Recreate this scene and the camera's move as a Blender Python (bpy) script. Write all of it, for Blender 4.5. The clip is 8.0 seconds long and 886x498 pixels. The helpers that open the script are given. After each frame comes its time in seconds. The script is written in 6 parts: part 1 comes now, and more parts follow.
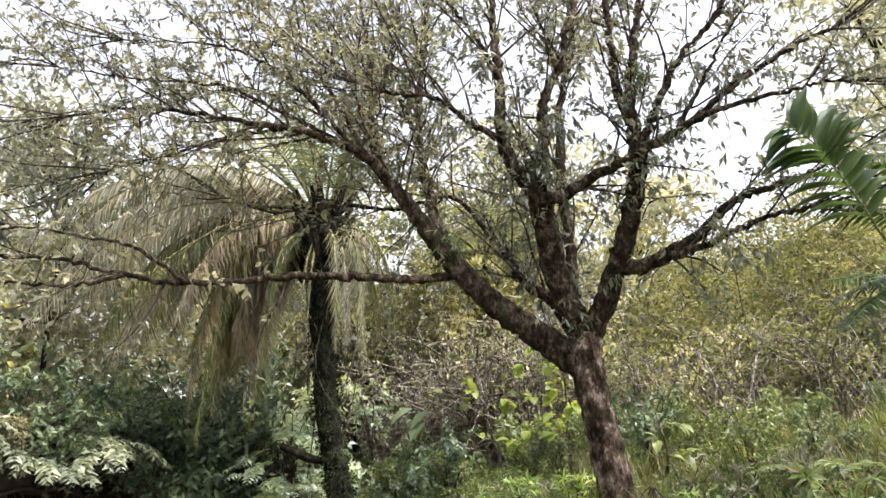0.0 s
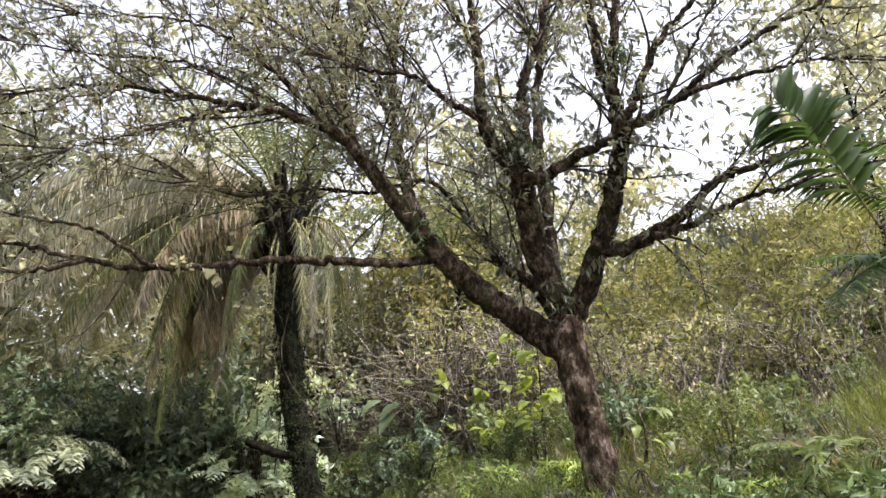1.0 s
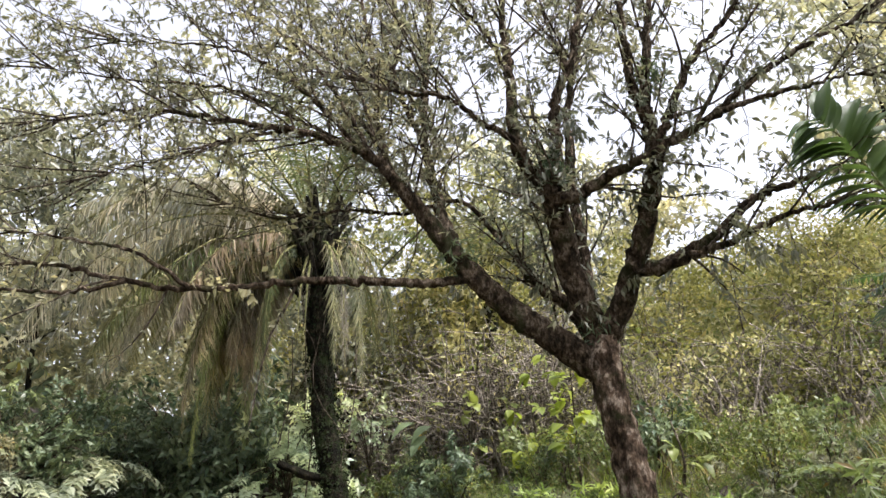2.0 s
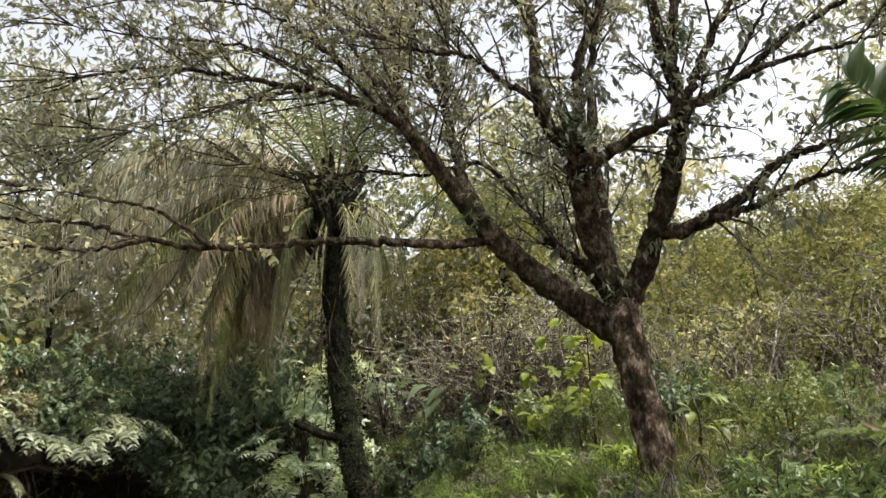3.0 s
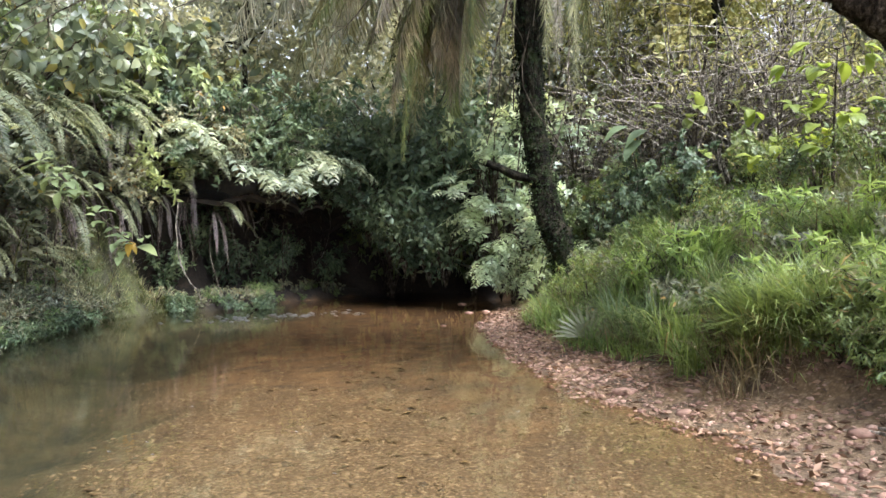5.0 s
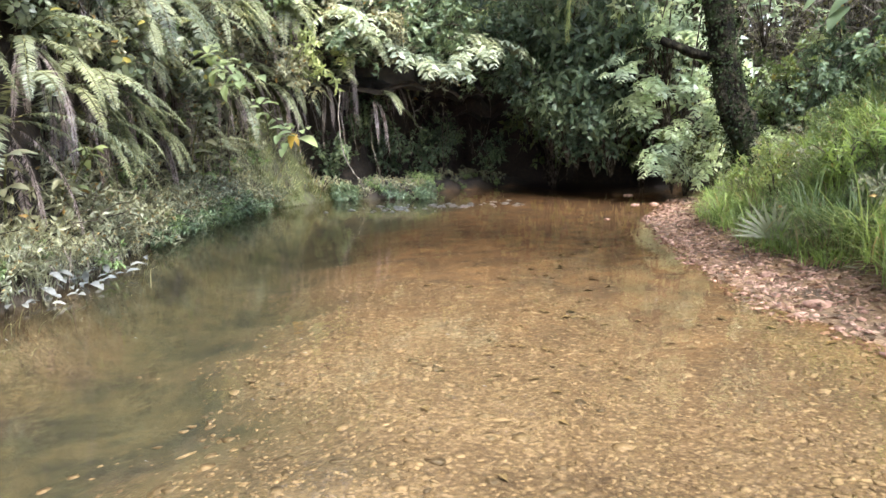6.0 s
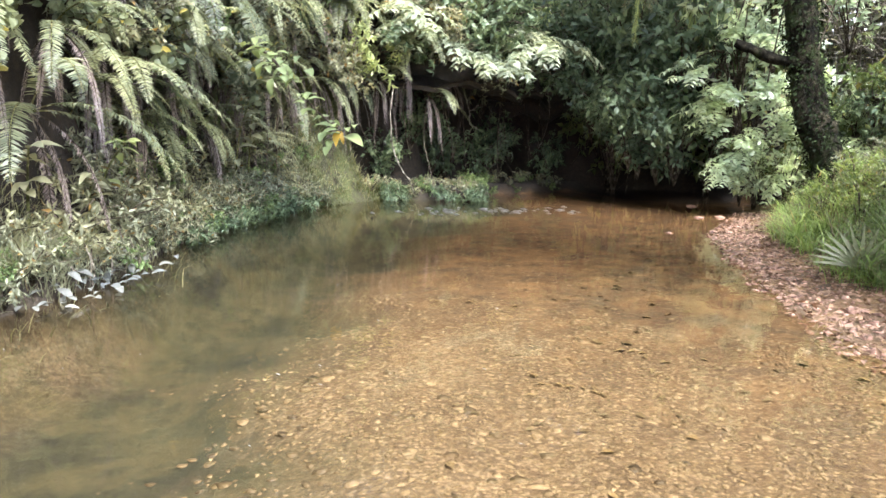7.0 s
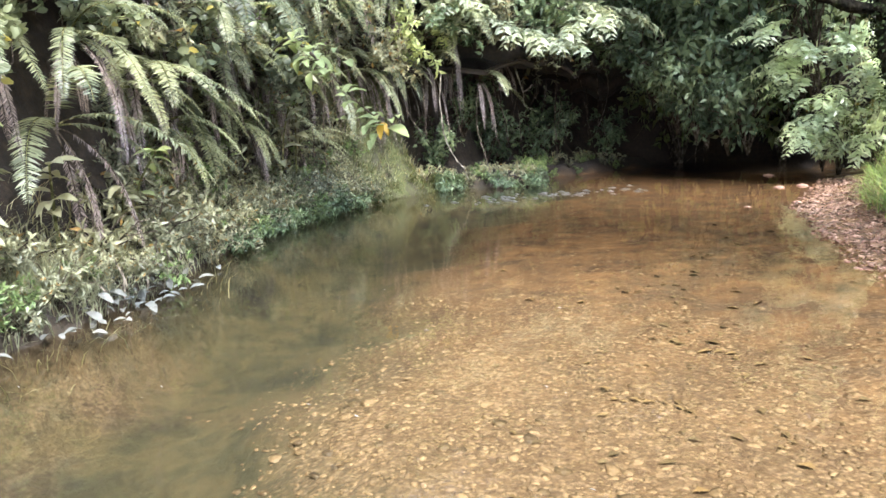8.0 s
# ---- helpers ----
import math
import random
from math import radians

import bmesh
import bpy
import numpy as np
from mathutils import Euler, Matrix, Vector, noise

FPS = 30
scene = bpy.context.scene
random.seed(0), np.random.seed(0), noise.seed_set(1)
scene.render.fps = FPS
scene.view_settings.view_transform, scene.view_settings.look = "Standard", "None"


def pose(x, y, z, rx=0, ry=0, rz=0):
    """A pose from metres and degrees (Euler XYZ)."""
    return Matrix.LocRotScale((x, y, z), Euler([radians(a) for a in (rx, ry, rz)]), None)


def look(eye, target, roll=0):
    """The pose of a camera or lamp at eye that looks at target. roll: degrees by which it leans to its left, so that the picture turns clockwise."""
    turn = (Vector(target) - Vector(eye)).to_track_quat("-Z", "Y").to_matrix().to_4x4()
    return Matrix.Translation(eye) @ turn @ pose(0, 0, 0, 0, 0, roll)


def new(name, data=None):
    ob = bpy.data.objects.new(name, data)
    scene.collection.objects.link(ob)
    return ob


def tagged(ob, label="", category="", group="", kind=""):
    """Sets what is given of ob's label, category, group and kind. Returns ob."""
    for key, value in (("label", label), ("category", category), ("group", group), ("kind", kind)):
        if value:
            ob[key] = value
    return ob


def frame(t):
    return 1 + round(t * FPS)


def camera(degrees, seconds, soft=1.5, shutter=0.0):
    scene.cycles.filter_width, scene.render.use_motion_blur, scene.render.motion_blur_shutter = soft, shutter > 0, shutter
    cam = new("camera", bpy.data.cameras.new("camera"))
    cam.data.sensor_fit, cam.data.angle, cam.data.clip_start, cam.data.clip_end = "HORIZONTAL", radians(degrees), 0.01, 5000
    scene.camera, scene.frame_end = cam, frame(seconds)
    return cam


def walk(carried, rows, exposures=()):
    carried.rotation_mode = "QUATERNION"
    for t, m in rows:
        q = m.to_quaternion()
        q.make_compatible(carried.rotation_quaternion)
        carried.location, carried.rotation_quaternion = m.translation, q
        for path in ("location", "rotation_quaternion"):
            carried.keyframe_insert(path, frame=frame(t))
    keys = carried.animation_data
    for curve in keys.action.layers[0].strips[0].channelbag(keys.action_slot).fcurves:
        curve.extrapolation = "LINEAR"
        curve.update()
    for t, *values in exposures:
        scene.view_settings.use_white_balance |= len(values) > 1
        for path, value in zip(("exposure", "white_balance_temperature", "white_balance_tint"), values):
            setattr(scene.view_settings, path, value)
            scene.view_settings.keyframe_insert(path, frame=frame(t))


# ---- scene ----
cam = camera(62.9, 8.0, soft=1.5)
# seconds, eye, target, lean
PATH = [
    (0, (5.283, 4.995, 1.457), (5.058, 6.853, 2.162), -2.3),
    (0.5, (5.087, 5.197, 1.416), (4.972, 7.068, 2.113), -2.9),
    (1, (4.974, 5.253, 1.413), (4.867, 7.128, 2.101), -3.9),
    (1.5, (4.925, 5.25, 1.398), (4.791, 7.112, 2.118), -4.0),
    (1.7, (4.914, 5.266, 1.389), (4.756, 7.117, 2.129), -3.6),
    (2.8, (4.844, 5.239, 1.367), (4.648, 7.079, 2.126), -3.0),
    (3, (4.785, 5.288, 1.343), (4.57, 7.161, 2.009), -2.5),
    (3.4, (4.538, 5.455, 1.293), (4.293, 7.395, 1.71), -1.1),
    (3.5, (4.466, 5.491, 1.286), (4.216, 7.45, 1.603), -0.2),
    (4, (4.352, 5.563, 1.265), (3.98, 7.519, 1.456), 0.8),
    (4.5, (4.206, 5.786, 1.214), (3.654, 7.701, 1.38), -0.1),
    (5, (4.031, 6.053, 1.14), (3.344, 7.932, 1.163), 0.5),
    (5.2, (3.966, 6.196, 1.138), (3.225, 8.045, 0.956), -0.8),
    (6.3, (3.829, 6.525, 1.197), (2.656, 8.117, 0.899), 1.1),
    (6.5, (3.765, 6.621, 1.174), (2.556, 8.185, 0.873), 1.4),
    (7, (3.638, 6.94, 1.239), (2.447, 8.519, 0.941), 2.1),
    (7.5, (3.525, 7.196, 1.213), (2.357, 8.794, 0.925), 0.1),
    (8, (3.377, 7.433, 1.228), (2.051, 8.892, 0.895), -2.2),
]
EXPOSURE = [(0, 1.84, 6050, 18), (0.6, 1.74, 6050, 18), (1.7, 1.63, 6100, 17), (3.0, 1.33, 6350, 12), (3.5, 1.08, 6750, 10), (4.2, 1.87, 5850, 17), (4.6, 1.97, 5650, 17), (5.2, 2.06, 5600, 14), (6.3, 2.56, 5700, 15), (8, 2.62, 5650, 15)]
walk(cam, [(t, look(e, g, r)) for t, e, g, r in PATH], EXPOSURE)

# ---- light ----
world = bpy.data.worlds.new("hazy_sky")
scene.world = world
world.use_nodes = True
wt = world.node_tree
sky = wt.nodes.new("ShaderNodeTexSky")
sky.sky_type = "NISHITA"
sky.sun_disc = False
SUN_EL, SUN_AZ = radians(55), radians(116)     # azimuth from +y towards +x
sky.sun_elevation, sky.sun_rotation = SUN_EL, SUN_AZ
sky.air_density, sky.dust_density, sky.ozone_density = 1.0, 4.0, 1.0
grey = wt.nodes.new("ShaderNodeHueSaturation")
grey.inputs["Saturation"].default_value = 0.18
wt.links.new(sky.outputs[0], grey.inputs["Color"])
wt.links.new(grey.outputs[0], wt.nodes["Background"].inputs[0])
wt.nodes["Background"].inputs[1].default_value = 0.15
sun = new("sun", bpy.data.lights.new("sun", "SUN"))
sun.data.energy, sun.data.angle, sun.data.color = 2.1, radians(25), (1.0, 0.95, 0.86)
to_sun = Vector((math.sin(SUN_AZ) * math.cos(SUN_EL), math.cos(SUN_AZ) * math.cos(SUN_EL), math.sin(SUN_EL)))
sun.matrix_world = look(to_sun * 50, (0, 0, 0))


# ---- materials ----
def nodes_of(name):
    m = bpy.data.materials.new(name)
    m.use_nodes = True
    nt = m.node_tree
    return m, nt, nt.nodes["Principled BSDF"], nt.nodes["Material Output"]


def ramp(nt, fac, *stops):
    r = nt.nodes.new("ShaderNodeValToRGB")
    while len(r.color_ramp.elements) < len(stops):
        r.color_ramp.elements.new(0.5)
    for el, (pos, col) in zip(r.color_ramp.elements, stops):
        el.position, el.color = pos, (*col, 1)
    nt.links.new(fac, r.inputs[0])
    return r.outputs[0]


def noise_of(nt, scale, detail=4.0, rough=0.6, stretch=None):
    tc = nt.nodes.new("ShaderNodeNewGeometry")
    src_ = tc.outputs["Position"]
    if stretch:
        mp = nt.nodes.new("ShaderNodeMapping")
        mp.inputs["Scale"].default_value = stretch
        nt.links.new(src_, mp.inputs[0])
        src_ = mp.outputs[0]
    n = nt.nodes.new("ShaderNodeTexNoise")
    n.inputs["Scale"].default_value, n.inputs["Detail"].default_value, n.inputs["Roughness"].default_value = scale, detail, rough
    nt.links.new(src_, n.inputs["Vector"])
    return n.outputs["Fac"]


def mixed(nt, fac, a, b, mode="MIX"):
    m = nt.nodes.new("ShaderNodeMix")
    m.data_type, m.blend_type = "RGBA", mode
    for sock, v in ((m.inputs[0], fac), (m.inputs[6], a), (m.inputs[7], b)):
        if isinstance(v, bpy.types.NodeSocket):
            nt.links.new(v, sock)
        elif isinstance(v, tuple):
            sock.default_value = (*v, 1)
        else:
            sock.default_value = v
    return m.outputs[2]


def bump(nt, bsdf, height, strength=0.5, dist=0.02):
    b = nt.nodes.new("ShaderNodeBump")
    b.inputs["Strength"].default_value, b.inputs["Distance"].default_value = strength, dist
    nt.links.new(height, b.inputs["Height"])
    nt.links.new(b.outputs[0], bsdf.inputs["Normal"])


FRESH = ("hillside_leaf", "grass_blade", "bright_grass_blade", "dry_grass_blade", "dark_weed_leaf", "fresh_green_leaf", "leaf_litter", "sunken_leaf", "orange_leaf", "pale_leaf", "sun_tinted_leaf", "bright_sapling_leaf", "reed_blade", "high_grass_blade", "bright_weed_leaf", "painted_highlight_leaf", "sapling_dark_leaf", "lance_leaf")


def hazed(c):
    """Humid haze put into the leaf colour: a little less green, greyer and bluer."""
    m = sum(c) / 3
    return tuple((0.76 * q + 0.24 * m) * w_ for q, w_ in zip(c, (1.03, 1.0, 1.06)))


def leaf_material(name, dark, light, rough=0.45, through_light=0.35, old=None, gloss=0.5):
    if name not in FRESH:
        dark, light = hazed(dark), hazed(light)
    m, nt, p, out = nodes_of(name)
    geo = nt.nodes.new("ShaderNodeNewGeometry")
    stops = [(0.0, dark), (0.75, light)]
    if old:
        stops = [(0.0, dark), (0.7, light), (0.93, light), (0.96, old)]
    c = ramp(nt, geo.outputs["Random Per Island"], *stops)
    patch = ramp(nt, noise_of(nt, 1.3, 2.0), (0.3, (0.62, 0.66, 0.7)), (0.7, (1.25, 1.2, 1.05)))
    c = mixed(nt, 1.0, c, patch, "MULTIPLY")
    c = mixed(nt, 1.0, c, ramp(nt, noise_of(nt, 0.33, 2.0), (0.35, (0.72, 0.78, 0.8)), (0.65, (1.2, 1.15, 1.05))), "MULTIPLY")
    nt.links.new(c, p.inputs["Base Color"])
    p.inputs["Roughness"].default_value = rough
    p.inputs["Specular IOR Level"].default_value = gloss
    tr = nt.nodes.new("ShaderNodeBsdfTranslucent")
    nt.links.new(mixed(nt, 1.0, c, (1.35, 1.33, 1.05), "MULTIPLY"), tr.inputs[0])
    mx = nt.nodes.new("ShaderNodeMixShader")
    mx.inputs[0].default_value = through_light
    nt.links.new(p.outputs[0], mx.inputs[1])
    nt.links.new(tr.outputs[0], mx.inputs[2])
    nt.links.new(mx.outputs[0], out.inputs[0])
    return m


LEAF_TREE = leaf_material("small_tree_leaf", (0.11, 0.125, 0.075), (0.26, 0.27, 0.165), 0.33, 0.5, None, 0.7)
LEAF_DARK = leaf_material("dark_glossy_leaf", (0.04, 0.083, 0.034), (0.15, 0.22, 0.09), 0.45, 0.3, None, 0.4)
LEAF_PALE = leaf_material("pale_leaf", (0.17, 0.215, 0.09), (0.36, 0.41, 0.19), 0.42, 0.38, None, 0.4)
LEAF_SPRAY = leaf_material("pale_spray_leaf", (0.16, 0.21, 0.12), (0.36, 0.425, 0.265), 0.42, 0.4, None, 0.4)
# Sunlight is put into this very pale colour; its shrubs stand in palm shade.
LEAF_LIT = leaf_material("sun_tinted_leaf", (0.45, 0.515, 0.31), (0.72, 0.77, 0.53), 0.3, 0.5, None, 0.9)
LEAF_WEED = leaf_material("dark_weed_leaf", (0.07, 0.115, 0.04), (0.22, 0.295, 0.11), 0.45, 0.35)
# Dark green creeper taken near black: the canopy's shade is put into it.
LEAF_CREEPER = leaf_material("shade_dark_creeper_leaf", (0.004, 0.008, 0.002), (0.02, 0.034, 0.008), 0.8, 0.15, None, 0.1)
LEAF_YELLOW = leaf_material("yellow_green_leaf", (0.12, 0.18, 0.04), (0.25, 0.31, 0.075), 0.45, 0.4)
LEAF_BROAD = leaf_material("broad_bank_leaf", (0.07, 0.1, 0.045), (0.22, 0.265, 0.13), 0.33, 0.4, (0.42, 0.36, 0.1), 0.6)
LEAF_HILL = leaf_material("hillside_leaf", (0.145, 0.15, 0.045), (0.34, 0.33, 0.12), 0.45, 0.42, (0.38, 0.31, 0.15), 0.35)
LEAF_MID = leaf_material("fresh_green_leaf", (0.07, 0.105, 0.027), (0.21, 0.255, 0.072), 0.4, 0.35, (0.3, 0.24, 0.06))
LEAF_BANK = leaf_material("bank_leaf", (0.1, 0.112, 0.056), (0.285, 0.3, 0.16), 0.42, 0.32, (0.3, 0.2, 0.07), 0.4)
FERN = leaf_material("fern_green", (0.095, 0.12, 0.055), (0.27, 0.31, 0.15), 0.42, 0.4)
FERN_LIGHT = leaf_material("young_fern_green", (0.27, 0.33, 0.14), (0.48, 0.53, 0.27), 0.42, 0.45)
LANCE = leaf_material("lance_leaf", (0.065, 0.1, 0.025), (0.215, 0.27, 0.085), 0.42, 0.4, (0.34, 0.25, 0.12))
BRIGHT_WEED = leaf_material("bright_weed_leaf", (0.2, 0.3, 0.07), (0.42, 0.52, 0.16), 0.42, 0.45)
MOSS_LEAF = leaf_material("moss_leaf", (0.05, 0.065, 0.016), (0.15, 0.175, 0.045), 0.7, 0.3, (0.2, 0.13, 0.06), 0.2)
SAPLING_LIGHT = leaf_material("bright_sapling_leaf", (0.16, 0.21, 0.025), (0.33, 0.38, 0.055), 0.45, 0.5)
TOE_GRASS = leaf_material("pale_toe_grass", (0.15, 0.165, 0.075), (0.36, 0.37, 0.2), 0.5, 0.38, (0.34, 0.27, 0.15))
# Paler copy of the hillside leaf: highlights of the foliage painted as colour.
HILL_LIGHT = leaf_material("painted_highlight_leaf", (0.29, 0.28, 0.125), (0.52, 0.49, 0.26), 0.4, 0.45)
SAPLING_DARK = leaf_material("sapling_dark_leaf", (0.032, 0.06, 0.018), (0.075, 0.125, 0.035), 0.45, 0.4)
REED = leaf_material("reed_blade", (0.07, 0.11, 0.03), (0.2, 0.25, 0.09), 0.45, 0.38, (0.32, 0.24, 0.14))
GRASS_HIGH = leaf_material("high_grass_blade", (0.055, 0.07, 0.01), (0.165, 0.19, 0.035), 0.45, 0.42, (0.28, 0.21, 0.08))
FERN_DEAD = leaf_material("withered_fern", (0.11, 0.085, 0.08), (0.3, 0.25, 0.235), 0.8, 0.15, None, 0.2)
PALM_GREEN = leaf_material("palm_leaflet_green", (0.075, 0.115, 0.035), (0.18, 0.23, 0.08), 0.35, 0.42, (0.25, 0.22, 0.08), 0.6)
# Withered leaflets, brightened further: sunlight on the skirt is put into both colours.
PALM_DEAD = leaf_material("palm_leaflet_dead_sun_tinted", (0.15, 0.122, 0.078), (0.37, 0.315, 0.22), 0.7, 0.5, None, 0.2)
PALM_DRY = leaf_material("palm_leaflet_dry_sun_tinted", (0.25, 0.228, 0.15), (0.58, 0.545, 0.42), 0.4, 0.5, None, 0.5)
PALM_OLIVE = leaf_material("palm_leaflet_olive", (0.1, 0.105, 0.035), (0.29, 0.275, 0.11), 0.55, 0.45, None, 0.25)
GRASS = leaf_material("grass_blade", (0.085, 0.14, 0.033), (0.25, 0.33, 0.095), 0.45, 0.38, (0.34, 0.27, 0.14))
GRASS_BRIGHT = leaf_material("bright_grass_blade", (0.04, 0.06, 0.008), (0.15, 0.175, 0.026), 0.42, 0.42, (0.4, 0.33, 0.18))
GRASS_DRY = leaf_material("dry_grass_blade", (0.085, 0.07, 0.042), (0.22, 0.18, 0.112), 0.6, 0.3, None, 0.3)
LEAF_ORANGE = leaf_material("orange_leaf", (0.5, 0.25, 0.05), (0.65, 0.42, 0.06), 0.5, 0.4)
LEAF_WHITE = leaf_material("bleached_leaf", (0.08, 0.082, 0.066), (0.22, 0.225, 0.19), 0.6, 0.2, None, 0.2)
# Brightness of backlit, hazy foliage is put into this pale leaf colour.
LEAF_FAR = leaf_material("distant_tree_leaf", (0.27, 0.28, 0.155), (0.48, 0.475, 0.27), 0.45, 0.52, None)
SUNKEN = leaf_material("sunken_leaf", (0.12, 0.082, 0.042), (0.23, 0.165, 0.088), 0.7, 0.0, None, 0.2)
LITTER = leaf_material("leaf_litter", (0.08, 0.047, 0.031), (0.22, 0.138, 0.095), 0.6, 0.05, None, 0.3)


def bark_material(name, dark, mid, light, patch_scale=5.0, moss=None, relief=1.0):
    m, nt, p, _ = nodes_of(name)
    big = noise_of(nt, patch_scale, 6.0, 0.7, (1, 1, 0.7))
    fine = noise_of(nt, patch_scale * 6, 6.0, 0.75, (1, 1, 0.3))
    crack = noise_of(nt, patch_scale * 2.2, 3.0, 0.6, (1, 1, 0.4))
    c = ramp(nt, big, (0.4, dark), (0.52, mid), (0.585, light), (0.615, light), (0.65, mid))
    c = mixed(nt, 0.75, c, ramp(nt, fine, (0.33, (0.3, 0.3, 0.3)), (0.66, (1.5, 1.5, 1.5))), "MULTIPLY")
    c = mixed(nt, 0.8, c, ramp(nt, crack, (0.4, (0.22, 0.2, 0.18)), (0.52, (1.1, 1.1, 1.1))), "MULTIPLY")
    if moss:
        c = mixed(nt, ramp(nt, noise_of(nt, 2.2, 5.0, 0.65), (0.54, (0, 0, 0)), (0.64, (0.8, 0.8, 0.8))), c, moss)
    nt.links.new(c, p.inputs["Base Color"])
    p.inputs["Roughness"].default_value = 0.9
    p.inputs["Specular IOR Level"].default_value = 0.06
    add = nt.nodes.new("ShaderNodeMath")
    add.operation = "MULTIPLY_ADD"
    nt.links.new(crack, add.inputs[0])
    add.inputs[1].default_value = 1.6
    nt.links.new(fine, add.inputs[2])
    bump(nt, p, add.outputs[0], 1.0, 0.035 * relief)
    return m


BARK = bark_material("flaking_bark", (0.04, 0.029, 0.019), (0.14, 0.096, 0.064), (0.36, 0.29, 0.22), 6.0, (0.03, 0.033, 0.012))
BARK_LIMB = bark_material("dark_mossy_bark", (0.026, 0.02, 0.013), (0.082, 0.059, 0.038), (0.185, 0.148, 0.108), 8.0, (0.03, 0.036, 0.013))
BARK_TWIG = bark_material("twig_bark", (0.05, 0.04, 0.03), (0.1, 0.08, 0.055), (0.2, 0.17, 0.13), 8.0)
# Dark bark that also carries the canopy's shade in its colour.
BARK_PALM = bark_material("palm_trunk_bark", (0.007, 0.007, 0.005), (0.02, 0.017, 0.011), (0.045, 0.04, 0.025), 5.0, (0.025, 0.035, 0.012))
BARK_DRY = bark_material("dry_branch_bark", (0.15, 0.13, 0.1), (0.29, 0.255, 0.2), (0.45, 0.4, 0.33), 6.0)
RACHIS = bark_material("palm_stalk", (0.12, 0.13, 0.05), (0.2, 0.2, 0.08), (0.3, 0.27, 0.13), 7.0)
# earth, bed and gravel: one ground, ochre gravel low down, brown earth higher up
GROUND, nt, p, _ = nodes_of("earth_and_gravel")
geo = nt.nodes.new("ShaderNodeNewGeometry")
sep = nt.nodes.new("ShaderNodeSeparateXYZ")
nt.links.new(geo.outputs["Position"], sep.inputs[0])
fine = noise_of(nt, 28, 5, 0.65)
broad = noise_of(nt, 1.1, 4, 0.6)
gravel_c = ramp(nt, fine, (0.3, (0.11, 0.075, 0.04)), (0.5, (0.21, 0.15, 0.082)), (0.7, (0.31, 0.24, 0.15)))
cells = nt.nodes.new("ShaderNodeTexVoronoi")
cells.inputs["Scale"].default_value = 42
nt.links.new(geo.outputs["Position"], cells.inputs["Vector"])
cell_v = nt.nodes.new("ShaderNodeRGBToBW")
nt.links.new(cells.outputs["Color"], cell_v.inputs[0])
gravel_c = mixed(nt, 0.75, gravel_c, ramp(nt, cell_v.outputs[0], (0.25, (0.1, 0.068, 0.037)), (0.55, (0.195, 0.14, 0.075)), (0.8, (0.3, 0.23, 0.15))))
gravel_c = mixed(nt, 0.6, gravel_c, ramp(nt, cells.outputs["Distance"], (0.25, (1.1, 1.1, 1.1)), (0.6, (0.45, 0.42, 0.4))), "MULTIPLY")
gravel_c = mixed(nt, 1.0, gravel_c, ramp(nt, broad, (0.3, (0.55, 0.52, 0.48)), (0.65, (1.0, 0.99, 0.97))), "MULTIPLY")
silt = ramp(nt, noise_of(nt, 1.7, 7, 0.72), (0.34, (0.009, 0.01, 0.006)), (0.46, (0.03, 0.03, 0.013)), (0.56, (0.058, 0.05, 0.021)), (0.68, (0.025, 0.026, 0.012)))
low = nt.nodes.new("ShaderNodeMapRange")
low.inputs["From Min"].default_value, low.inputs["From Max"].default_value = 0.72, 1.25
ragged = nt.nodes.new("ShaderNodeMath")
ragged.operation = "MULTIPLY_ADD"
nt.links.new(noise_of(nt, 1.5, 6, 0.7), ragged.inputs[0])
ragged.inputs[1].default_value = 0.9
deep = nt.nodes.new("ShaderNodeAttribute")
deep.attribute_name = "silt"
nt.links.new(deep.outputs["Fac"], ragged.inputs[2])
nt.links.new(ragged.outputs[0], low.inputs[0])
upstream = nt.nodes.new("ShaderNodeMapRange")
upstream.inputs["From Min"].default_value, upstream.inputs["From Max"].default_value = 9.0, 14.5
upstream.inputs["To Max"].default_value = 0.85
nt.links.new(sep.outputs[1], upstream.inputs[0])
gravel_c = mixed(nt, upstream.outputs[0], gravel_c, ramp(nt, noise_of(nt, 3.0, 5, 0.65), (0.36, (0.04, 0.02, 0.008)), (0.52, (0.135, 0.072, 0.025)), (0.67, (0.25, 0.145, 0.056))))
bed_c = mixed(nt, low.outputs[0], gravel_c, silt)
earth = ramp(nt, noise_of(nt, 9, 6, 0.7), (0.3, (0.01, 0.008, 0.006)), (0.5, (0.026, 0.019, 0.012)), (0.7, (0.055, 0.036, 0.02)))
high = nt.nodes.new("ShaderNodeAttribute")
high.attribute_name = "earth"
mossy = nt.nodes.new("ShaderNodeAttribute")
mossy.attribute_name = "moss"
patchy = nt.nodes.new("ShaderNodeMath")
patchy.operation = "MULTIPLY"
nt.links.new(mossy.outputs["Fac"], patchy.inputs[0])
nt.links.new(ramp(nt, noise_of(nt, 3.5, 6, 0.7), (0.38, (0.15, 0.15, 0.15)), (0.55, (1, 1, 1))), patchy.inputs[1])
moss_c = ramp(nt, noise_of(nt, 16, 5, 0.7), (0.35, (0.032, 0.037, 0.01)), (0.55, (0.075, 0.085, 0.02)), (0.72, (0.12, 0.08, 0.034)))
earth = mixed(nt, patchy.outputs[0], earth, moss_c)
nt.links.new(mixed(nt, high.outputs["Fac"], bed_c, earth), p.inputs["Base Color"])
p.inputs["Roughness"].default_value = 0.9
bump(nt, p, fine, 0.8, 0.03)

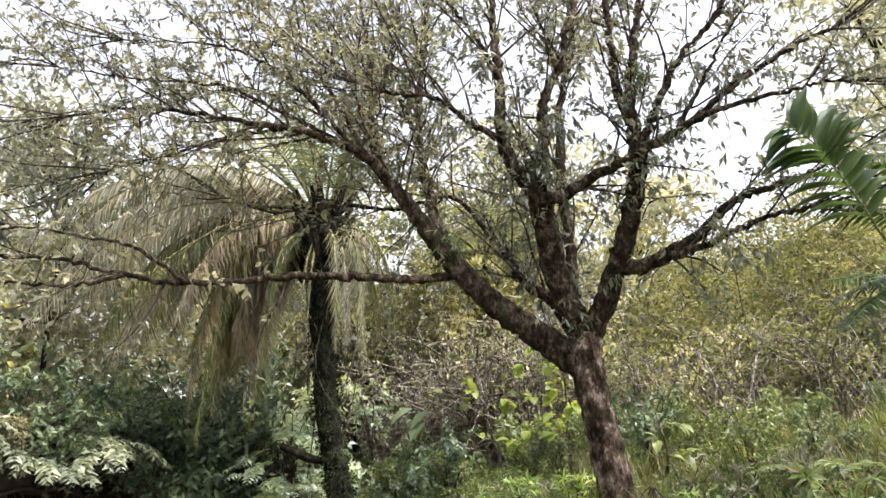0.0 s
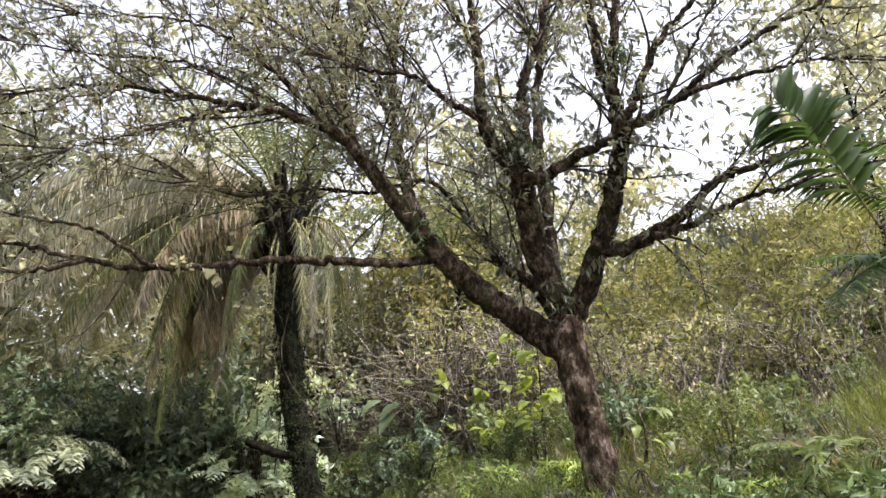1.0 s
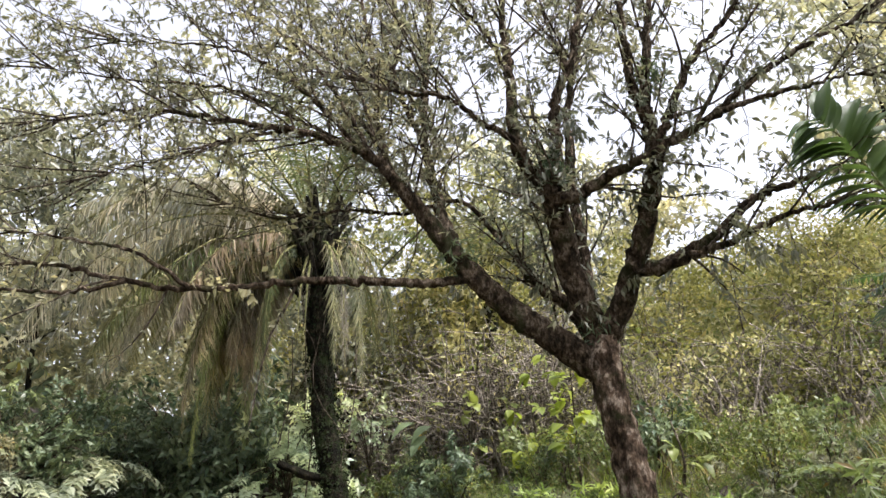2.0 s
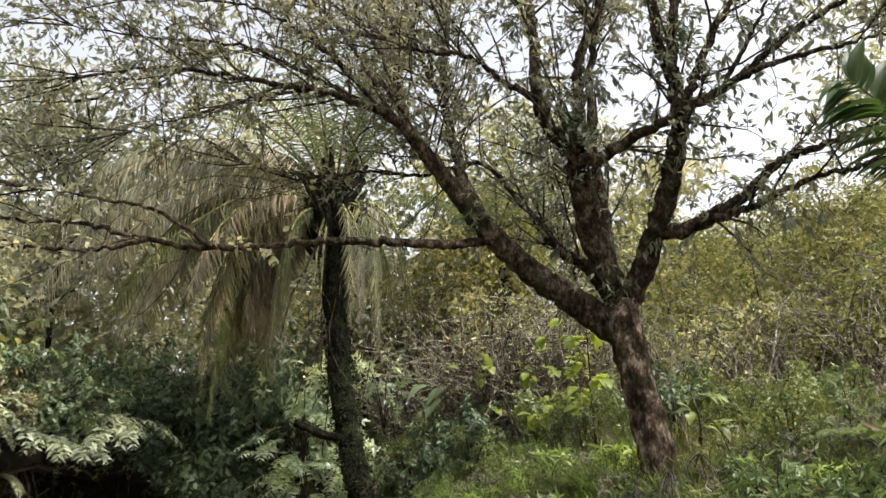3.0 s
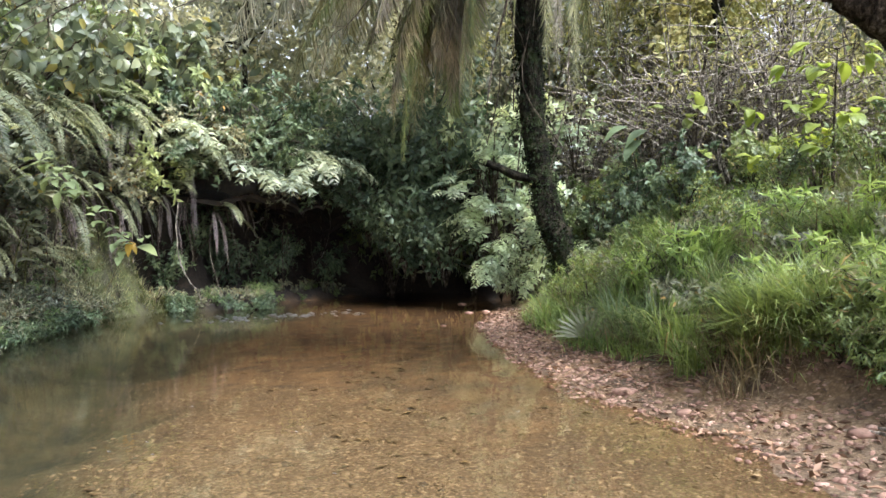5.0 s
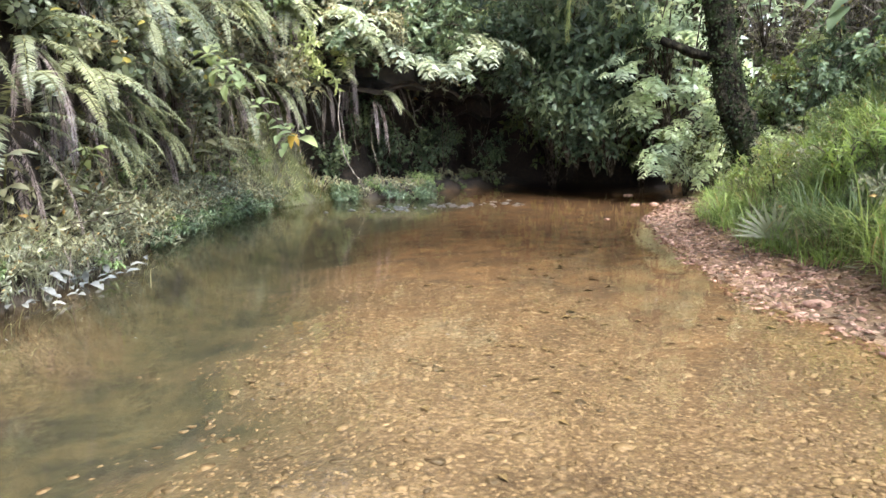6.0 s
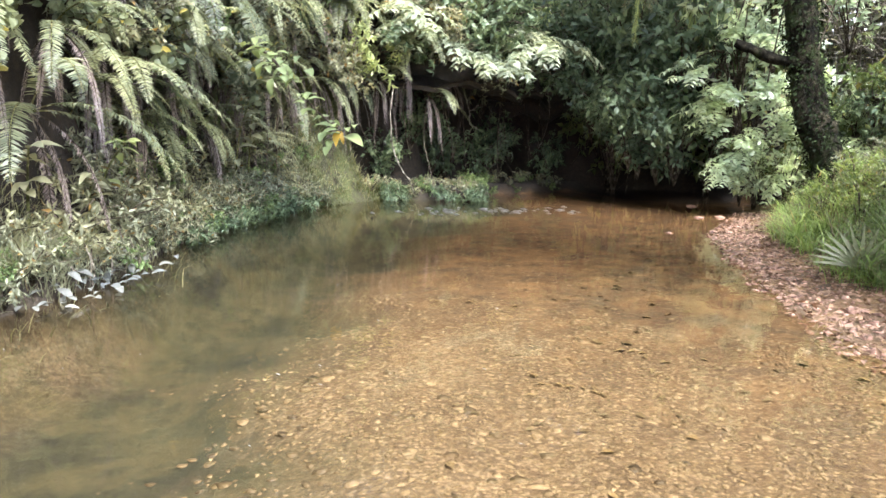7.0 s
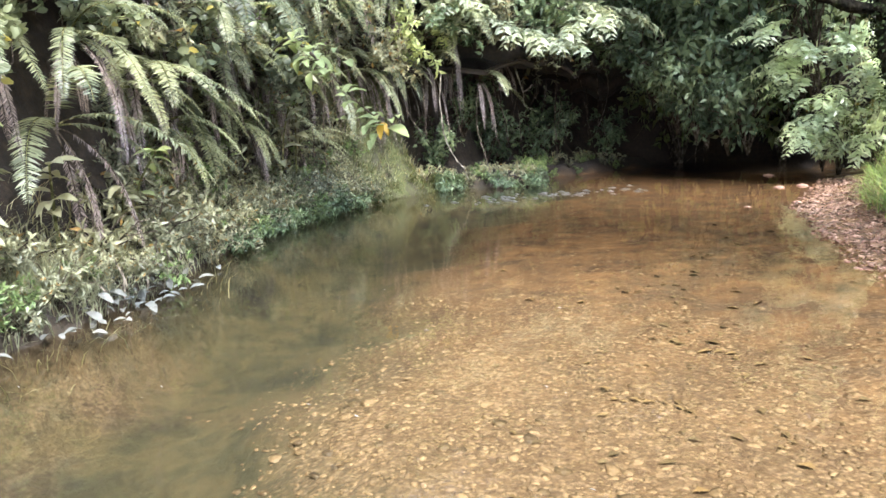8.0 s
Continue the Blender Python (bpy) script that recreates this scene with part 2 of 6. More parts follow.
# clear brownish stream water
WATER, nt, p, out = nodes_of("clear_stream_water")
nt.nodes.remove(p)
clear = nt.nodes.new("ShaderNodeBsdfTransparent")
clear.inputs[0].default_value = (0.94, 0.89, 0.77, 1)
gl = nt.nodes.new("ShaderNodeBsdfGlossy")
gl.inputs["Roughness"].default_value = 0.03
fr = nt.nodes.new("ShaderNodeFresnel")
fr.inputs["IOR"].default_value = 1.33
wave = noise_of(nt, 5.0, 3.0, 0.55, (1.0, 0.55, 1.0))
wb = nt.nodes.new("ShaderNodeBump")
wb.inputs["Strength"].default_value, wb.inputs["Distance"].default_value = 0.1, 0.02
nt.links.new(wave, wb.inputs["Height"])
nt.links.new(wb.outputs[0], gl.inputs["Normal"])
nt.links.new(wb.outputs[0], fr.inputs["Normal"])
mx = nt.nodes.new("ShaderNodeMixShader")
nt.links.new(fr.outputs[0], mx.inputs[0])
nt.links.new(clear.outputs[0], mx.inputs[1])
nt.links.new(gl.outputs[0], mx.inputs[2])
nt.links.new(mx.outputs[0], out.inputs[0])


def stone_material(name, a, b, c3, rough):
    m, nt_, p_, _ = nodes_of(name)
    g = nt_.nodes.new("ShaderNodeNewGeometry")
    col = ramp(nt_, g.outputs["Random Per Island"], (0.0, a), (0.5, b), (1.0, c3))
    col = mixed(nt_, 0.6, col, ramp(nt_, noise_of(nt_, 45, 4), (0.3, (0.55, 0.55, 0.55)), (0.7, (1.25, 1.25, 1.25))), "MULTIPLY")
    nt_.links.new(col, p_.inputs["Base Color"])
    p_.inputs["Roughness"].default_value = rough
    bump(nt_, p_, noise_of(nt_, 60, 3), 0.5, 0.01)
    return m


PEBBLE = stone_material("ochre_pebble", (0.115, 0.078, 0.04), (0.175, 0.125, 0.065), (0.27, 0.2, 0.115), 0.7)
SHINGLE = stone_material("pinkish_shingle", (0.125, 0.066, 0.042), (0.24, 0.135, 0.09), (0.37, 0.24, 0.172), 0.75)
FOAM, nt, p, _ = nodes_of("foam")
nt.links.new(ramp(nt, noise_of(nt, 60, 3), (0.3, (0.3, 0.31, 0.3)), (0.6, (0.55, 0.57, 0.57))), p.inputs["Base Color"])
p.inputs["Roughness"].default_value = 0.25


# ---- building helpers ----
def np_mesh(name, v, f, mat, smooth=False):
    me = bpy.data.meshes.new(name)
    v, f = np.asarray(v, dtype=np.float32), np.asarray(f, dtype=np.int32)
    me.vertices.add(len(v))
    me.vertices.foreach_set("co", v.ravel())
    me.loops.add(f.size)
    me.loops.foreach_set("vertex_index", f.ravel())
    me.polygons.add(len(f))
    me.polygons.foreach_set("loop_start", np.arange(0, f.size, f.shape[1], dtype=np.int32))
    if smooth:
        me.polygons.foreach_set("use_smooth", np.ones(len(f), dtype=bool))
    me.materials.append(mat)
    me.update(calc_edges=True)
    me.validate()
    return me


def join(pieces):
    """Several (verts, faces) with the same corner count as one."""
    pieces = [q for q in pieces if q is not None and len(q[0])]
    vs, fs, n = [], [], 0
    for v, f in pieces:
        vs.append(v)
        fs.append(np.asarray(f) + n)
        n += len(v)
    return np.concatenate(vs), np.concatenate(fs)


def thing(name, at, label, category, group=""):
    ob = new(name)
    ob.location = at
    ob.empty_display_size = 0.2
    return tagged(ob, label, category, group)


def part(name, vf, mat, parent, label="", smooth=False):
    """One mesh object under a thing; vf holds places relative to the thing's base."""
    ob = new(name, np_mesh(name, vf[0], vf[1], mat, smooth))
    ob.parent = parent
    return tagged(ob, label)


def unit(a):
    return a / (np.linalg.norm(a, axis=-1, keepdims=True) + 1e-9)


def spline(pts, n):
    """Smooth curve through the points."""
    q = np.asarray(pts, float)
    if len(q) == 2:
        return q[0] + (q[1] - q[0]) * np.linspace(0, 1, n)[:, None]
    e = np.vstack([2 * q[0] - q[1], q, 2 * q[-1] - q[-2]])
    out_ = []
    for s in np.linspace(0, len(q) - 1 - 1e-6, n):
        i = int(s)
        u = s - i
        a, b, c, d = e[i], e[i + 1], e[i + 2], e[i + 3]
        out_.append(0.5 * (2 * b + (c - a) * u + (2 * a - 5 * b + 4 * c - d) * u * u + (3 * b - a - 3 * c + d) * u ** 3))
    return np.array(out_)


def tube(path, radii, sides=6, rough=0.0, rng=None):
    path = np.asarray(path, float)
    n = len(path)
    tan = unit(np.gradient(path, axis=0))
    ref = np.where(np.abs(tan[:, 2:3]) > 0.9, [[1.0, 0, 0]], [[0, 0, 1.0]])
    a = unit(np.cross(tan, ref))
    for i in range(1, n):          # keep the rings from twisting
        w_ = a[i - 1] - tan[i] * (a[i - 1] @ tan[i])
        a[i] = w_ / (np.linalg.norm(w_) + 1e-9)
    b = np.cross(tan, a)
    ang = np.linspace(0, 2 * math.pi, sides, endpoint=False)
    r = np.broadcast_to(np.asarray(radii, float).reshape(-1, 1), (n, sides)).copy()
    if rough and rng is not None:
        lumps = rng.normal(0, 1, (n, sides))
        lumps = (lumps + np.roll(lumps, 1, 0) + np.roll(lumps, 1, 1)) / 1.7
        r *= 1 + rough * lumps
    v = path[:, None] + r[:, :, None] * (np.cos(ang)[None, :, None] * a[:, None] + np.sin(ang)[None, :, None] * b[:, None])
    i, j = np.meshgrid(np.arange(n - 1), np.arange(sides), indexing="ij")
    j2 = (j + 1) % sides
    f = np.stack([i * sides + j, i * sides + j2, (i + 1) * sides + j2, (i + 1) * sides + j], -1).reshape(-1, 4)
    return v.reshape(-1, 3), f


LEAF_SMALL = (np.array([(0, 0, 0), (0.42, 0.5, 0.1), (1, 0, -0.08), (0.42, -0.5, 0.1)]), np.array([(0, 1, 2), (0, 2, 3)]))
LEAF_LARGE = (np.array([(0, 0, 0), (0.33, 0, 0.02), (0.68, 0, -0.03), (1, 0, -0.2), (0.26, 0.42, 0.09), (0.6, 0.46, 0.05),
                        (0.26, -0.42, 0.09), (0.6, -0.46, 0.05)]),
              np.array([(0, 4, 1), (4, 5, 2), (4, 2, 1), (5, 3, 2), (0, 1, 6), (6, 1, 2), (6, 2, 7), (7, 2, 3)]))
LEAF_STRIP = (np.array([(0, 0, 0), (0.2, 0.5, 0.05), (0.2, -0.5, 0.05), (0.62, 0.42, 0.0), (0.62, -0.42, 0.0), (1, 0, -0.14)]),
              np.array([(0, 1, 2), (1, 3, 4), (1, 4, 2), (3, 5, 4)]))

LEAF_MEDIUM = (np.array([(0, 0, 0), (0.5, 0, -0.02), (1, 0, -0.16), (0.4, 0.5, 0.08), (0.4, -0.5, 0.08)]), np.array([(0, 3, 1), (3, 2, 1), (0, 1, 4), (4, 1, 2)]))


def leaves(at, along, up, length, ratio, shape=LEAF_SMALL):
    """Leaves that start at the places, point along, with their upper side up. ratio: width by length."""
    tv, tf = shape
    at, d = np.asarray(at, float), unit(np.asarray(along, float))
    s = unit(np.cross(d, np.asarray(up, float)))
    u = np.cross(s, d)
    ln = np.broadcast_to(np.asarray(length, float), (len(at),))[:, None, None]
    v = at[:, None] + ln * (tv[None, :, 0:1] * d[:, None] + ratio * tv[None, :, 1:2] * s[:, None] + tv[None, :, 2:3] * u[:, None])
    f = tf[None] + (np.arange(len(at)) * len(tv))[:, None, None]
    return v.reshape(-1, 3), f.reshape(-1, 3)


def blades(at, height, bend, width, rng, lean=None):
    """Grass blades: bent, tapered strips."""
    at = np.asarray(at, float)
    n = len(at)
    ang = rng.uniform(0, 2 * math.pi, n)
    d = np.stack([np.cos(ang), np.sin(ang), np.zeros(n)], 1)
    if lean is not None:
        d = unit(d + np.asarray(lean))
    s = np.stack([-d[:, 1], d[:, 0], np.zeros(n)], 1)
    h, bd, w_ = (np.broadcast_to(np.asarray(q, float), (n,)) for q in (height, bend, width))
    rows = []
    for u, wd in ((0, 0.7), (0.35, 1.0), (0.7, 0.75), (1.0, 0.0)):
        c = at + d * (h * bd * u * u)[:, None]
        c[:, 2] += h * (u - 0.45 * np.minimum(bd, 1.6) * u ** 2.4)
        if wd:
            rows += [c + s * (w_ * wd / 2)[:, None], c - s * (w_ * wd / 2)[:, None]]
        else:
            rows.append(c)
    v = np.stack(rows, 1).reshape(-1, 3)
    t_ = np.array([(0, 1, 3), (0, 3, 2), (2, 3, 5), (2, 5, 4), (4, 5, 6)])
    return v, (t_[None] + (np.arange(n) * 7)[:, None, None]).reshape(-1, 3)


def rand_dirs(rng, n, up=0.0):
    d = rng.normal(0, 1, (n, 3))
    d[:, 2] += up
    return unit(d)


def frond_mesh(base, way, length, droop, rng, pairs=45, leaflet=0.5, ratio=0.07, hang=0.3, swept=0.5, thick=0.018, bare=0.12, shape=LEAF_STRIP, stray=0.12):
    """A pinnate frond: stalk and two rows of leaflets. way: its first direction; droop: how far it bends down."""
    way = unit(np.asarray(way, float))
    u = np.linspace(0, 1, 14)
    side = np.cross(way, (0, 0, 1.0))
    side = unit(side) if np.linalg.norm(side) > 0.05 else np.array([1.0, 0, 0])
    wob = rng.normal(0, 0.05)
    path, d = [np.asarray(base, float)], way.copy()
    for _ in u[1:]:
        path.append(path[-1] + d * length / 13)
        d = unit(d + np.array([0, 0, -droop / 13.0]) + side * wob / 3)
    path = np.array(path)
    stalk = tube(path, thick * (1 - 0.85 * u), 5)
    s = np.linspace(bare, 0.995, pairs)
    cen = np.stack([np.interp(s, u, path[:, k]) for k in range(3)], 1)
    tan = unit(np.stack([np.interp(s, u, np.gradient(path[:, k])) for k in range(3)], 1))
    sd = unit(np.cross(tan, np.array([0, 0, 1.0]) + 1e-3))
    up = np.cross(sd, tan)
    size = leaflet * np.clip(np.sin(math.pi * np.clip(0.12 + 0.86 * s, 0, 1)) ** 0.6, 0.12, 1)
    pieces = []
    for sign in (1, -1):
        jit = rng.normal(0, stray, (pairs, 3))
        al = unit(sd * sign + tan * swept + up * 0.15 + jit + np.array([0, 0, -hang]))
        pieces.append(leaves(cen, al, up + rng.normal(0, 0.2, (pairs, 3)), size * rng.uniform(0.8, 1.1, pairs), ratio, shape))
    return stalk, join(pieces)


def with_stalk(stalk, lf):
    """A leaf whose leaflets stay joined to their stalk."""
    q = np.asarray(stalk[1])
    return join([(stalk[0], np.concatenate([q[:, [0, 1, 2]], q[:, [0, 2, 3]]])), lf])


def shift(vf, by):
    return vf[0] - np.asarray(by, float), vf[1]


def smooth01(a):
    a = np.clip(a, 0, 1)
    return a * a * (3 - 2 * a)


# ---- the lie of the land ----
def left_edge(y):
    return np.interp(y, [-60, 0, 6, 8.4, 9.1, 10.1, 11.1, 12.8, 15, 17.9, 19.2, 19.9, 21.3, 23, 25], [3, 0.6, -0.5, -1.15, -1.45, -2.1, -3.05, -4.45, -5.5, -6.1, -4.95, -5.0, -5.85, -5.6, -5.5])


def right_edge(y):
    return np.interp(y, [-60, 0, 5, 9, 10.8, 11.4, 12, 13.6, 15.8, 17.5, 20, 22.3, 24.3], [9, 7, 6.0, 5.0, 4.23, 3.75, 3.1, 2.25, 1.2, 0.55, 0.05, -0.35, -0.9])


def pool_edge(y):
    """Where the ochre gravel gives way to the silt of the deep pool."""
    return 0.22 * np.sin(2.3 * y + 0.6) + 0.12 * np.sin(5.1 * y) + np.interp(y, [-60, 7, 8, 8.6, 9.3, 9.9, 10.8, 12.1, 14, 17.8, 19.2, 20.8, 22], [3, 2.2, 1.9, 1.6, 1.1, 0.6, -0.05, -1.1, -2.3, -3.4, -3.6, -4.8, -6.5])


def height(x, y):
    x, y = np.asarray(x, float), np.asarray(y, float)
    dl, dr, df = left_edge(y) - x, x - right_edge(y), y - 24.8 - 0.2 * np.sin(x * 1.7) - 2.6 * np.exp(-(((x + 3.6) / 1.9) ** 4))
    inside = np.minimum(np.minimum(-dl, -dr), -df)
    depth = 0.015 + 0.1 * smooth01(inside / 1.6) + 0.34 * smooth01((pool_edge(y) - x) / 2.4 + 0.2) * smooth01(0.25 - dl / 0.7)
    depth += 0.25 * np.exp(-(((x + 1.9 + 0.35 * (y - 12)) / 1.5) ** 2 + ((y - 12.0) / 3.6) ** 2))
    zl = 0.22 * smooth01(dl / 0.2) + 2.6 * smooth01((dl - 0.45 + 0.4 * smooth01((y - 14.8) / 0.8) - 1.5 * smooth01((y - 17.2) / 1.5)) / 1.5) + 0.6 * np.maximum(0, dl - 1.7)
    zl = np.where(zl > 4, 4 + 16 * (1 - np.exp(-(zl - 4) / 16)), zl)
    zr = 0.15 * smooth01(dr / 1.1) + 1.1 * (0.25 * smooth01((dr - 0.95) / 0.8) + 0.75 * smooth01((dr - 1.0) / (1.9 + 1.1 * smooth01((15 - y) / 2)))) + 0.05 * np.clip(dr - 2.5, 0, 20) + 0.075 * np.clip(dr - 4.5, 0, 16) + 0.6 * smooth01((y - 14.5) / 5.0) * smooth01((dr - 2.0) / 2.4)
    rise = np.maximum(0, (y - 24) * 0.75 + (x - 8) * 0.5)
    zr = zr + 26 * (1 - np.exp(-0.52 * rise / 26)) * smooth01((dr - 2) / 4)
    zf = 2.4 * smooth01(df / 1.4) + 0.2 * np.clip(df, 0, 30)
    z = np.where(inside > 0, -depth, np.maximum(np.maximum(np.where(dl > 0, zl, -1), np.where(dr > 0, zr, -1)), np.where(df > 0, np.where(dr > 0, 0, zf), -1)))
    bumps = 0.05 * np.sin(1.9 * x + 0.7 * y) * np.sin(1.3 * y - 0.8 * x) + 0.03 * np.sin(4.1 * x + 2.2) * np.sin(3.7 * y)
    return z + bumps * smooth01((np.maximum(np.maximum(dl, dr), df) - 0.4) / 1.5) + 0.012 * np.sin(5.3 * x + y) * np.sin(4.4 * y)


gx = np.concatenate([-np.geomspace(700, 12, 28), np.arange(-11, 14, 0.15), np.geomspace(14.5, 700, 28)])
gy = np.concatenate([-np.geomspace(700, 3, 22), np.arange(-2, 30, 0.15), np.geomspace(30.5, 900, 30)])
mx_, my_ = np.meshgrid(gx, gy, indexing="ij")
gz = height(mx_, my_)
nx, ny = len(gx), len(gy)
ii, jj = np.meshgrid(np.arange(nx - 1), np.arange(ny - 1), indexing="ij")
gf = np.stack([ii * ny + jj, (ii + 1) * ny + jj, (ii + 1) * ny + jj + 1, ii * ny + jj + 1], -1).reshape(-1, 4)
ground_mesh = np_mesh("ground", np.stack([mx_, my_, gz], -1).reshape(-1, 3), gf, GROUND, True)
# where bare earth takes over from the gravel
soil = np.maximum(smooth01((left_edge(my_) - mx_) / 0.12 + 0.6), smooth01((mx_ - right_edge(my_) - 1.0 - 0.75 * smooth01((13 - my_) / 2)) / 0.5))
soil = np.maximum(soil, smooth01((my_ - 24.6) / 0.6))
ground_mesh.attributes.new("earth", "FLOAT", "POINT").data.foreach_set("value", soil.astype(np.float32).ravel())
silt_v = np.clip((pool_edge(my_) - mx_) / 2.6 + 0.45, 0, 1) * (1 - 0.4 * smooth01((10.6 - my_) / 1.0) * smooth01(1.3 + (left_edge(my_) - mx_) / 1.1))
ground_mesh.attributes.new("silt", "FLOAT", "POINT").data.foreach_set("value", silt_v.astype(np.float32).ravel())
moss_v = smooth01((my_ - 15.2) / 0.6) * smooth01((18.6 - my_) / 0.6) * smooth01((left_edge(my_) - mx_ + 0.1) / 0.1) * smooth01((1.7 - left_edge(my_) + mx_) / 0.5)
ground_mesh.attributes.new("moss", "FLOAT", "POINT").data.foreach_set("value", moss_v.astype(np.float32).ravel())
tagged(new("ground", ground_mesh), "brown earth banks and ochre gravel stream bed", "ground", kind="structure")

def lip_under(y, u):
    """Underside of the bank's lip, u metres-share in from its edge."""
    return 1.75 + 0.22 * np.sin(y * 1.9) * np.cos(u * 4) + 0.1 * np.sin(y * 7.3 + u * 5) + 0.2 * u + 0.45 * smooth01((19 - y) / 1.8) + 0.5 * smooth01((11.5 - y) / 1.5) + 0.75 * smooth01((y - 17.5) / 1.5)


def lip_edge(y):
    return left_edge(y) - 0.15 - 0.75 * smooth01((y - 14.6) / 0.8) * smooth01((18.8 - y) / 0.8) - 0.4 * smooth01((17.5 - y) / 1.5) + 0.25 * np.sin(y * 2.3) + 0.12 * np.sin(y * 6.1)


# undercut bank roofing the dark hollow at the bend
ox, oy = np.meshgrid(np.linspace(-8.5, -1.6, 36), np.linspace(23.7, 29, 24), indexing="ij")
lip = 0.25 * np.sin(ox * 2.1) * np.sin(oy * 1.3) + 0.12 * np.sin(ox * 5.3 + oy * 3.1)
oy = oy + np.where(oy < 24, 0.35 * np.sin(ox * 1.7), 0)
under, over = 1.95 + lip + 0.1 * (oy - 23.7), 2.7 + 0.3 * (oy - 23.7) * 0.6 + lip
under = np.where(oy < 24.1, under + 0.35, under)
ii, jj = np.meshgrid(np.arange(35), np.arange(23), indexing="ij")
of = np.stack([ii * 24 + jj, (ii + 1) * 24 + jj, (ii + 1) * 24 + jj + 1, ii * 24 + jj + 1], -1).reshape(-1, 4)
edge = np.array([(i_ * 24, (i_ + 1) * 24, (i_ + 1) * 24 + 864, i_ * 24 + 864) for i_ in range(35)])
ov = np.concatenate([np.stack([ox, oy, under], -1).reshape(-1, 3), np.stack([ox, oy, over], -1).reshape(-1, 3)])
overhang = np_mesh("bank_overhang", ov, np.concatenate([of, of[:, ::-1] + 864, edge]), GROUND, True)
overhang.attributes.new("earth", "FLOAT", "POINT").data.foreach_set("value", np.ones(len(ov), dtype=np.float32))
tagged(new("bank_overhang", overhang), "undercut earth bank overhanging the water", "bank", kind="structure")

# a lower lip of the same bank along the far side, roots and earth over a dark recess
qy, qu = np.meshgrid(np.linspace(7.4, 24.4, 70), np.linspace(0, 1, 12), indexing="ij")
qx = lip_edge(qy) - 2.6 * qu
under = lip_under(qy, qu)
ii, jj = np.meshgrid(np.arange(69), np.arange(11), indexing="ij")
of = np.stack([ii * 12 + jj, (ii + 1) * 12 + jj, (ii + 1) * 12 + jj + 1, ii * 12 + jj + 1], -1).reshape(-1, 4)
edge = np.array([(i_ * 12, (i_ + 1) * 12, (i_ + 1) * 12 + 840, i_ * 12 + 840) for i_ in range(69)])
ov = np.concatenate([np.stack([qx, qy, under], -1).reshape(-1, 3), np.stack([qx, qy, under + 0.1 + 2.6 * qu ** 0.7], -1).reshape(-1, 3)])
overhang = np_mesh("bank_overhang", ov, np.concatenate([of, of[:, ::-1] + 840, edge]), GROUND, True)
overhang.attributes.new("earth", "FLOAT", "POINT").data.foreach_set("value", np.ones(len(ov), dtype=np.float32))
tagged(new("bank_overhang", overhang), "undercut earth bank held together by roots", "bank", kind="structure")

wx, wy = np.arange(-9, 9.01, 0.25), np.concatenate([np.array([-60, -30, -10.0]), np.arange(-2, 29, 0.25)])
ax, ay = np.meshgrid(wx, wy, indexing="ij")
ii, jj = np.meshgrid(np.arange(len(wx) - 1), np.arange(len(wy) - 1), indexing="ij")
n_ = len(wy)
wf = np.stack([ii * n_ + jj, (ii + 1) * n_ + jj, (ii + 1) * n_ + jj + 1, ii * n_ + jj + 1], -1).reshape(-1, 4)
tagged(new("water", np_mesh("water", np.stack([ax, ay, 0 * ax], -1).reshape(-1, 3), wf, WATER, True)),
       "clear shallow brown stream water with faint ripples", "water", kind="structure")


# ---- the large forked tree on the bank ----
rng = np.random.default_rng(11)
TREE_AT = np.array([6.15, 13.7, float(height(6.15, 13.7)) - 0.1])
tree = thing("tree", TREE_AT, "large forked tree with flaking reddish-brown bark and sparse small leaves", "tree")
tp = spline([(6.17, 13.68, TREE_AT[2]), (6.08, 13.7, 1.64), (6.02, 13.7, 2.13), (5.95, 13.7, 2.65), (5.9, 13.72, 3.15), (5.93, 13.76, 3.5)], 44)
tr_r = np.interp(np.linspace(0, 1, 44), [0, 0.12, 0.5, 0.85, 1], [0.27, 0.2, 0.182, 0.2, 0.17])
part("trunk", shift(tube(tp, tr_r, 22, 0.07, rng), TREE_AT), BARK, tree, "leaning trunk with peeling patches of bark", True)
BOUGHS = []


def limb(r0, r1, *pts):
    n = 8 * len(pts)
    path = spline(pts, n)
    path[2:] += rng.normal(0, 0.012, path[2:].shape)
    rad = np.linspace(r0, r1, n)
    part("limb", shift(tube(path, rad, 12 if r0 > 0.05 else 7, 0.045, rng), TREE_AT), BARK_LIMB, tree, "", True)
    BOUGHS.append((path, rad))


limb(0.19, 0.06, (5.84,13.75,3.16),(5.34,13.67,3.54),(4.88,13.59,3.91),(4.49,13.51,4.34),(4.16,13.44,4.79),(3.83,13.36,5.3),(3.52,13.28,5.73),(3.16,13.2,6.09))
limb(0.055, 0.015, (3.27,13.2,6.01),(2.71,13.04,6.23),(2.3,12.88,6.29),(1.44,12.72,6.47),(0.51,12.56,6.62),(-0.39,12.4,6.52))
limb(0.075, 0.02, (4.29,13.5,4.65),(3.96,13.62,5.12),(3.53,13.73,5.79),(3.29,13.85,6.71),(3.21,13.97,7.55),(3.12,14.08,8.56),(2.93,14.2,9.77))
limb(0.035, 0.01, (3.26,14.0,7.18),(3.47,14.2,8.07),(3.63,14.4,9.38))
limb(0.085, 0.035, (4.28,13.6,4.73),(4.09,13.84,5.4),(3.92,14.08,6.4),(3.88,14.32,7.4),(3.97,14.56,8.58),(4.05,14.8,10.0))
limb(0.045, 0.02, (3.88,14.4,6.76),(3.61,14.53,7.41),(3.37,14.67,8.3),(3.17,14.8,9.78))
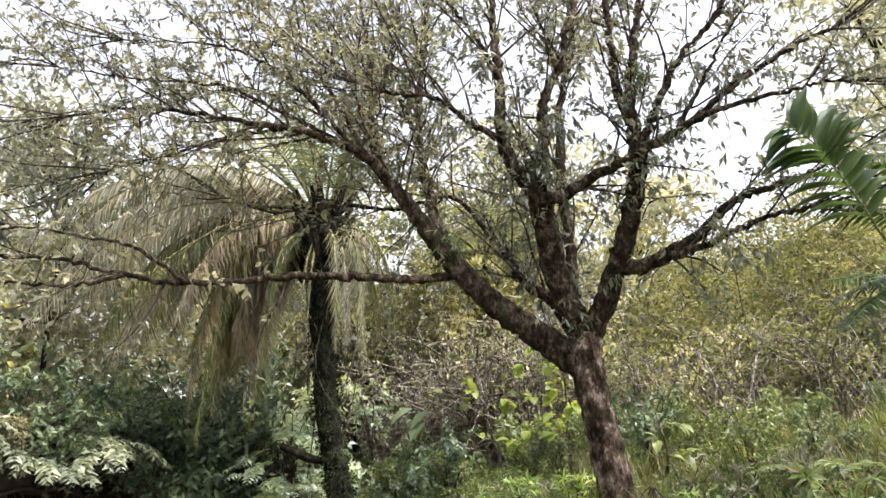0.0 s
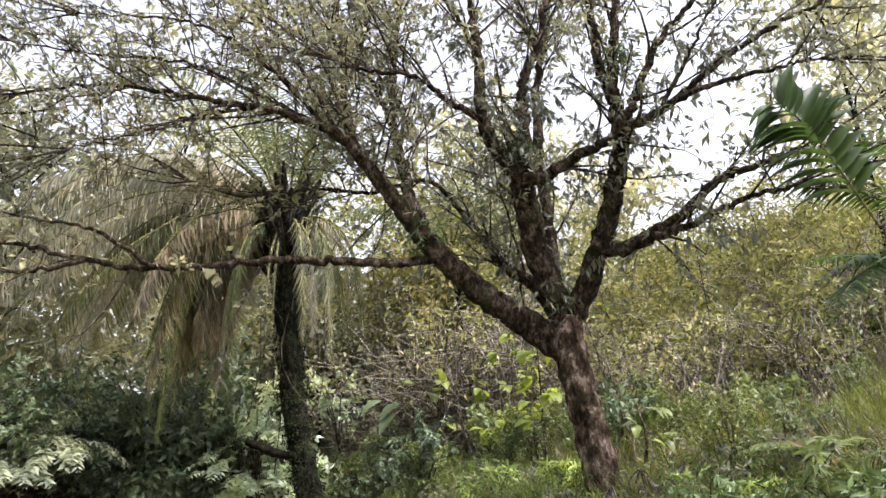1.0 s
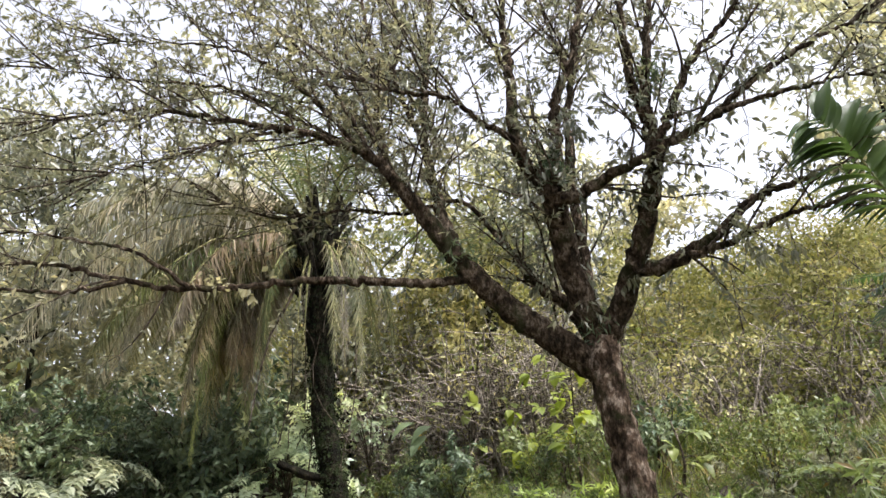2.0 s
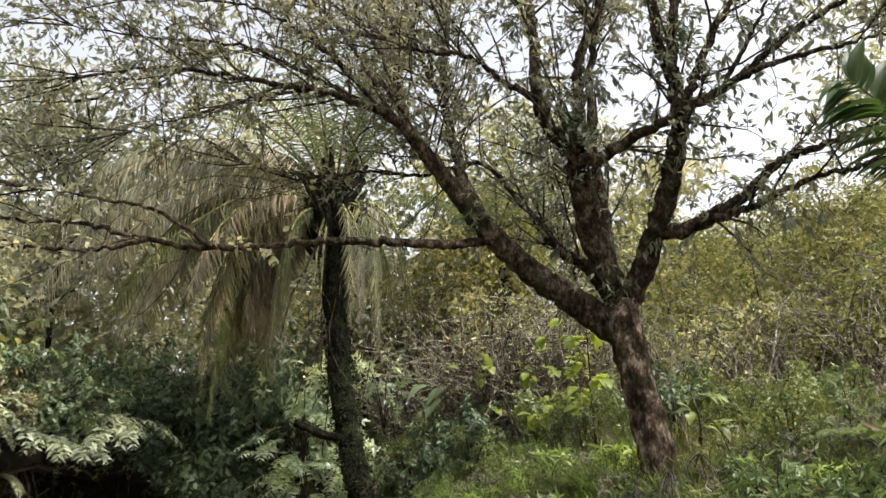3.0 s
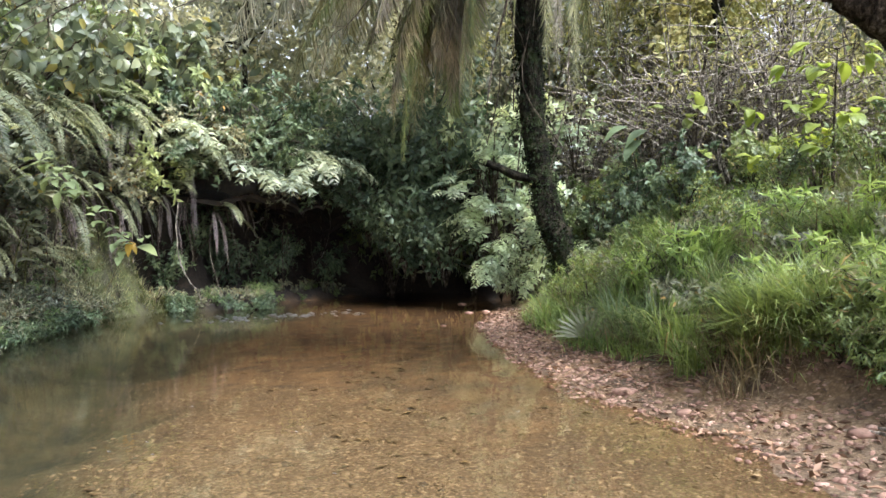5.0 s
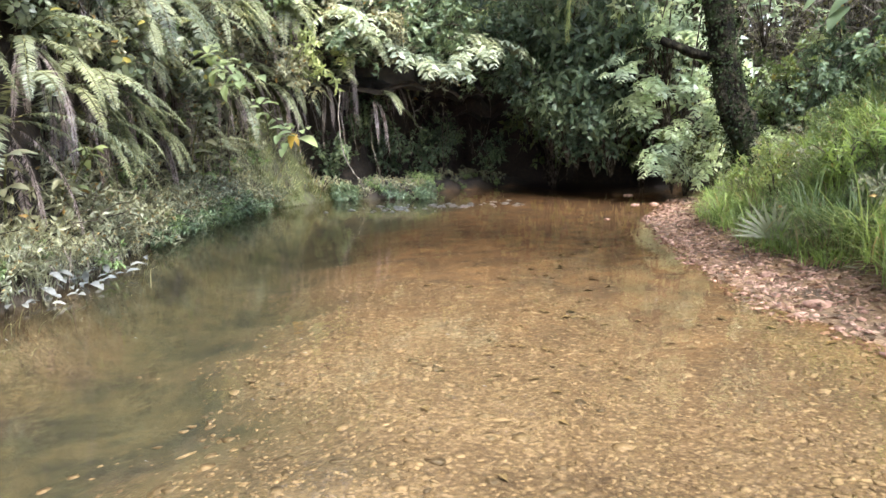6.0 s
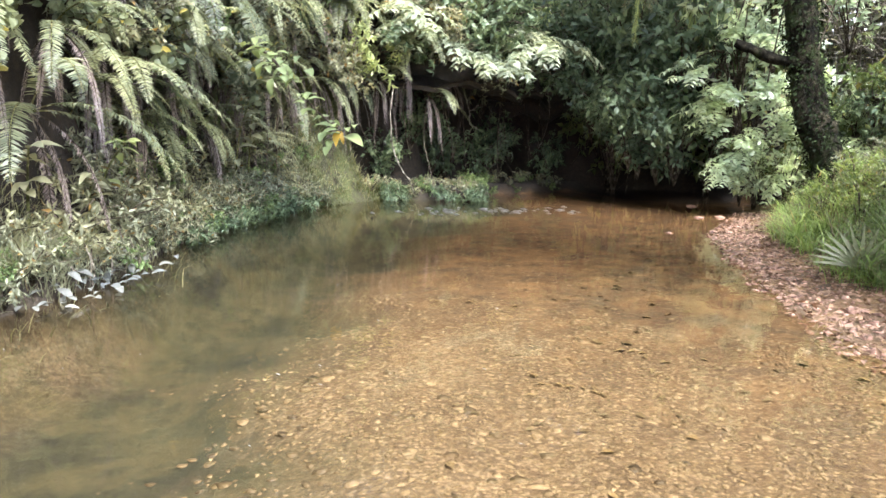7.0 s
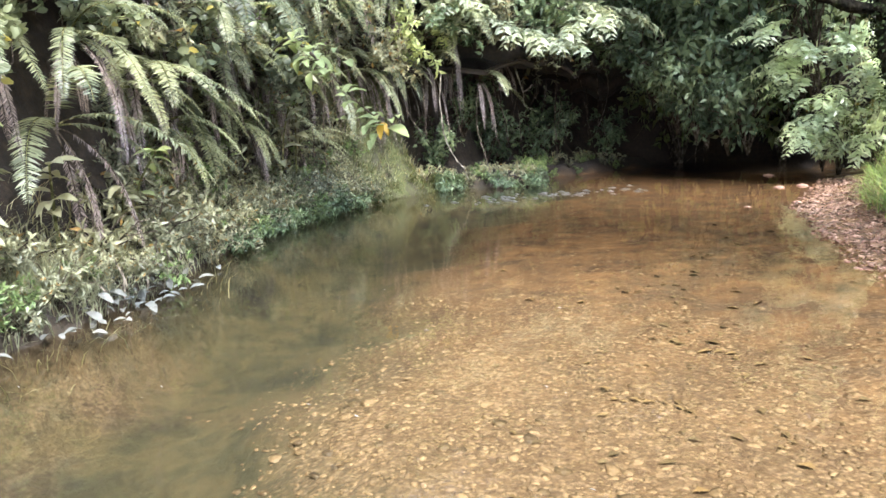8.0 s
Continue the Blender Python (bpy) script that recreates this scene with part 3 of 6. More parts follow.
limb(0.17, 0.14, (5.91,13.8,3.48),(5.65,13.53,4.21),(5.55,13.27,4.79),(5.49,13.0,5.14))
limb(0.1, 0.035, (5.49,13.0,5.09),(5.24,12.92,5.43),(5.11,12.84,5.85),(5.13,12.76,6.69),(5.1,12.68,7.32),(5.13,12.6,8.05))
limb(0.045, 0.015, (5.12,12.8,5.75),(4.73,12.7,6.01),(4.34,12.6,6.32),(3.87,12.5,6.37),(3.47,12.4,6.5))
limb(0.035, 0.015, (5.14,12.6,6.5),(4.94,12.45,6.91),(4.63,12.3,7.43))
limb(0.085, 0.03, (5.52,13.0,5.2),(5.6,13.06,5.76),(5.67,13.12,6.44),(5.92,13.18,7.0),(6.11,13.24,7.78),(6.24,13.3,8.48))
limb(0.04, 0.015, (5.88,13.2,6.97),(5.8,13.5,7.65),(5.67,13.8,8.59))
limb(0.08, 0.04, (5.84,13.9,3.79),(5.87,14.04,4.75),(5.86,14.18,5.72),(5.94,14.32,6.96),(6.23,14.46,8.2),(6.43,14.6,9.35))
limb(0.08, 0.02, (5.55,13.0,5.03),(5.8,12.89,5.0),(6.13,12.77,5.14),(6.63,12.66,5.32),(7.18,12.54,5.56),(7.79,12.43,5.97),(8.43,12.31,6.3),(8.84,12.2,6.43))
limb(0.04, 0.012, (7.25,12.4,5.54),(7.69,12.27,5.63),(8.25,12.13,5.65),(8.66,12.0,5.65))
limb(0.145, 0.09, (5.94,13.8,3.44),(6.31,13.56,4.13),(6.49,13.32,4.57),(6.65,13.08,5.12),(6.7,12.84,5.44),(6.61,12.6,5.85))
limb(0.065, 0.03, (6.6,12.6,5.81),(6.49,12.5,6.26),(6.48,12.4,6.83),(6.5,12.3,7.49))
limb(0.07, 0.03, (6.61,12.6,5.81),(6.75,12.7,6.6),(6.92,12.8,7.32),(7.04,12.9,7.92))
limb(0.06, 0.02, (6.67,12.7,5.37),(6.91,12.58,5.83),(7.22,12.45,6.37),(7.62,12.32,6.77),(7.94,12.2,7.19))
limb(0.1, 0.025, (6.38,13.5,4.25),(6.66,13.35,4.21),(6.98,13.2,4.31),(7.29,13.05,4.45),(7.72,12.9,4.78),(8.09,12.75,4.82),(8.48,12.6,4.91))
limb(0.06, 0.02, (6.65,13.3,4.18),(7.01,13.08,4.22),(7.34,12.85,4.25),(7.85,12.62,4.4),(8.25,12.4,4.38))
limb(0.06, 0.02, (4.39,13.5,4.32),(3.95,13.36,4.26),(3.34,13.21,4.28),(2.75,13.07,4.31),(2.23,12.92,4.27),(1.73,12.78,4.22),(1.1,12.63,4.22),(0.45,12.49,4.35),(-0.12,12.34,4.51),(-0.96,12.2,4.58))
limb(0.03, 0.01, (1.33,12.6,4.19),(0.76,12.4,4.59),(0.23,12.2,4.71),(-0.43,12.0,4.83))
limb(0.03, 0.01, (0.66,12.4,4.27),(0.06,12.27,4.15),(-0.69,12.13,4.21),(-0.99,12.0,4.12))
limb(0.095, 0.06, (5.86,13.9,3.58),(5.55,14.0,4.07),(5.25,14.1,4.35),(4.98,14.2,4.89))
limb(0.035, 0.01, (3.27,13.2,5.97),(2.69,13.05,6.67),(2.1,12.9,7.26),(1.34,12.75,7.62),(0.1,12.6,7.77))
limb(0.035, 0.01, (3.32,13.3,5.97),(2.87,13.23,6.93),(2.31,13.15,7.78),(1.47,13.08,8.52),(0.86,13.0,9.06))
limb(0.03, 0.01, (3.4,13.3,6.13),(3.06,13.4,7.2),(2.52,13.5,8.2),(2.1,13.6,9.27))
limb(0.03, 0.008, (2.97,13.2,6.21),(2.09,13.0,6.71),(1.36,12.8,7.02),(0.43,12.6,7.1),(-0.67,12.4,7.28))
limb(0.025, 0.008, (2.3,12.9,6.29),(1.61,12.73,6.15),(0.96,12.57,5.89),(0.33,12.4,5.67))
limb(0.03, 0.008, (7.06,12.3,5.43),(7.36,12.2,5.88),(7.66,12.1,6.36),(8.04,12.0,6.92))
limb(0.035, 0.012, (4.9,14.4,5.05),(4.31,14.32,5.76),(3.51,14.24,5.63),(2.71,14.16,5.72),(1.74,14.08,5.69),(1.08,14.0,5.94))


TWIGS, LEAF_AT, LEAF_WAY = [], [], []


def sprig(path, density, rng_, lf=0.12):
    """Leaves along one twig, on both sides of it, hanging a little."""
    n = max(3, int(density * np.linalg.norm(path[-1] - path[0])))
    s = rng_.uniform(0.15, 1, n) * (len(path) - 1)
    i = np.minimum(s.astype(int), len(path) - 2)
    at_ = path[i] + (path[i + 1] - path[i]) * (s - i)[:, None]
    way = unit(path[i + 1] - path[i]) * 0.6 + rand_dirs(rng_, n) * 0.8 + np.array([0, 0, -0.25])
    return at_, way


def side_shoot(start, way, length, r, bend, rng_):
    d, q = unit(np.asarray(way)), [np.asarray(start)]
    for _ in range(5):
        q.append(q[-1] + d * length / 5)
        d = unit(d + rng_.normal(0, 0.13, 3) + np.array([0, 0, bend]))
    q = np.array(q)
    tb = tube(q, np.linspace(r, r * 0.35, 6), 5 if length > 0.69 else 3)
    if length > 0.69:
        part("branch", shift(tb, TREE_AT), BARK_TWIG, tree, "", True)
    else:
        TWIGS.append(tb)
    return q


for path, rad in BOUGHS:
    slender = rad[0] < 0.1
    total = np.linalg.norm(np.diff(path, axis=0), axis=1).sum()
    first = 0.18 if slender else 0.6
    for _ in range(int(total * (6.4 if slender else 1.7)) + 1):
        k = int(rng.uniform(first, 1) * (len(path) - 2))
        if path[k][0] < 4.4 and path[k][2] < 5.3 and rng.random() < 0.85:
            continue
        tan = unit(path[k + 1] - path[k])
        if path[k][0] > 5.6 and rng.random() < 0.45:
            continue
        way = tan * 0.75 + rand_dirs(rng, 1)[0] * 0.75 + np.array([0, 0, 0.22])
        br = side_shoot(path[k], way, rng.uniform(0.7, 1.8), min(rad[k] * 0.5, 0.018), 0.03, rng)
        for _ in range(rng.integers(4, 8)):
            j = rng.integers(1, 6)
            w2 = unit(br[j] - br[j - 1]) * 0.6 + rand_dirs(rng, 1)[0] * 0.8
            tw = side_shoot(br[j], w2, rng.uniform(0.25, 0.6), 0.005, -0.05, rng)
            a_, b_ = sprig(tw, 29, rng)
            LEAF_AT.append(a_)
            LEAF_WAY.append(b_)
    # the end of each limb runs out in long thin shoots
    for _ in range(5 if slender else 2):
        tan = unit(path[-1] - path[-4])
        br = side_shoot(path[-1], tan + rand_dirs(rng, 1)[0] * 0.45 + np.array([0, 0, 0.1]), rng.uniform(1.0, 2.2), 0.014, 0.02, rng)
        for j in range(1, 6):
            tw = side_shoot(br[j], unit(br[j] - br[j - 1]) + rand_dirs(rng, 1)[0] * 0.8, rng.uniform(0.3, 0.6), 0.005, -0.05, rng)
            a_, b_ = sprig(tw, 29, rng)
            LEAF_AT.append(a_)
            LEAF_WAY.append(b_)
la, lw = np.concatenate(LEAF_AT), np.concatenate(LEAF_WAY)
part("crown", shift(leaves(la, lw, rand_dirs(rng, len(la), 1.2), rng.uniform(0.065, 0.125, len(la)), 0.34, LEAF_SMALL), TREE_AT), LEAF_TREE, tree,
     "sparse small narrow leaves")
# drooping leafy shoots along the upright limbs and the long outer boughs
droop_rng = np.random.default_rng(57)
at_, way = [], []
for path, rad in BOUGHS:
    for q in range(3, len(path) - 1):
        if path[q][0] < 4.6 or path[q][2] < 3.9 or droop_rng.random() > (0.28 if path[q][0] < 6.3 and path[q][2] < 6.3 else 0.11):
            continue
        d = rand_dirs(droop_rng, 1)[0] * np.array([1, 1, 0.5]) + np.array([0, 0, 0.15])
        br = side_shoot(path[q], d, droop_rng.uniform(0.45, 0.68), 0.007, -0.16, droop_rng)
        for j in (2, 3, 4, 5):
            tw = side_shoot(br[j], unit(br[j] - br[j - 1]) * 0.5 + rand_dirs(droop_rng, 1)[0] * 0.8, droop_rng.uniform(0.2, 0.45), 0.004, -0.2, droop_rng)
            a_, b_ = sprig(tw, 24, droop_rng)
            at_.append(a_)
            way.append(b_ + np.array([0, 0, -0.7]))
at_, way = np.concatenate(at_), np.concatenate(way)
tagged(part("drooping_spray", shift(leaves(at_, way, rand_dirs(droop_rng, len(at_), 0.6), droop_rng.uniform(0.08, 0.15, len(at_)), 0.33, LEAF_MEDIUM), TREE_AT), LEAF_TREE, tree, "drooping narrow leaves along the limbs"), kind="stuff")
# paler, larger leaves in loose sprays on the low outer branches
at_, way = [], []
for path, rad in BOUGHS:
    for q in range(len(path) - 1):
        if path[q][0] < 2.4 and path[q][2] < 6.8 and rad[q] < 0.05 and rng.random() < 0.5:
            m_ = rng.integers(2, 6)
            side = path[q] + rand_dirs(rng, 1)[0] * rng.uniform(0.1, 0.6)
            line = path[q] + (side - path[q]) * rng.uniform(0.2, 1, (m_, 1))
            TWIGS.append(tube(np.array([path[q], (path[q] + side) / 2 + np.array([0, 0, 0.03]), side]), np.array([0.005, 0.004, 0.003]), 3))
            at_.append(line)
            way.append(unit(side - path[q]) * 0.6 + rand_dirs(rng, m_, -0.5))
at_, way = np.concatenate(at_), np.concatenate(way)
tagged(part("spray", shift(leaves(at_, way, rand_dirs(rng, len(at_), 1.0), rng.uniform(0.08, 0.16, len(at_)), 0.46, LEAF_MEDIUM), TREE_AT), LEAF_FAR, tree, "pale leaves on the low outer branches"), kind="stuff")
tagged(part("twig", shift(join(TWIGS), TREE_AT), BARK_TWIG, tree, "thin twigs", True), kind="stuff")
# tufts of moss and small ferns seated on the limbs
for k, (px, py, pz) in enumerate([(5.5, 12.95, 5.4), (5.86, 13.72, 3.6), (6.75, 12.6, 6.3), (4.3, 13.5, 4.6)]):
    n = 260
    c = np.array([px, py, pz])
    at_ = c + rng.normal(0, 0.11, (n, 3))
    tagged(part("moss_tuft", shift(leaves(at_, rand_dirs(rng, n, -0.3), rand_dirs(rng, n, 1), rng.uniform(0.05, 0.16, n), 0.2), TREE_AT), LEAF_DARK, tree,
                "dark mossy tuft"), kind="stuff")

# ---- the old palm with its skirt of withered fronds ----
rng = np.random.default_rng(5)
PALM_AT = np.array([1.5, 21.0, 0.2])
CROWN = np.array([0.38, 21.0, 8.75])
palm = thing("palm_tree", PALM_AT, "old palm with dark creeper-clad trunk and a skirt of withered fronds", "palm")
pp = spline([(1.55, 21.0, 0.1), (1.33, 21, 1.07), (0.92, 21, 2.04), (0.67, 21, 3.24), (0.52, 21, 4.49), (0.44, 21, 6.09), (0.41, 21, 7.66), (0.37, 21, 8.9)], 50)
pr = np.interp(np.linspace(0, 1, 50), [0, 0.1, 0.5, 0.75, 0.9, 1], [0.37, 0.28, 0.24, 0.28, 0.5, 0.4])
part("trunk", shift(tube(pp, pr, 18, 0.12, rng), PALM_AT), BARK_PALM, palm, "rough trunk, canopy shade painted into its dark bark", True)
stub = spline([(0.8, 20.9, 2.75), (0.3, 20.8, 2.85), (-0.35, 20.7, 3.15)], 10)
part("stub", shift(tube(stub, np.linspace(0.13, 0.07, 10), 8, 0.15, rng), PALM_AT), BARK_PALM, palm, "broken side stub", True)
# old leaf bases round the top
boots = []
for k in range(70):
    a = rng.uniform(0, 2 * math.pi)
    z = rng.uniform(6.9, 8.9)
    o = np.array([0.41 + 0.4 * math.cos(a), 21 + 0.4 * math.sin(a), z])
    boots.append(tube(spline([o, o + np.array([0.22 * math.cos(a), 0.22 * math.sin(a), 0.25]), o + np.array([0.38 * math.cos(a), 0.38 * math.sin(a), 0.55])], 5),
                      np.linspace(0.09, 0.04, 5), 5))
tagged(part("leaf_base", shift(join(boots), PALM_AT), BARK_PALM, palm, "stumps of old leaf stalks"), kind="stuff")


def palm_frond(a, el, length, droop, mat, leaflet, hang, pairs=62, name="frond", origin=CROWN, at_=PALM_AT, owner=None, label=""):
    way = (math.cos(a) * math.cos(el), math.sin(a) * math.cos(el), math.sin(el))
    st, lf = frond_mesh(np.asarray(origin) + np.array([0.25 * math.cos(a), 0.25 * math.sin(a), 0]), way, length, droop, rng, pairs, leaflet, 0.06 if name == "frond" else 0.036, hang, 0.5, 0.04, stray=0.12 if name == "frond" else 0.38)
    f = part(name, shift(lf, at_), mat, owner or palm, label)
    s = new("stalk", np_mesh("stalk", st[0] - at_, st[1], RACHIS, True))
    s.parent = f


for k in range(22):
    a = 2.4 * k + rng.uniform(-0.3, 0.3)
    steep = math.cos(a + 0.5) > 0.2           # the side that lost its lower fronds
    palm_frond(a, radians(rng.uniform(52, 82) if steep else rng.uniform(42, 84)), rng.uniform(4.0, 4.8) if steep else rng.uniform(4.2, 5.6), rng.uniform(0.5, 0.8) if steep else rng.uniform(0.6, 1.3), PALM_GREEN, 0.6, 0.12, 58, label="green arching frond")
# long fronds bowing out over the bank
for k, (a, el, ln, dr) in enumerate([(168, 40, 8.2, 2.2), (180, 34, 8.4, 2.4), (192, 42, 8.0, 2.3), (204, 30, 7.8, 2.4), (186, 22, 7.6, 2.2), (174, 26, 7.4, 2.6), (160, 30, 7.4, 2.4), (214, 38, 7.2, 2.6),
                                     (150, 36, 6.8, 2.5), (130, 40, 6.0, 2.4), (196, 14, 7.0, 2.4), (182, 46, 8.6, 2.5)]):
    palm_frond(radians(a), radians(el), ln, dr, (PALM_DRY, PALM_DRY, PALM_OLIVE, PALM_DRY)[k % 4], 1.0, 1.2, 100, label="bowed drying frond")
# curtains of dead fronds: the stalk bows out and falls, the leaflets hang straight down
for k in range(44):
    a = radians(rng.choice([140, 150, 160, 168, 176, 184, 192, 202, 212]) + rng.uniform(-6, 6))
    palm_frond(a, radians(rng.uniform(-12, 34)), rng.uniform(3.2, 6.3), rng.uniform(1.6, 4.6), (PALM_DEAD, PALM_DRY, PALM_OLIVE, PALM_DEAD, LEAF_YELLOW, PALM_DRY, PALM_GREEN, PALM_DEAD)[k % 8], rng.uniform(0.7, 1.05), rng.uniform(1.4, 3.0), 125,
               "withered_frond", CROWN - np.array([0, 0, 0.5]), label="dead frond hanging straight down")
for k in range(8):
    palm_frond(radians(-34 + 12 * k), radians(rng.uniform(-10, 30)), rng.uniform(2.6, 4.0), rng.uniform(4.2, 6.0), (PALM_OLIVE, PALM_GREEN, PALM_DEAD)[k % 3], 0.6, 1.9, 64, "withered_frond", CROWN - np.array([0, 0, 0.6]),
               label="drooping frond with stringy leaflets")
for k, a in enumerate((200, 208, 217, 226, 234, 300, 312, 324)):
    palm_frond(radians(a), radians(rng.uniform(-25, 5)), rng.uniform(3.0, 4.3), rng.uniform(4.5, 6.5), (PALM_GREEN, PALM_OLIVE, PALM_DEAD, PALM_OLIVE)[k % 4], 0.5, 2.4, 84, "withered_frond", CROWN - np.array([0, 0, 0.7]),
               label="dead frond hanging close beside the trunk")
for a in (262, 272):
    palm_frond(radians(a), radians(-35), 3.0, 5.0, PALM_DEAD, 0.22, 2.0, 40, "withered_frond", CROWN - np.array([0, 0, 0.8]), label="dead frond hanging down against the trunk")
# a younger palm behind it, half hidden by the forked tree
BACK_AT = np.array([4.3, 25.2, float(height(4.3, 25.2))])
BACK_CROWN = np.array([4.1, 25.2, 8.9])
back_palm = thing("palm_tree", BACK_AT, "slender younger palm standing among the woods behind", "palm")
part("trunk", shift(tube(spline([BACK_AT - np.array([0, 0, 0.2]), BACK_AT * 0.5 + BACK_CROWN * 0.5 + np.array([0.2, 0, 0]), BACK_CROWN], 20), np.linspace(0.2, 0.15, 20), 10, 0.06, rng), BACK_AT), BARK_PALM, back_palm, "", True)
for k in range(15):
    palm_frond(2.4 * k, radians(rng.uniform(20, 70)), rng.uniform(3.0, 4.2), rng.uniform(1.2, 2.4), (PALM_GREEN, PALM_OLIVE)[k % 2], 0.6, 0.6, 54, "frond", BACK_CROWN, BACK_AT, back_palm)
# creeper on the trunk, its dark green deepened by painted canopy shade
n = 8000
k = rng.integers(0, 46, n)
a = rng.uniform(0, 2 * math.pi, n)
off = np.stack([np.cos(a), np.sin(a), np.zeros(n)], 1)
at_ = pp[k] + off * (pr[k] * rng.uniform(0.9, 1.35, n))[:, None] + rng.normal(0, 0.05, (n, 3))
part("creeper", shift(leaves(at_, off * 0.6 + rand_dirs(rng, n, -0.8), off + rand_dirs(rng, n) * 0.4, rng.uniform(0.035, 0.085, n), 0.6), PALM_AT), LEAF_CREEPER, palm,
     "dark creeper leaves, canopy shade painted into their colour")
roots = []
for k in range(13):
    o = np.array([rng.uniform(-0.9, 1.5), 20.6 + rng.uniform(-0.3, 0.3), rng.uniform(5.5, 8.3)])
    ln = rng.uniform(1.0, 3.2)
    roots.append(tube(spline([o, o + np.array([rng.normal(0, 0.15), 0, -ln / 2]), o + np.array([rng.normal(0, 0.2), 0, -ln])], 7), np.full(7, 0.012), 4))
for tb in roots:
    part("hanging_root", shift(tb, PALM_AT), BARK_TWIG, palm)


# ---- shrubs, ferns, weeds ----
def shrub_mesh(rng_, h, r, stems, twigs, per, leaf, ratio, shape, hang=0.3, spread=1.0):
    wood, at_, way = [], [], []
    for _ in range(stems):
        a = rng_.uniform(0, 2 * math.pi)
        rr, hh = r * rng_.uniform(0.3, 1) * spread, h * rng_.uniform(0.55, 1)
        end = np.array([math.cos(a) * rr, math.sin(a) * rr, hh])
        st = spline([(0, 0, -0.15), end * np.array([0.25, 0.25, 0.5]), end * np.array([0.65, 0.65, 0.85]), end], 9)
        st[1:] += rng_.normal(0, 0.02 * h, (8, 3))
        wood.append(tube(st[::2], np.linspace(0.012 * h + 0.004, 0.004, 5), 3))
        for _ in range(twigs):
            j = rng_.integers(2, 9)
            d = rand_dirs(rng_, 1)[0] + unit(st[j] - st[j - 1]) * 0.5 + np.array([math.cos(a), math.sin(a), 0]) * 0.3
            ln = rng_.uniform(0.1, 0.28) * (h + r) * 0.5
            tw = st[j] + unit(d) * ln * np.linspace(0, 1, 4)[:, None] + np.array([0, 0, -1.0]) * (np.linspace(0, 1, 4)[:, None] ** 2) * ln * hang
            if h > 0.7:
                wood.append(tube(tw[::3], np.linspace(0.006, 0.003, 2), 3))
            n_l = per
            s_ = rng_.uniform(0.1, 1, n_l) * 3
            i_ = np.minimum(s_.astype(int), 2)
            at_.append(tw[i_] + (tw[i_ + 1] - tw[i_]) * (s_ - i_)[:, None])
            way.append(unit(d) * 0.5 + rand_dirs(rng_, n_l) * 0.9 + np.array([0, 0, -hang]))
    at_, way = np.concatenate(at_), np.concatenate(way)
    facing = rand_dirs(rng_, len(at_), 1.3) + unit(at_ * np.array([1, 1, 0])) * 1.1
    return join(wood), leaves(at_, way, facing, leaf * rng_.uniform(0.6, 1.15, len(at_)), ratio, shape)


def shrub_kind(name, label, category, group, mat, seed, variants, **kw):
    """Some variants of one kind of shrub, hidden nowhere: each is placed by the first call that uses it."""
    made = []
    for v in range(variants):
        r_ = np.random.default_rng(seed + v)
        wood, lf = shrub_mesh(r_, **kw)
        made.append((np_mesh("stems", wood[0], wood[1], BARK_TWIG, True), np_mesh("leaves", lf[0], lf[1], mat)))

    def place(x, y, size=1.0, turn=0.0, z=None, tilt=(0, 0), which=0, label_=None):
        t_ = thing(name, (x, y, float(height(x, y)) if z is None else z), label_ or label, category, group)
        t_.rotation_mode = "ZYX"
        t_.rotation_euler = (tilt[0], tilt[1], turn)
        t_.scale = (size, size, size)
        w_, l_ = made[which % variants]
        for name_, me_ in (("stem", w_), ("foliage", l_)):
            o_ = new(name_, me_)
            o_.parent = t_
            tagged(o_, kind="stuff")
        return t_
    return place


dark_shrub = shrub_kind("dark_shrub", "dense dark green glossy shrub overhanging the water", "shrub", "dark waterside shrubs", LEAF_DARK, 100, 4,
                        h=2.6, r=1.3, stems=13, twigs=10, per=8, leaf=0.235, ratio=0.42, shape=LEAF_MEDIUM, hang=0.6)
pale_shrub = shrub_kind("pale_shrub", "shrub with large pale drooping leaves on the bank", "shrub", "pale bank shrubs", LEAF_PALE, 200, 4,
                        h=2.2, r=1.2, stems=9, twigs=9, per=8, leaf=0.24, ratio=0.36, shape=LEAF_MEDIUM, hang=0.8)
bank_shrub = shrub_kind("bank_shrub", "mixed green shrub on the steep earth bank", "shrub", "bank shrubs", LEAF_BANK, 300, 5,
                        h=1.9, r=1.1, stems=11, twigs=10, per=9, leaf=0.17, ratio=0.42, shape=LEAF_MEDIUM, hang=0.45)
yellow_shrub = shrub_kind("yellow_shrub", "yellow-green broad-leaved shrub in full light", "shrub", "yellow-green shrubs", LEAF_YELLOW, 400, 3,
                          h=2.2, r=1.1, stems=9, twigs=9, per=7, leaf=0.2, ratio=0.5, shape=LEAF_MEDIUM, hang=0.4)
green_shrub = shrub_kind("green_shrub", "fresh green leafy shrub in the undergrowth", "shrub", "green undergrowth shrubs", LEAF_MID, 500, 4,
                         h=2.4, r=1.2, stems=11, twigs=10, per=9, leaf=0.17, ratio=0.4, shape=LEAF_MEDIUM, hang=0.4)
low_weed = shrub_kind("weed", "low leafy weed on the bank", "weed", "low weeds", LEAF_MID, 600, 4,
                      h=0.55, r=0.4, stems=8, twigs=5, per=6, leaf=0.1, ratio=0.26, shape=LEAF_SMALL, hang=0.35)
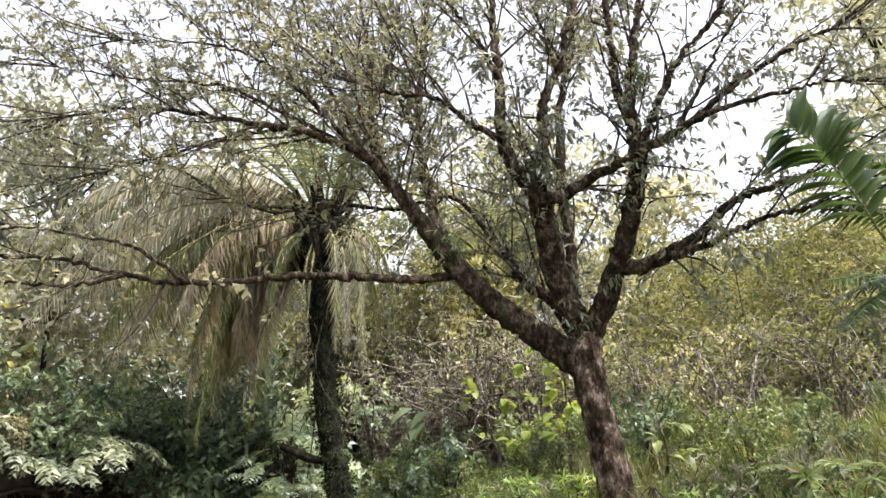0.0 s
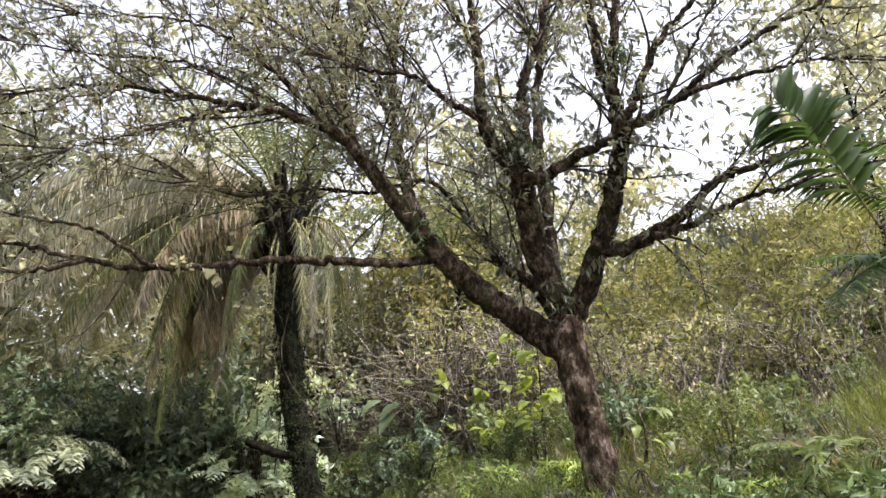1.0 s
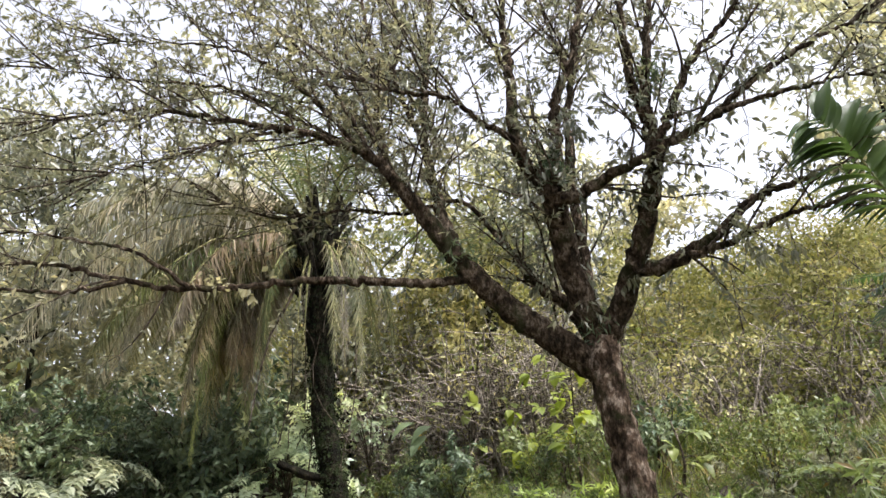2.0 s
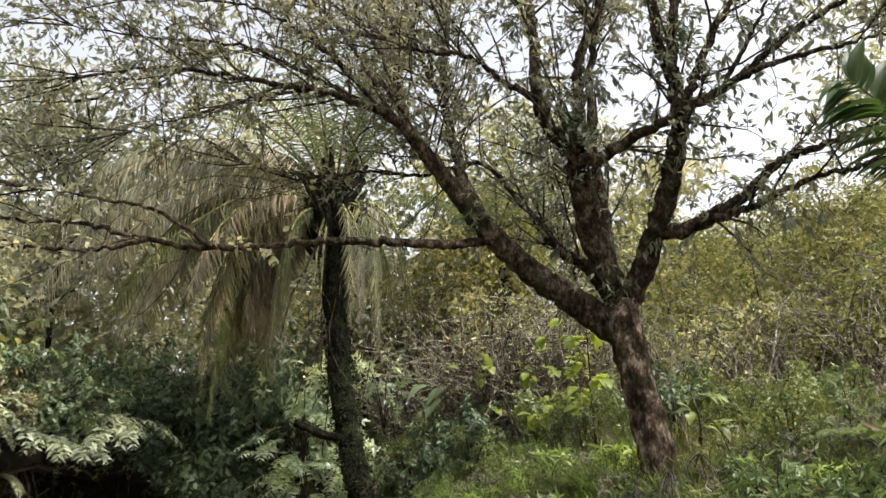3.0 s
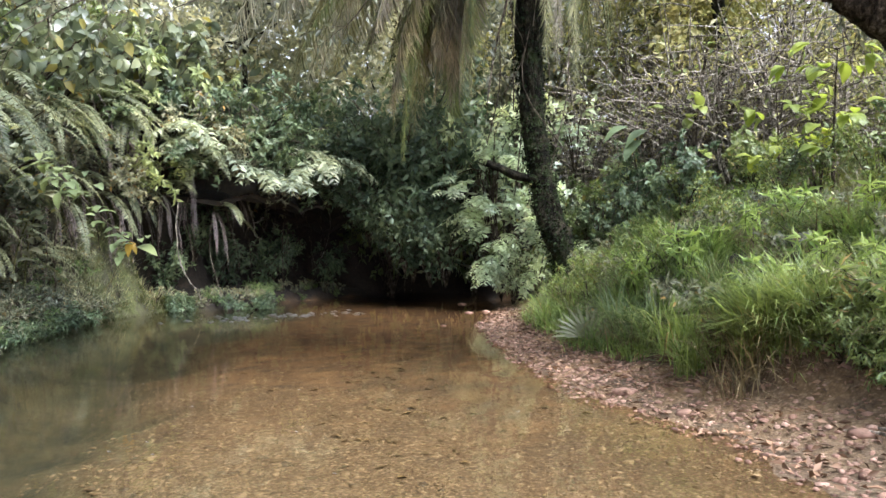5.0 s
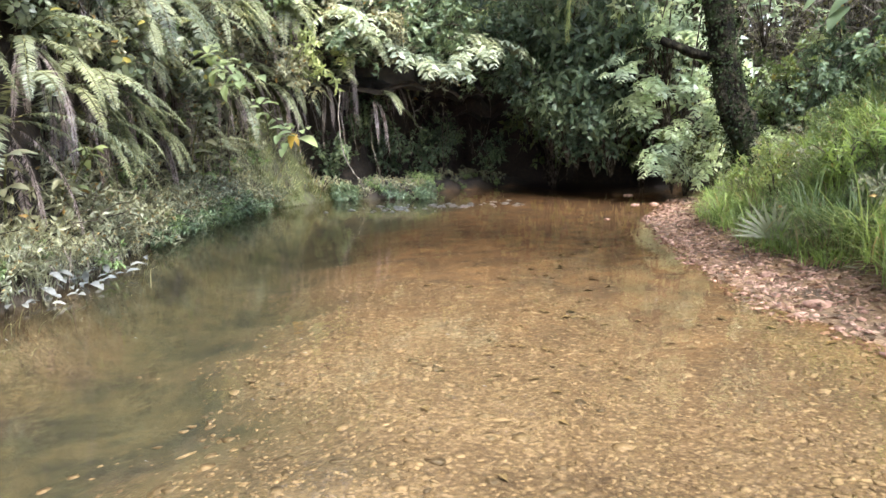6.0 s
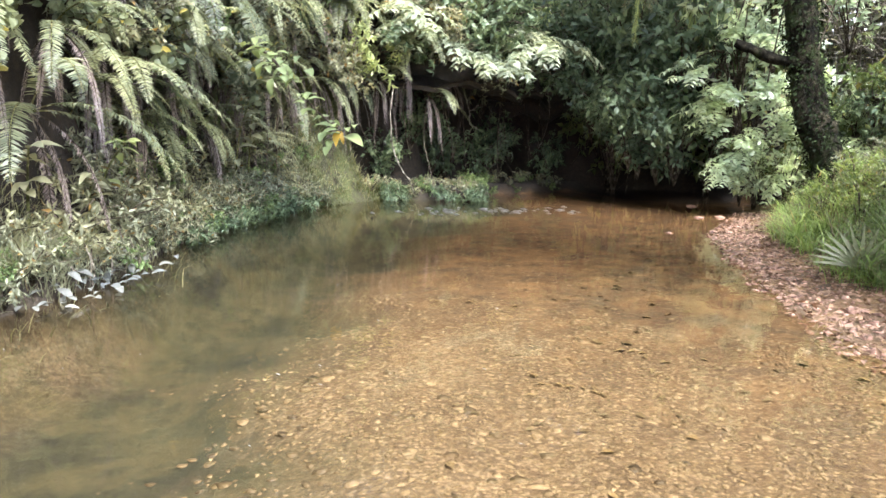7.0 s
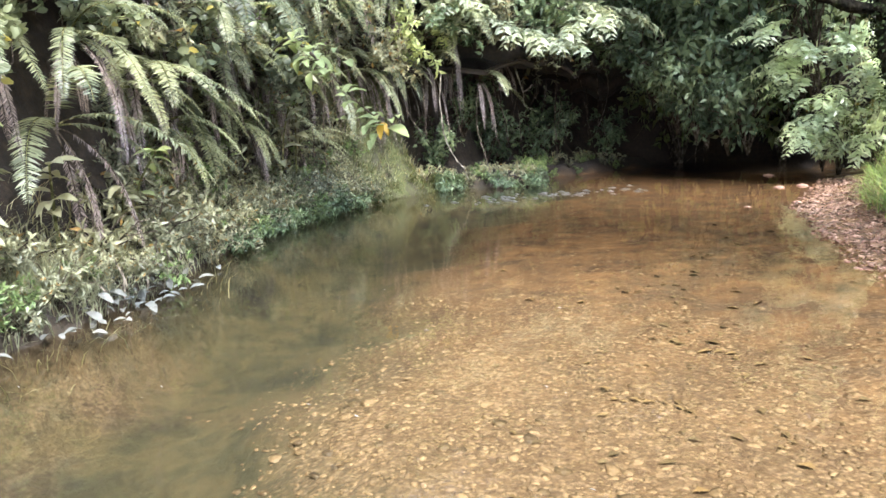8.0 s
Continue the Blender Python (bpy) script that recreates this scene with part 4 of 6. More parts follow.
dark_weed = shrub_kind("dark_weed", "dark green low weed at the foot of the bank", "weed", "dark weeds", LEAF_WEED, 700, 4,
                       h=0.45, r=0.4, stems=8, twigs=5, per=6, leaf=0.095, ratio=0.34, shape=LEAF_SMALL, hang=0.4)
bank_weed = shrub_kind("bank_weed", "pale green low plant on the earth bank", "weed", "bank weeds", LEAF_BANK, 800, 4,
                       h=0.5, r=0.45, stems=9, twigs=5, per=7, leaf=0.09, ratio=0.34, shape=LEAF_SMALL, hang=0.5)
# The sunlit look of this shrub comes from its leaf colour.
light_shrub = shrub_kind("light_shrub", "pale green shrub beside the palm trunk, sunlight painted into its leaves", "shrub", "sunlit shrubs", LEAF_LIT, 850, 3,
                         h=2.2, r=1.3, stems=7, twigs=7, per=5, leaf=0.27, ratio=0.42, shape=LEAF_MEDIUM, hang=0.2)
broad_shrub = shrub_kind("broad_shrub", "rambling shrub with large yellow-green leaves on the bank", "shrub", "broad-leaved bank shrubs", LEAF_BROAD, 870, 3,
                         h=1.9, r=1.1, stems=8, twigs=7, per=5, leaf=0.27, ratio=0.58, shape=LEAF_LARGE, hang=0.7)
leafy_weed = shrub_kind("leafy_weed", "lush green weed with long drooping leaves above the shingle", "weed", "leafy weeds", LEAF_WEED, 890, 3,
                        h=0.62, r=0.45, stems=10, twigs=6, per=7, leaf=0.115, ratio=0.3, shape=LEAF_MEDIUM, hang=0.6)
lance_weed = shrub_kind("lance_weed", "lush weed with long narrow drooping green leaves", "weed", "lance-leaved weeds", LANCE, 910, 4,
                        h=0.62, r=0.42, stems=11, twigs=6, per=6, leaf=0.125, ratio=0.22, shape=LEAF_MEDIUM, hang=0.6)
edge_weed = shrub_kind("edge_weed", "dark green weed drooping over the water", "weed", "waterside weeds", LEAF_DARK, 920, 3,
                       h=0.4, r=0.4, stems=9, twigs=5, per=6, leaf=0.13, ratio=0.3, shape=LEAF_MEDIUM, hang=0.7)
bright_weed = shrub_kind("bright_weed", "upright weed with bright light-green whorled leaves", "weed", "bright weeds", BRIGHT_WEED, 930, 2,
                         h=0.75, r=0.3, stems=4, twigs=5, per=6, leaf=0.2, ratio=0.22, shape=LEAF_MEDIUM, hang=0.15)


def tussock_kind(name, label, group, mat, seed, variants, count, h, bend):
    made = []
    for v in range(variants):
        r_ = np.random.default_rng(seed + v)
        at_ = np.stack([r_.normal(0, 0.09, count), r_.normal(0, 0.09, count), np.full(count, -0.03)], 1)
        made.append(np_mesh("tuft", *blades(at_, h * r_.uniform(0.45, 1.1, count), bend * r_.uniform(0.3, 1.4, count), r_.uniform(0.008, 0.016, count), r_), mat))

    def place(x, y, size, turn_, which):
        t_ = thing(name, (x, y, float(height(x, y))), label, "grass", group)
        t_.rotation_euler = (0, 0, turn_)
        t_.scale = (size, size, size)
        o_ = new("tuft", made[which % variants])
        o_.parent = t_
        tagged(o_, kind="stuff")
    return place


reed_tussock = tussock_kind("reed_tussock", "tall arching tussock of pale green reed grass on the bank", "reed tussocks", REED, 940, 3, 170, 1.0, 1.1)
brown_tussock = tussock_kind("withered_tussock", "withered brown grass tussock hanging over the shingle", "withered tussocks", GRASS_DRY, 950, 2, 120, 0.8, 1.6)
green_tussock = tussock_kind("grass_tussock", "lush green grass tussock on the near bank", "grass tussocks", GRASS, 960, 3, 150, 0.7, 1.0)
rng = np.random.default_rng(77)


def turn():
    return rng.uniform(0, 6.28)


# the dark hollow at the bend
for k, (x, y, z, s) in enumerate([(-4.6, 24.4, 2.7, 1.0), (-3.6, 24.0, 1.2, 1.25), (-2.7, 24.1, 1.4, 1.25), (-2.3, 24.3, 1.4, 1.1), (-3.3, 23.6, 2.4, 1.0),
                                  (-2.3, 23.5, 2.2, 1.0), (-2.7, 23.5, 0.5, 0.9), (-2.2, 23.3, 0.5, 0.8), (-3.2, 23.6, 0.6, 0.85), (-2.9, 23.6, 0.9, 0.9), (-4.3, 24.7, 2.9, 1.2), (-5.6, 24.2, 2.9, 1.0), (-6.5, 23.0, 3.0, 1.0),
                                  (-3.0, 25.2, 3.2, 1.3), (-1.6, 25.2, 2.4, 1.2), (-4.0, 23.9, 2.6, 0.8), (-3.7, 23.2, 1.0, 0.8), (-4.3, 23.2, 1.5, 0.8), (-3.2, 23.0, 0.8, 0.7), (-4.9, 23.6, 2.9, 0.8), (-6.0, 23.4, 3.0, 0.9), (-3.4, 23.7, 2.6, 0.9)]):
    dark_shrub(x, y, s, turn(), z, (radians(18), 0), k)
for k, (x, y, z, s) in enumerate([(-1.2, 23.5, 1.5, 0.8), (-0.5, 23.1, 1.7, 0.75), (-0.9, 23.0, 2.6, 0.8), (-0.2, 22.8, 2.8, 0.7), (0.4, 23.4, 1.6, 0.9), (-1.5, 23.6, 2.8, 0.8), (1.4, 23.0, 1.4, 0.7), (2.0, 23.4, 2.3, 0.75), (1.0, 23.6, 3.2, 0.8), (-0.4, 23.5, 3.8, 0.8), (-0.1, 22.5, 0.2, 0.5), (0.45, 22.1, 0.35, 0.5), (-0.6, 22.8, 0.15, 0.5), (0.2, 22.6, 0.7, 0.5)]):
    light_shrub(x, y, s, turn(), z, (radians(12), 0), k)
for k, (x, y, z, s) in enumerate([(-5.9, 20.8, 3.2, 0.8), (-5.6, 21.6, 3.3, 0.7), (-6.4, 19.2, 3.4, 0.9), (-6.8, 17.8, 3.3, 1.0)]):
    pale_shrub(x, y, s, turn(), z, (radians(20), radians(15)), k)
# shrubs hanging over the lip of the undercut bank
for k, (y, z, s) in enumerate([(16.6, 2.4, 0.6), (17.3, 2.6, 0.65), (18.0, 2.9, 0.6), (18.9, 3.0, 0.65), (19.8, 2.95, 0.65), (20.7, 2.9, 0.65), (21.6, 2.9, 0.65), (22.4, 2.9, 0.65), (23.2, 2.8, 0.7),
                               (18.4, 3.5, 0.75), (19.6, 3.5, 0.75), (20.8, 3.5, 0.75), (22.0, 3.4, 0.8)]):
    (bank_shrub if k % 3 == 0 else pale_shrub if k % 4 == 1 else dark_shrub)(float(left_edge(y)) - 0.7, y, s, turn(), z, (radians(10), radians(72)), k)
# growth in the deep shade under the lip
for k, (y, d, s) in enumerate([(18.6, 1.5, 0.5), (19.6, 2.0, 0.55), (20.4, 1.7, 0.5), (21.2, 1.5, 0.55), (21.6, 2.4, 0.6), (22.4, 1.4, 0.55), (23.5, 1.8, 0.6), (24.2, 0.6, 0.5)]):
    dark_shrub(float(left_edge(y)) - d, y, s, turn(), None, (0, radians(15)), k)
# bank on the far side of the water: the steep face, then the slope above it
k = 0
for y in np.arange(7.0, 24.5, 0.62):
    for d, out_ in ((1.05, 55), (1.35, 50), (1.75, 38), (2.4, 22), (3.5, 15), (4.9, 10), (6.6, 8)):
        x = float(left_edge(y)) - d + rng.uniform(-0.15, 0.15)
        yy = y + rng.uniform(-0.3, 0.3)
        gap = math.sin(1.7 * yy + 0.9 * d) * math.sin(0.8 * yy - 2.3 * d + 1.0)
        if d < 1.3 and rng.random() < 0.5 or d < 2 and y < 15 and rng.random() < 0.72 or d < 4 and gap > 0.3 or rng.random() < 0.1:
            continue
        lip_z = None
        if d < 2:
            if y < 13.5 and rng.random() < 0.7:
                continue
            x, lip_z = float(left_edge(yy)) - 0.55 - 0.45 * d - 0.3 * (yy < 17), 1.9 + 0.4 * d * rng.uniform(0.5, 1) + (0.2 if yy < 18 else 0.75)
        sz = rng.uniform(0.35, 0.6) if d < 1.3 else rng.uniform(0.6, 0.85) if d < 2 else rng.uniform(0.8, 1.3)
        q = rng.random()
        if d < 2:
            kind = bank_shrub if q < 0.5 else dark_shrub if q < 0.8 else pale_shrub if y > 14 else green_shrub
        else:
            kind = bank_shrub if q < 0.36 else broad_shrub if q < 0.74 else yellow_shrub if q < 0.82 and y > 11 else pale_shrub if q < 0.92 else green_shrub
        if y < 13.5 and kind in (pale_shrub, dark_shrub):
            kind = bank_shrub
        kind(x, yy, sz, turn(), lip_z, (radians(rng.uniform(0, 15)), radians(out_ * rng.uniform(0.6, 1.1))), k)
        k += 1
# broad-leaved growth between the ferns on the face
for _ in range(34):
    y, u = rng.uniform(8.4, 16.5), rng.uniform(0.0, 0.25)
    (broad_shrub if rng.random() < 0.65 else bank_shrub)(float(lip_edge(y)) - 2.6 * u + 0.05, y, rng.uniform(0.28, 0.5), turn(), float(lip_under(y, u)) + 2.0 * u ** 0.7 - rng.uniform(0, 0.7), (radians(10), radians(rng.uniform(50, 95))), k)
    k += 1
# weeds rooted in the lip and hanging over it
for _ in range(95):
    y, u = rng.uniform(7.6, 19.5), rng.uniform(0.0, 0.4)
    z = float(lip_under(y, u)) + 0.1 + 2.6 * u ** 0.7
    (bank_weed if rng.random() < 0.7 else dark_weed)(float(lip_edge(y)) - 2.6 * u + 0.03, y, rng.uniform(0.8, 1.4), turn(), z - 0.05, (radians(10), radians(rng.uniform(45, 100))), k)
    k += 1
for _ in range(36):
    y = rng.uniform(18.5, 24.2)
    (dark_weed if rng.random() < 0.7 else bank_weed)(float(left_edge(y)) - rng.uniform(0.0, 0.9), y, rng.uniform(0.3, 0.7), turn(), None, (0, radians(20)), k)
    k += 1
# rambling shrubs and young growth high on the brow
for k, (x, y, z, s) in enumerate([(-7.4, 17.0, 3.8, 1.2), (-6.9, 15.8, 3.7, 1.1), (-8.4, 18.4, 4.3, 1.25), (-6.9, 18.2, 4.0, 1.1), (-7.3, 19.3, 4.3, 1.15), (-6.3, 14.6, 3.5, 1.0), (-8.6, 16.2, 4.4, 1.2), (-6.6, 20.4, 3.6, 1.0), (-5.8, 13.4, 3.3, 0.9)]):
    broad_shrub(x, y, s, turn(), z, (radians(10), radians(rng.uniform(5, 35))), k)
# foot of that bank
for y in np.arange(7.0, 19.8, 0.27):
    for d in (0.02, 0.15, 0.5):
        if rng.random() < (0.12 if 15.5 < y < 18.2 else 0.8):
            (dark_weed if rng.random() < 0.25 else bank_weed)(float(left_edge(y)) - d - 0.07 + rng.uniform(-0.1, 0.1), y, rng.uniform(0.35, 0.7), turn(), None, (0, radians(15)), k)
            k += 1
for _ in range(130):
    y = rng.uniform(10.4, 15.8)
    d = rng.uniform(0.05, 1.15)
    q = rng.random()
    (bank_weed if q < 0.8 else dark_weed if q < 0.95 else leafy_weed)(float(left_edge(y)) - d, y, rng.uniform(0.5, 0.9), turn(), None, (0, radians(rng.uniform(20, 60))), k)
    k += 1
for _ in range(46):
    y = rng.uniform(11.5, 15.4) if rng.random() < 0.7 else rng.uniform(17.6, 19.5)
    edge_weed(float(left_edge(y)) + rng.uniform(-0.15, 0.1), y, rng.uniform(0.5, 0.85), turn(), 0.02, (0, radians(rng.uniform(20, 50))), k, "dark green weed drooping over the water's edge")
    k += 1
for y in np.arange(7.2, 14, 0.36):
    for d in (0.5, 0.75):
        if rng.random() < 0.5:
            bank_weed(float(left_edge(y)) - d + rng.uniform(-0.12, 0.12), y, rng.uniform(0.7, 1.2), turn(), None, (0, radians(rng.uniform(15, 45))), k)
            k += 1
# weeds on the near bank: lush narrow-leaved ones over the shingle, then tussocks, then shorter grass upstream
for _ in range(95):
    y = rng.uniform(7.0, 11.7)
    (lance_weed if rng.random() < 0.72 else leafy_weed)(float(right_edge(y)) + rng.uniform(1.5, 3.0), y, rng.uniform(0.55, 1.0), turn(), None, (0, radians(-12)), k)
    k += 1
for _ in range(60):
    y = rng.uniform(2.0, 8.5)
    (lance_weed if rng.random() < 0.5 else low_weed)(float(right_edge(y)) + rng.uniform(1.4, 4.4), y, rng.uniform(0.5, 0.9), turn(), None, (0, 0), k)
    k += 1
for _ in range(80):
    x, y = rng.uniform(5.2, 7.2), rng.uniform(8.5, 13.6)
    if x < float(right_edge(y)) + 1.4 or x > 6.0 and y < 11:
        continue
    q = rng.random()
    (lance_weed if q < 0.34 else low_weed if q < 0.6 else leafy_weed if q < 0.7 else dark_weed)(x, y, rng.uniform(0.35, 0.6), turn(), None, (0, 0), k)
    k += 1
for _ in range(20):
    y = rng.uniform(10.8, 12.9)
    reed_tussock(float(right_edge(y)) + rng.uniform(1.55, 2.3), y, rng.uniform(0.6, 0.95), turn(), k)
    k += 1
# growth hanging over the low earth step at the back of the shingle
step_rng = np.random.default_rng(88)
for _ in range(44):
    y = step_rng.uniform(9.2, 11.75)
    (lance_weed if step_rng.random() < 0.7 else dark_weed)(float(right_edge(y)) + step_rng.uniform(1.28, 1.6), y, step_rng.uniform(0.45, 0.72), step_rng.uniform(0, 6.28), None, (0, radians(-18)), k)
    k += 1
for _ in range(10):
    y = step_rng.uniform(11.65, 12.5)
    reed_tussock(float(right_edge(y)) + step_rng.uniform(1.35, 1.6), y, step_rng.uniform(0.6, 0.9), step_rng.uniform(0, 6.28), k)
    k += 1
for _ in range(8):
    y = rng.uniform(11.0, 13.6)
    brown_tussock(float(right_edge(y)) + rng.uniform(1.45, 1.9), y, rng.uniform(0.5, 0.8), turn(), k)
    k += 1
for _ in range(30):
    y = rng.uniform(8.6, 12.6)
    x = max(rng.uniform(5.0, 6.6), float(right_edge(y)) + 1.75)
    brown_tussock(x, y, rng.uniform(0.4, 0.75), turn(), k)
    k += 1
for _ in range(70):
    y = rng.uniform(12.0, 19.5)
    (green_tussock if rng.random() < 0.8 else reed_tussock)(float(right_edge(y)) + rng.uniform(1.1, 3.4), y, rng.uniform(0.55, 1.0), turn(), k)
    k += 1
for _ in range(70):
    y = rng.uniform(12.4, 20)
    q = rng.random()
    (low_weed if q < 0.5 else lance_weed if q < 0.8 else bright_weed)(float(right_edge(y)) + rng.uniform(1.3, 4.5), y, rng.uniform(0.5, 0.95), turn(), None, (0, 0), k)
    k += 1
for x, y, s_ in ((4.65, 12.95, 0.9), (4.95, 13.1, 0.8), (4.4, 13.5, 0.7), (5.3, 12.6, 0.7), (5.6, 11.8, 0.6), (6.6, 12.3, 0.6), (5.2, 14.6, 0.7), (4.1, 14.8, 0.6), (5.75, 13.3, 0.55), (6.9, 11.2, 0.6)):
    bright_weed(x, y, s_, turn(), None, (0, 0), k)
    k += 1
for _ in range(130):
    y = rng.uniform(11.5, 22)
    x = float(right_edge(y)) + rng.uniform(1.2, 6)
    (low_weed if rng.random() < 0.6 else bank_weed)(x, y, rng.uniform(0.5, 1.1), turn(), None, (0, 0), k)
    k += 1
for _ in range(60):
    x, y = rng.uniform(7, 15.5), rng.uniform(12, 24)
    (low_weed if rng.random() < 0.6 else bank_weed)(x, y, rng.uniform(0.5, 1.0), turn(), None, (0, 0), k)
    k += 1
for _ in range(26):
    x, y = rng.uniform(6.6, 10.5), rng.uniform(10.6, 14.5)
    (low_weed if rng.random() < 0.5 else dark_weed)(x, y, rng.uniform(0.4, 0.75), turn(), None, (0, 0), k)
    k += 1
for _ in range(22):
    x, y = rng.uniform(7.5, 15), rng.uniform(14.5, 22)
    (green_shrub if rng.random() < 0.5 else yellow_shrub)(x, y, rng.uniform(0.22, 0.5), turn(), None, (0, 0), k)
    k += 1
# dark broad undergrowth between palm and tree
for x, y, s in ((1.9, 22.2, 0.6), (2.5, 21.9, 0.6), (3.1, 22.3, 0.65), (2.8, 22.9, 0.8), (3.9, 22.8, 0.6), (4.8, 22.4, 0.55)):
    dark_shrub(x, y, s, turn(), None, (0, 0), k)
    k += 1
# darker growth behind the foot of the forked tree
for _ in range(20):
    x, y = rng.uniform(3.6, 8.2), rng.uniform(17.5, 21.5)
    (green_shrub if rng.random() < 0.7 else dark_shrub)(x, y, rng.uniform(0.3, 0.58), turn(), None, (0, 0), k)
    k += 1
# undergrowth behind the palm and the tree
for _ in range(22):
    x, y = rng.uniform(-0.5, 5), rng.uniform(22.3, 25)
    (light_shrub if rng.random() < 0.25 else green_shrub)(x, y, rng.uniform(0.45, 0.85), turn(), None, (0, 0), k)
    k += 1
for _ in range(3):
    yellow_shrub(rng.uniform(2.5, 7), rng.uniform(19.5, 23), rng.uniform(0.5, 0.8), turn(), None, (0, 0), k)
    k += 1
for _ in range(15):
    x, y = rng.uniform(-9, 0), rng.uniform(26, 33)
    yellow_shrub(x, y, rng.uniform(1.2, 2.0), turn(), None, (0, 0), k)
    k += 1


def fern(x, y, z, toward, count, length, seed, dead=0, mat=FERN):
    r_ = np.random.default_rng(seed)
    t_ = thing("fern", (x, y, z), "green fern with arching fronds on the bank" if dead == 0 else "withered brown fern among weeds below the tree" if count == 0 else "fern with green and withered brown fronds on the bank", "fern", "bank ferns")
    for q in range(count + dead):
        a = toward + r_.normal(0, 0.75)
        el = radians(r_.uniform(0, 50)) if q < count else radians(r_.uniform(-70, -15))
        way = (math.cos(a) * math.cos(el), math.sin(a) * math.cos(el), math.sin(el))
        st, lf = frond_mesh((0, 0, 0), way, length * r_.uniform(0.75, 1.15), r_.uniform(1.5, 2.3) if q < count else r_.uniform(2.6, 3.4), r_, 74, (0.095 if q < count else 0.055) * length, 0.14, 0.25 if q < count else 0.7, 0.3, 0.008, 0.12)
        f = part("frond" if q < count else "withered_frond", lf, mat if q < count else FERN_DEAD, t_)
        s_ = new("stalk", np_mesh("stalk", st[0], st[1], BARK_TWIG if q >= count else RACHIS, True))
        s_.parent = f


rng = np.random.default_rng(21)
for k in range(26):
    y = 8.6 + 11 * (k + rng.uniform(0, 1)) / 26
    x = float(left_edge(y)) - (0.75, 0.95, 0.6, 1.1)[k % 4] - 0.2 * (y < 17)
    fern(x, y, (2.25, 2.5, 2.4 if 14.8 < y < 18.8 else 1.5, 2.65)[k % 4] + rng.uniform(-0.2, 0.15), 0.35, (3, 2, 4)[k % 3], rng.uniform(1.0, 1.5), 40 + k, (4, 5, 3)[k % 3])

for k in range(9):
    y = 9.5 + 5.0 * (k + rng.uniform(0, 1)) / 9
    x = float(left_edge(y)) - (0.95, 0.8, 0.7)[k % 3]
    fern(x, y, (2.2, 1.75, 1.2)[k % 3] + rng.uniform(-0.2, 0.2), 0.5, (4, 5, 6)[k % 3], rng.uniform(0.7, 1.05), 140 + k, (4, 2, 1)[k % 3])
for k in range(6):
    y = 10.6 + 0.45 * k
    fern(float(lip_edge(y)) - 0.15, y, float(lip_under(y, 0.05)) + 0.3, 0.5, 6, 1.1, 270 + k, 2)
for k, (x, y, z) in enumerate([(-6.7, 15.6, 3.7), (-6.9, 16.6, 3.9), (-6.5, 14.6, 3.5), (-5.8, 13.5, 3.3), (-7.0, 17.6, 3.8), (-6.4, 18.6, 3.4), (-4.9, 12.5, 3.1)]):
    fern(x, y, z, -0.3, 6, 1.9, 240 + k, 3)


# pale young fronds arching out of the bank, and large ferns beside them
for k, (x, y, z, n_, ln, m_) in enumerate([(-3.85, 11.25, 1.95, 3, 0.85, FERN_LIGHT), (-4.95, 12.6, 2.55, 3, 1.2, FERN_LIGHT), (-3.3, 10.75, 1.75, 6, 1.25, FERN), (-3.6, 11.1, 1.4, 3, 0.9, FERN_LIGHT), (-2.3, 9.7, 2.0, 5, 1.0, FERN),
                                           (-6.7, 16.2, 4.3, 4, 1.5, FERN_LIGHT), (-6.2, 14.6, 3.6, 4, 1.4, FERN_LIGHT), (-5.5, 13.6, 2.4, 5, 1.2, FERN), (-6.8, 17.2, 3.6, 4, 1.3, FERN), (-5.9, 14.4, 3.0, 2, 1.2, FERN)]):
    fern(x, y, z, 0.6, n_, ln, 500 + k, 2, m_)
# withered brown fern fronds at the foot of the forked tree
for k, (x, y) in enumerate([(5.7, 12.9), (6.0, 12.6), (6.35, 12.9), (6.7, 12.5), (5.4, 11.6), (5.9, 11.2), (6.2, 11.9)]):
    fern(x, y, float(height(x, y)) + 0.45, -1.6, 0, 0.62, 540 + k, 6)

# ferns along the brow of the far bank
for k, (x, y, g, q, ln) in enumerate([(-5.27, 11.83, 6, 2, 1.5), (-6.51, 13.59, 7, 3, 1.3), (-3.99, 10.75, 6, 4, 1.3), (-8.22, 15.78, 7, 2, 1.5), (-9.75, 18.92, 6, 3, 1.3), (-8.71, 19.39, 6, 2, 1.5), (-5.75, 12.78, 7, 3, 1.3), (-8.21, 20.04, 7, 2, 1.5), (-7.14, 15.7, 6, 3, 1.3)]):
    fern(x, y, float(height(x, y)) + 0.12, 0.0, g, ln, 300 + k, q)

for k in range(4):
    y = rng.uniform(9.6, 11.0)
    x = float(right_edge(y)) + rng.uniform(1.3, 2.4)
    fern(x, y, float(height(x, y)), -2.3, 9, rng.uniform(0.35, 0.5), 700 + k)


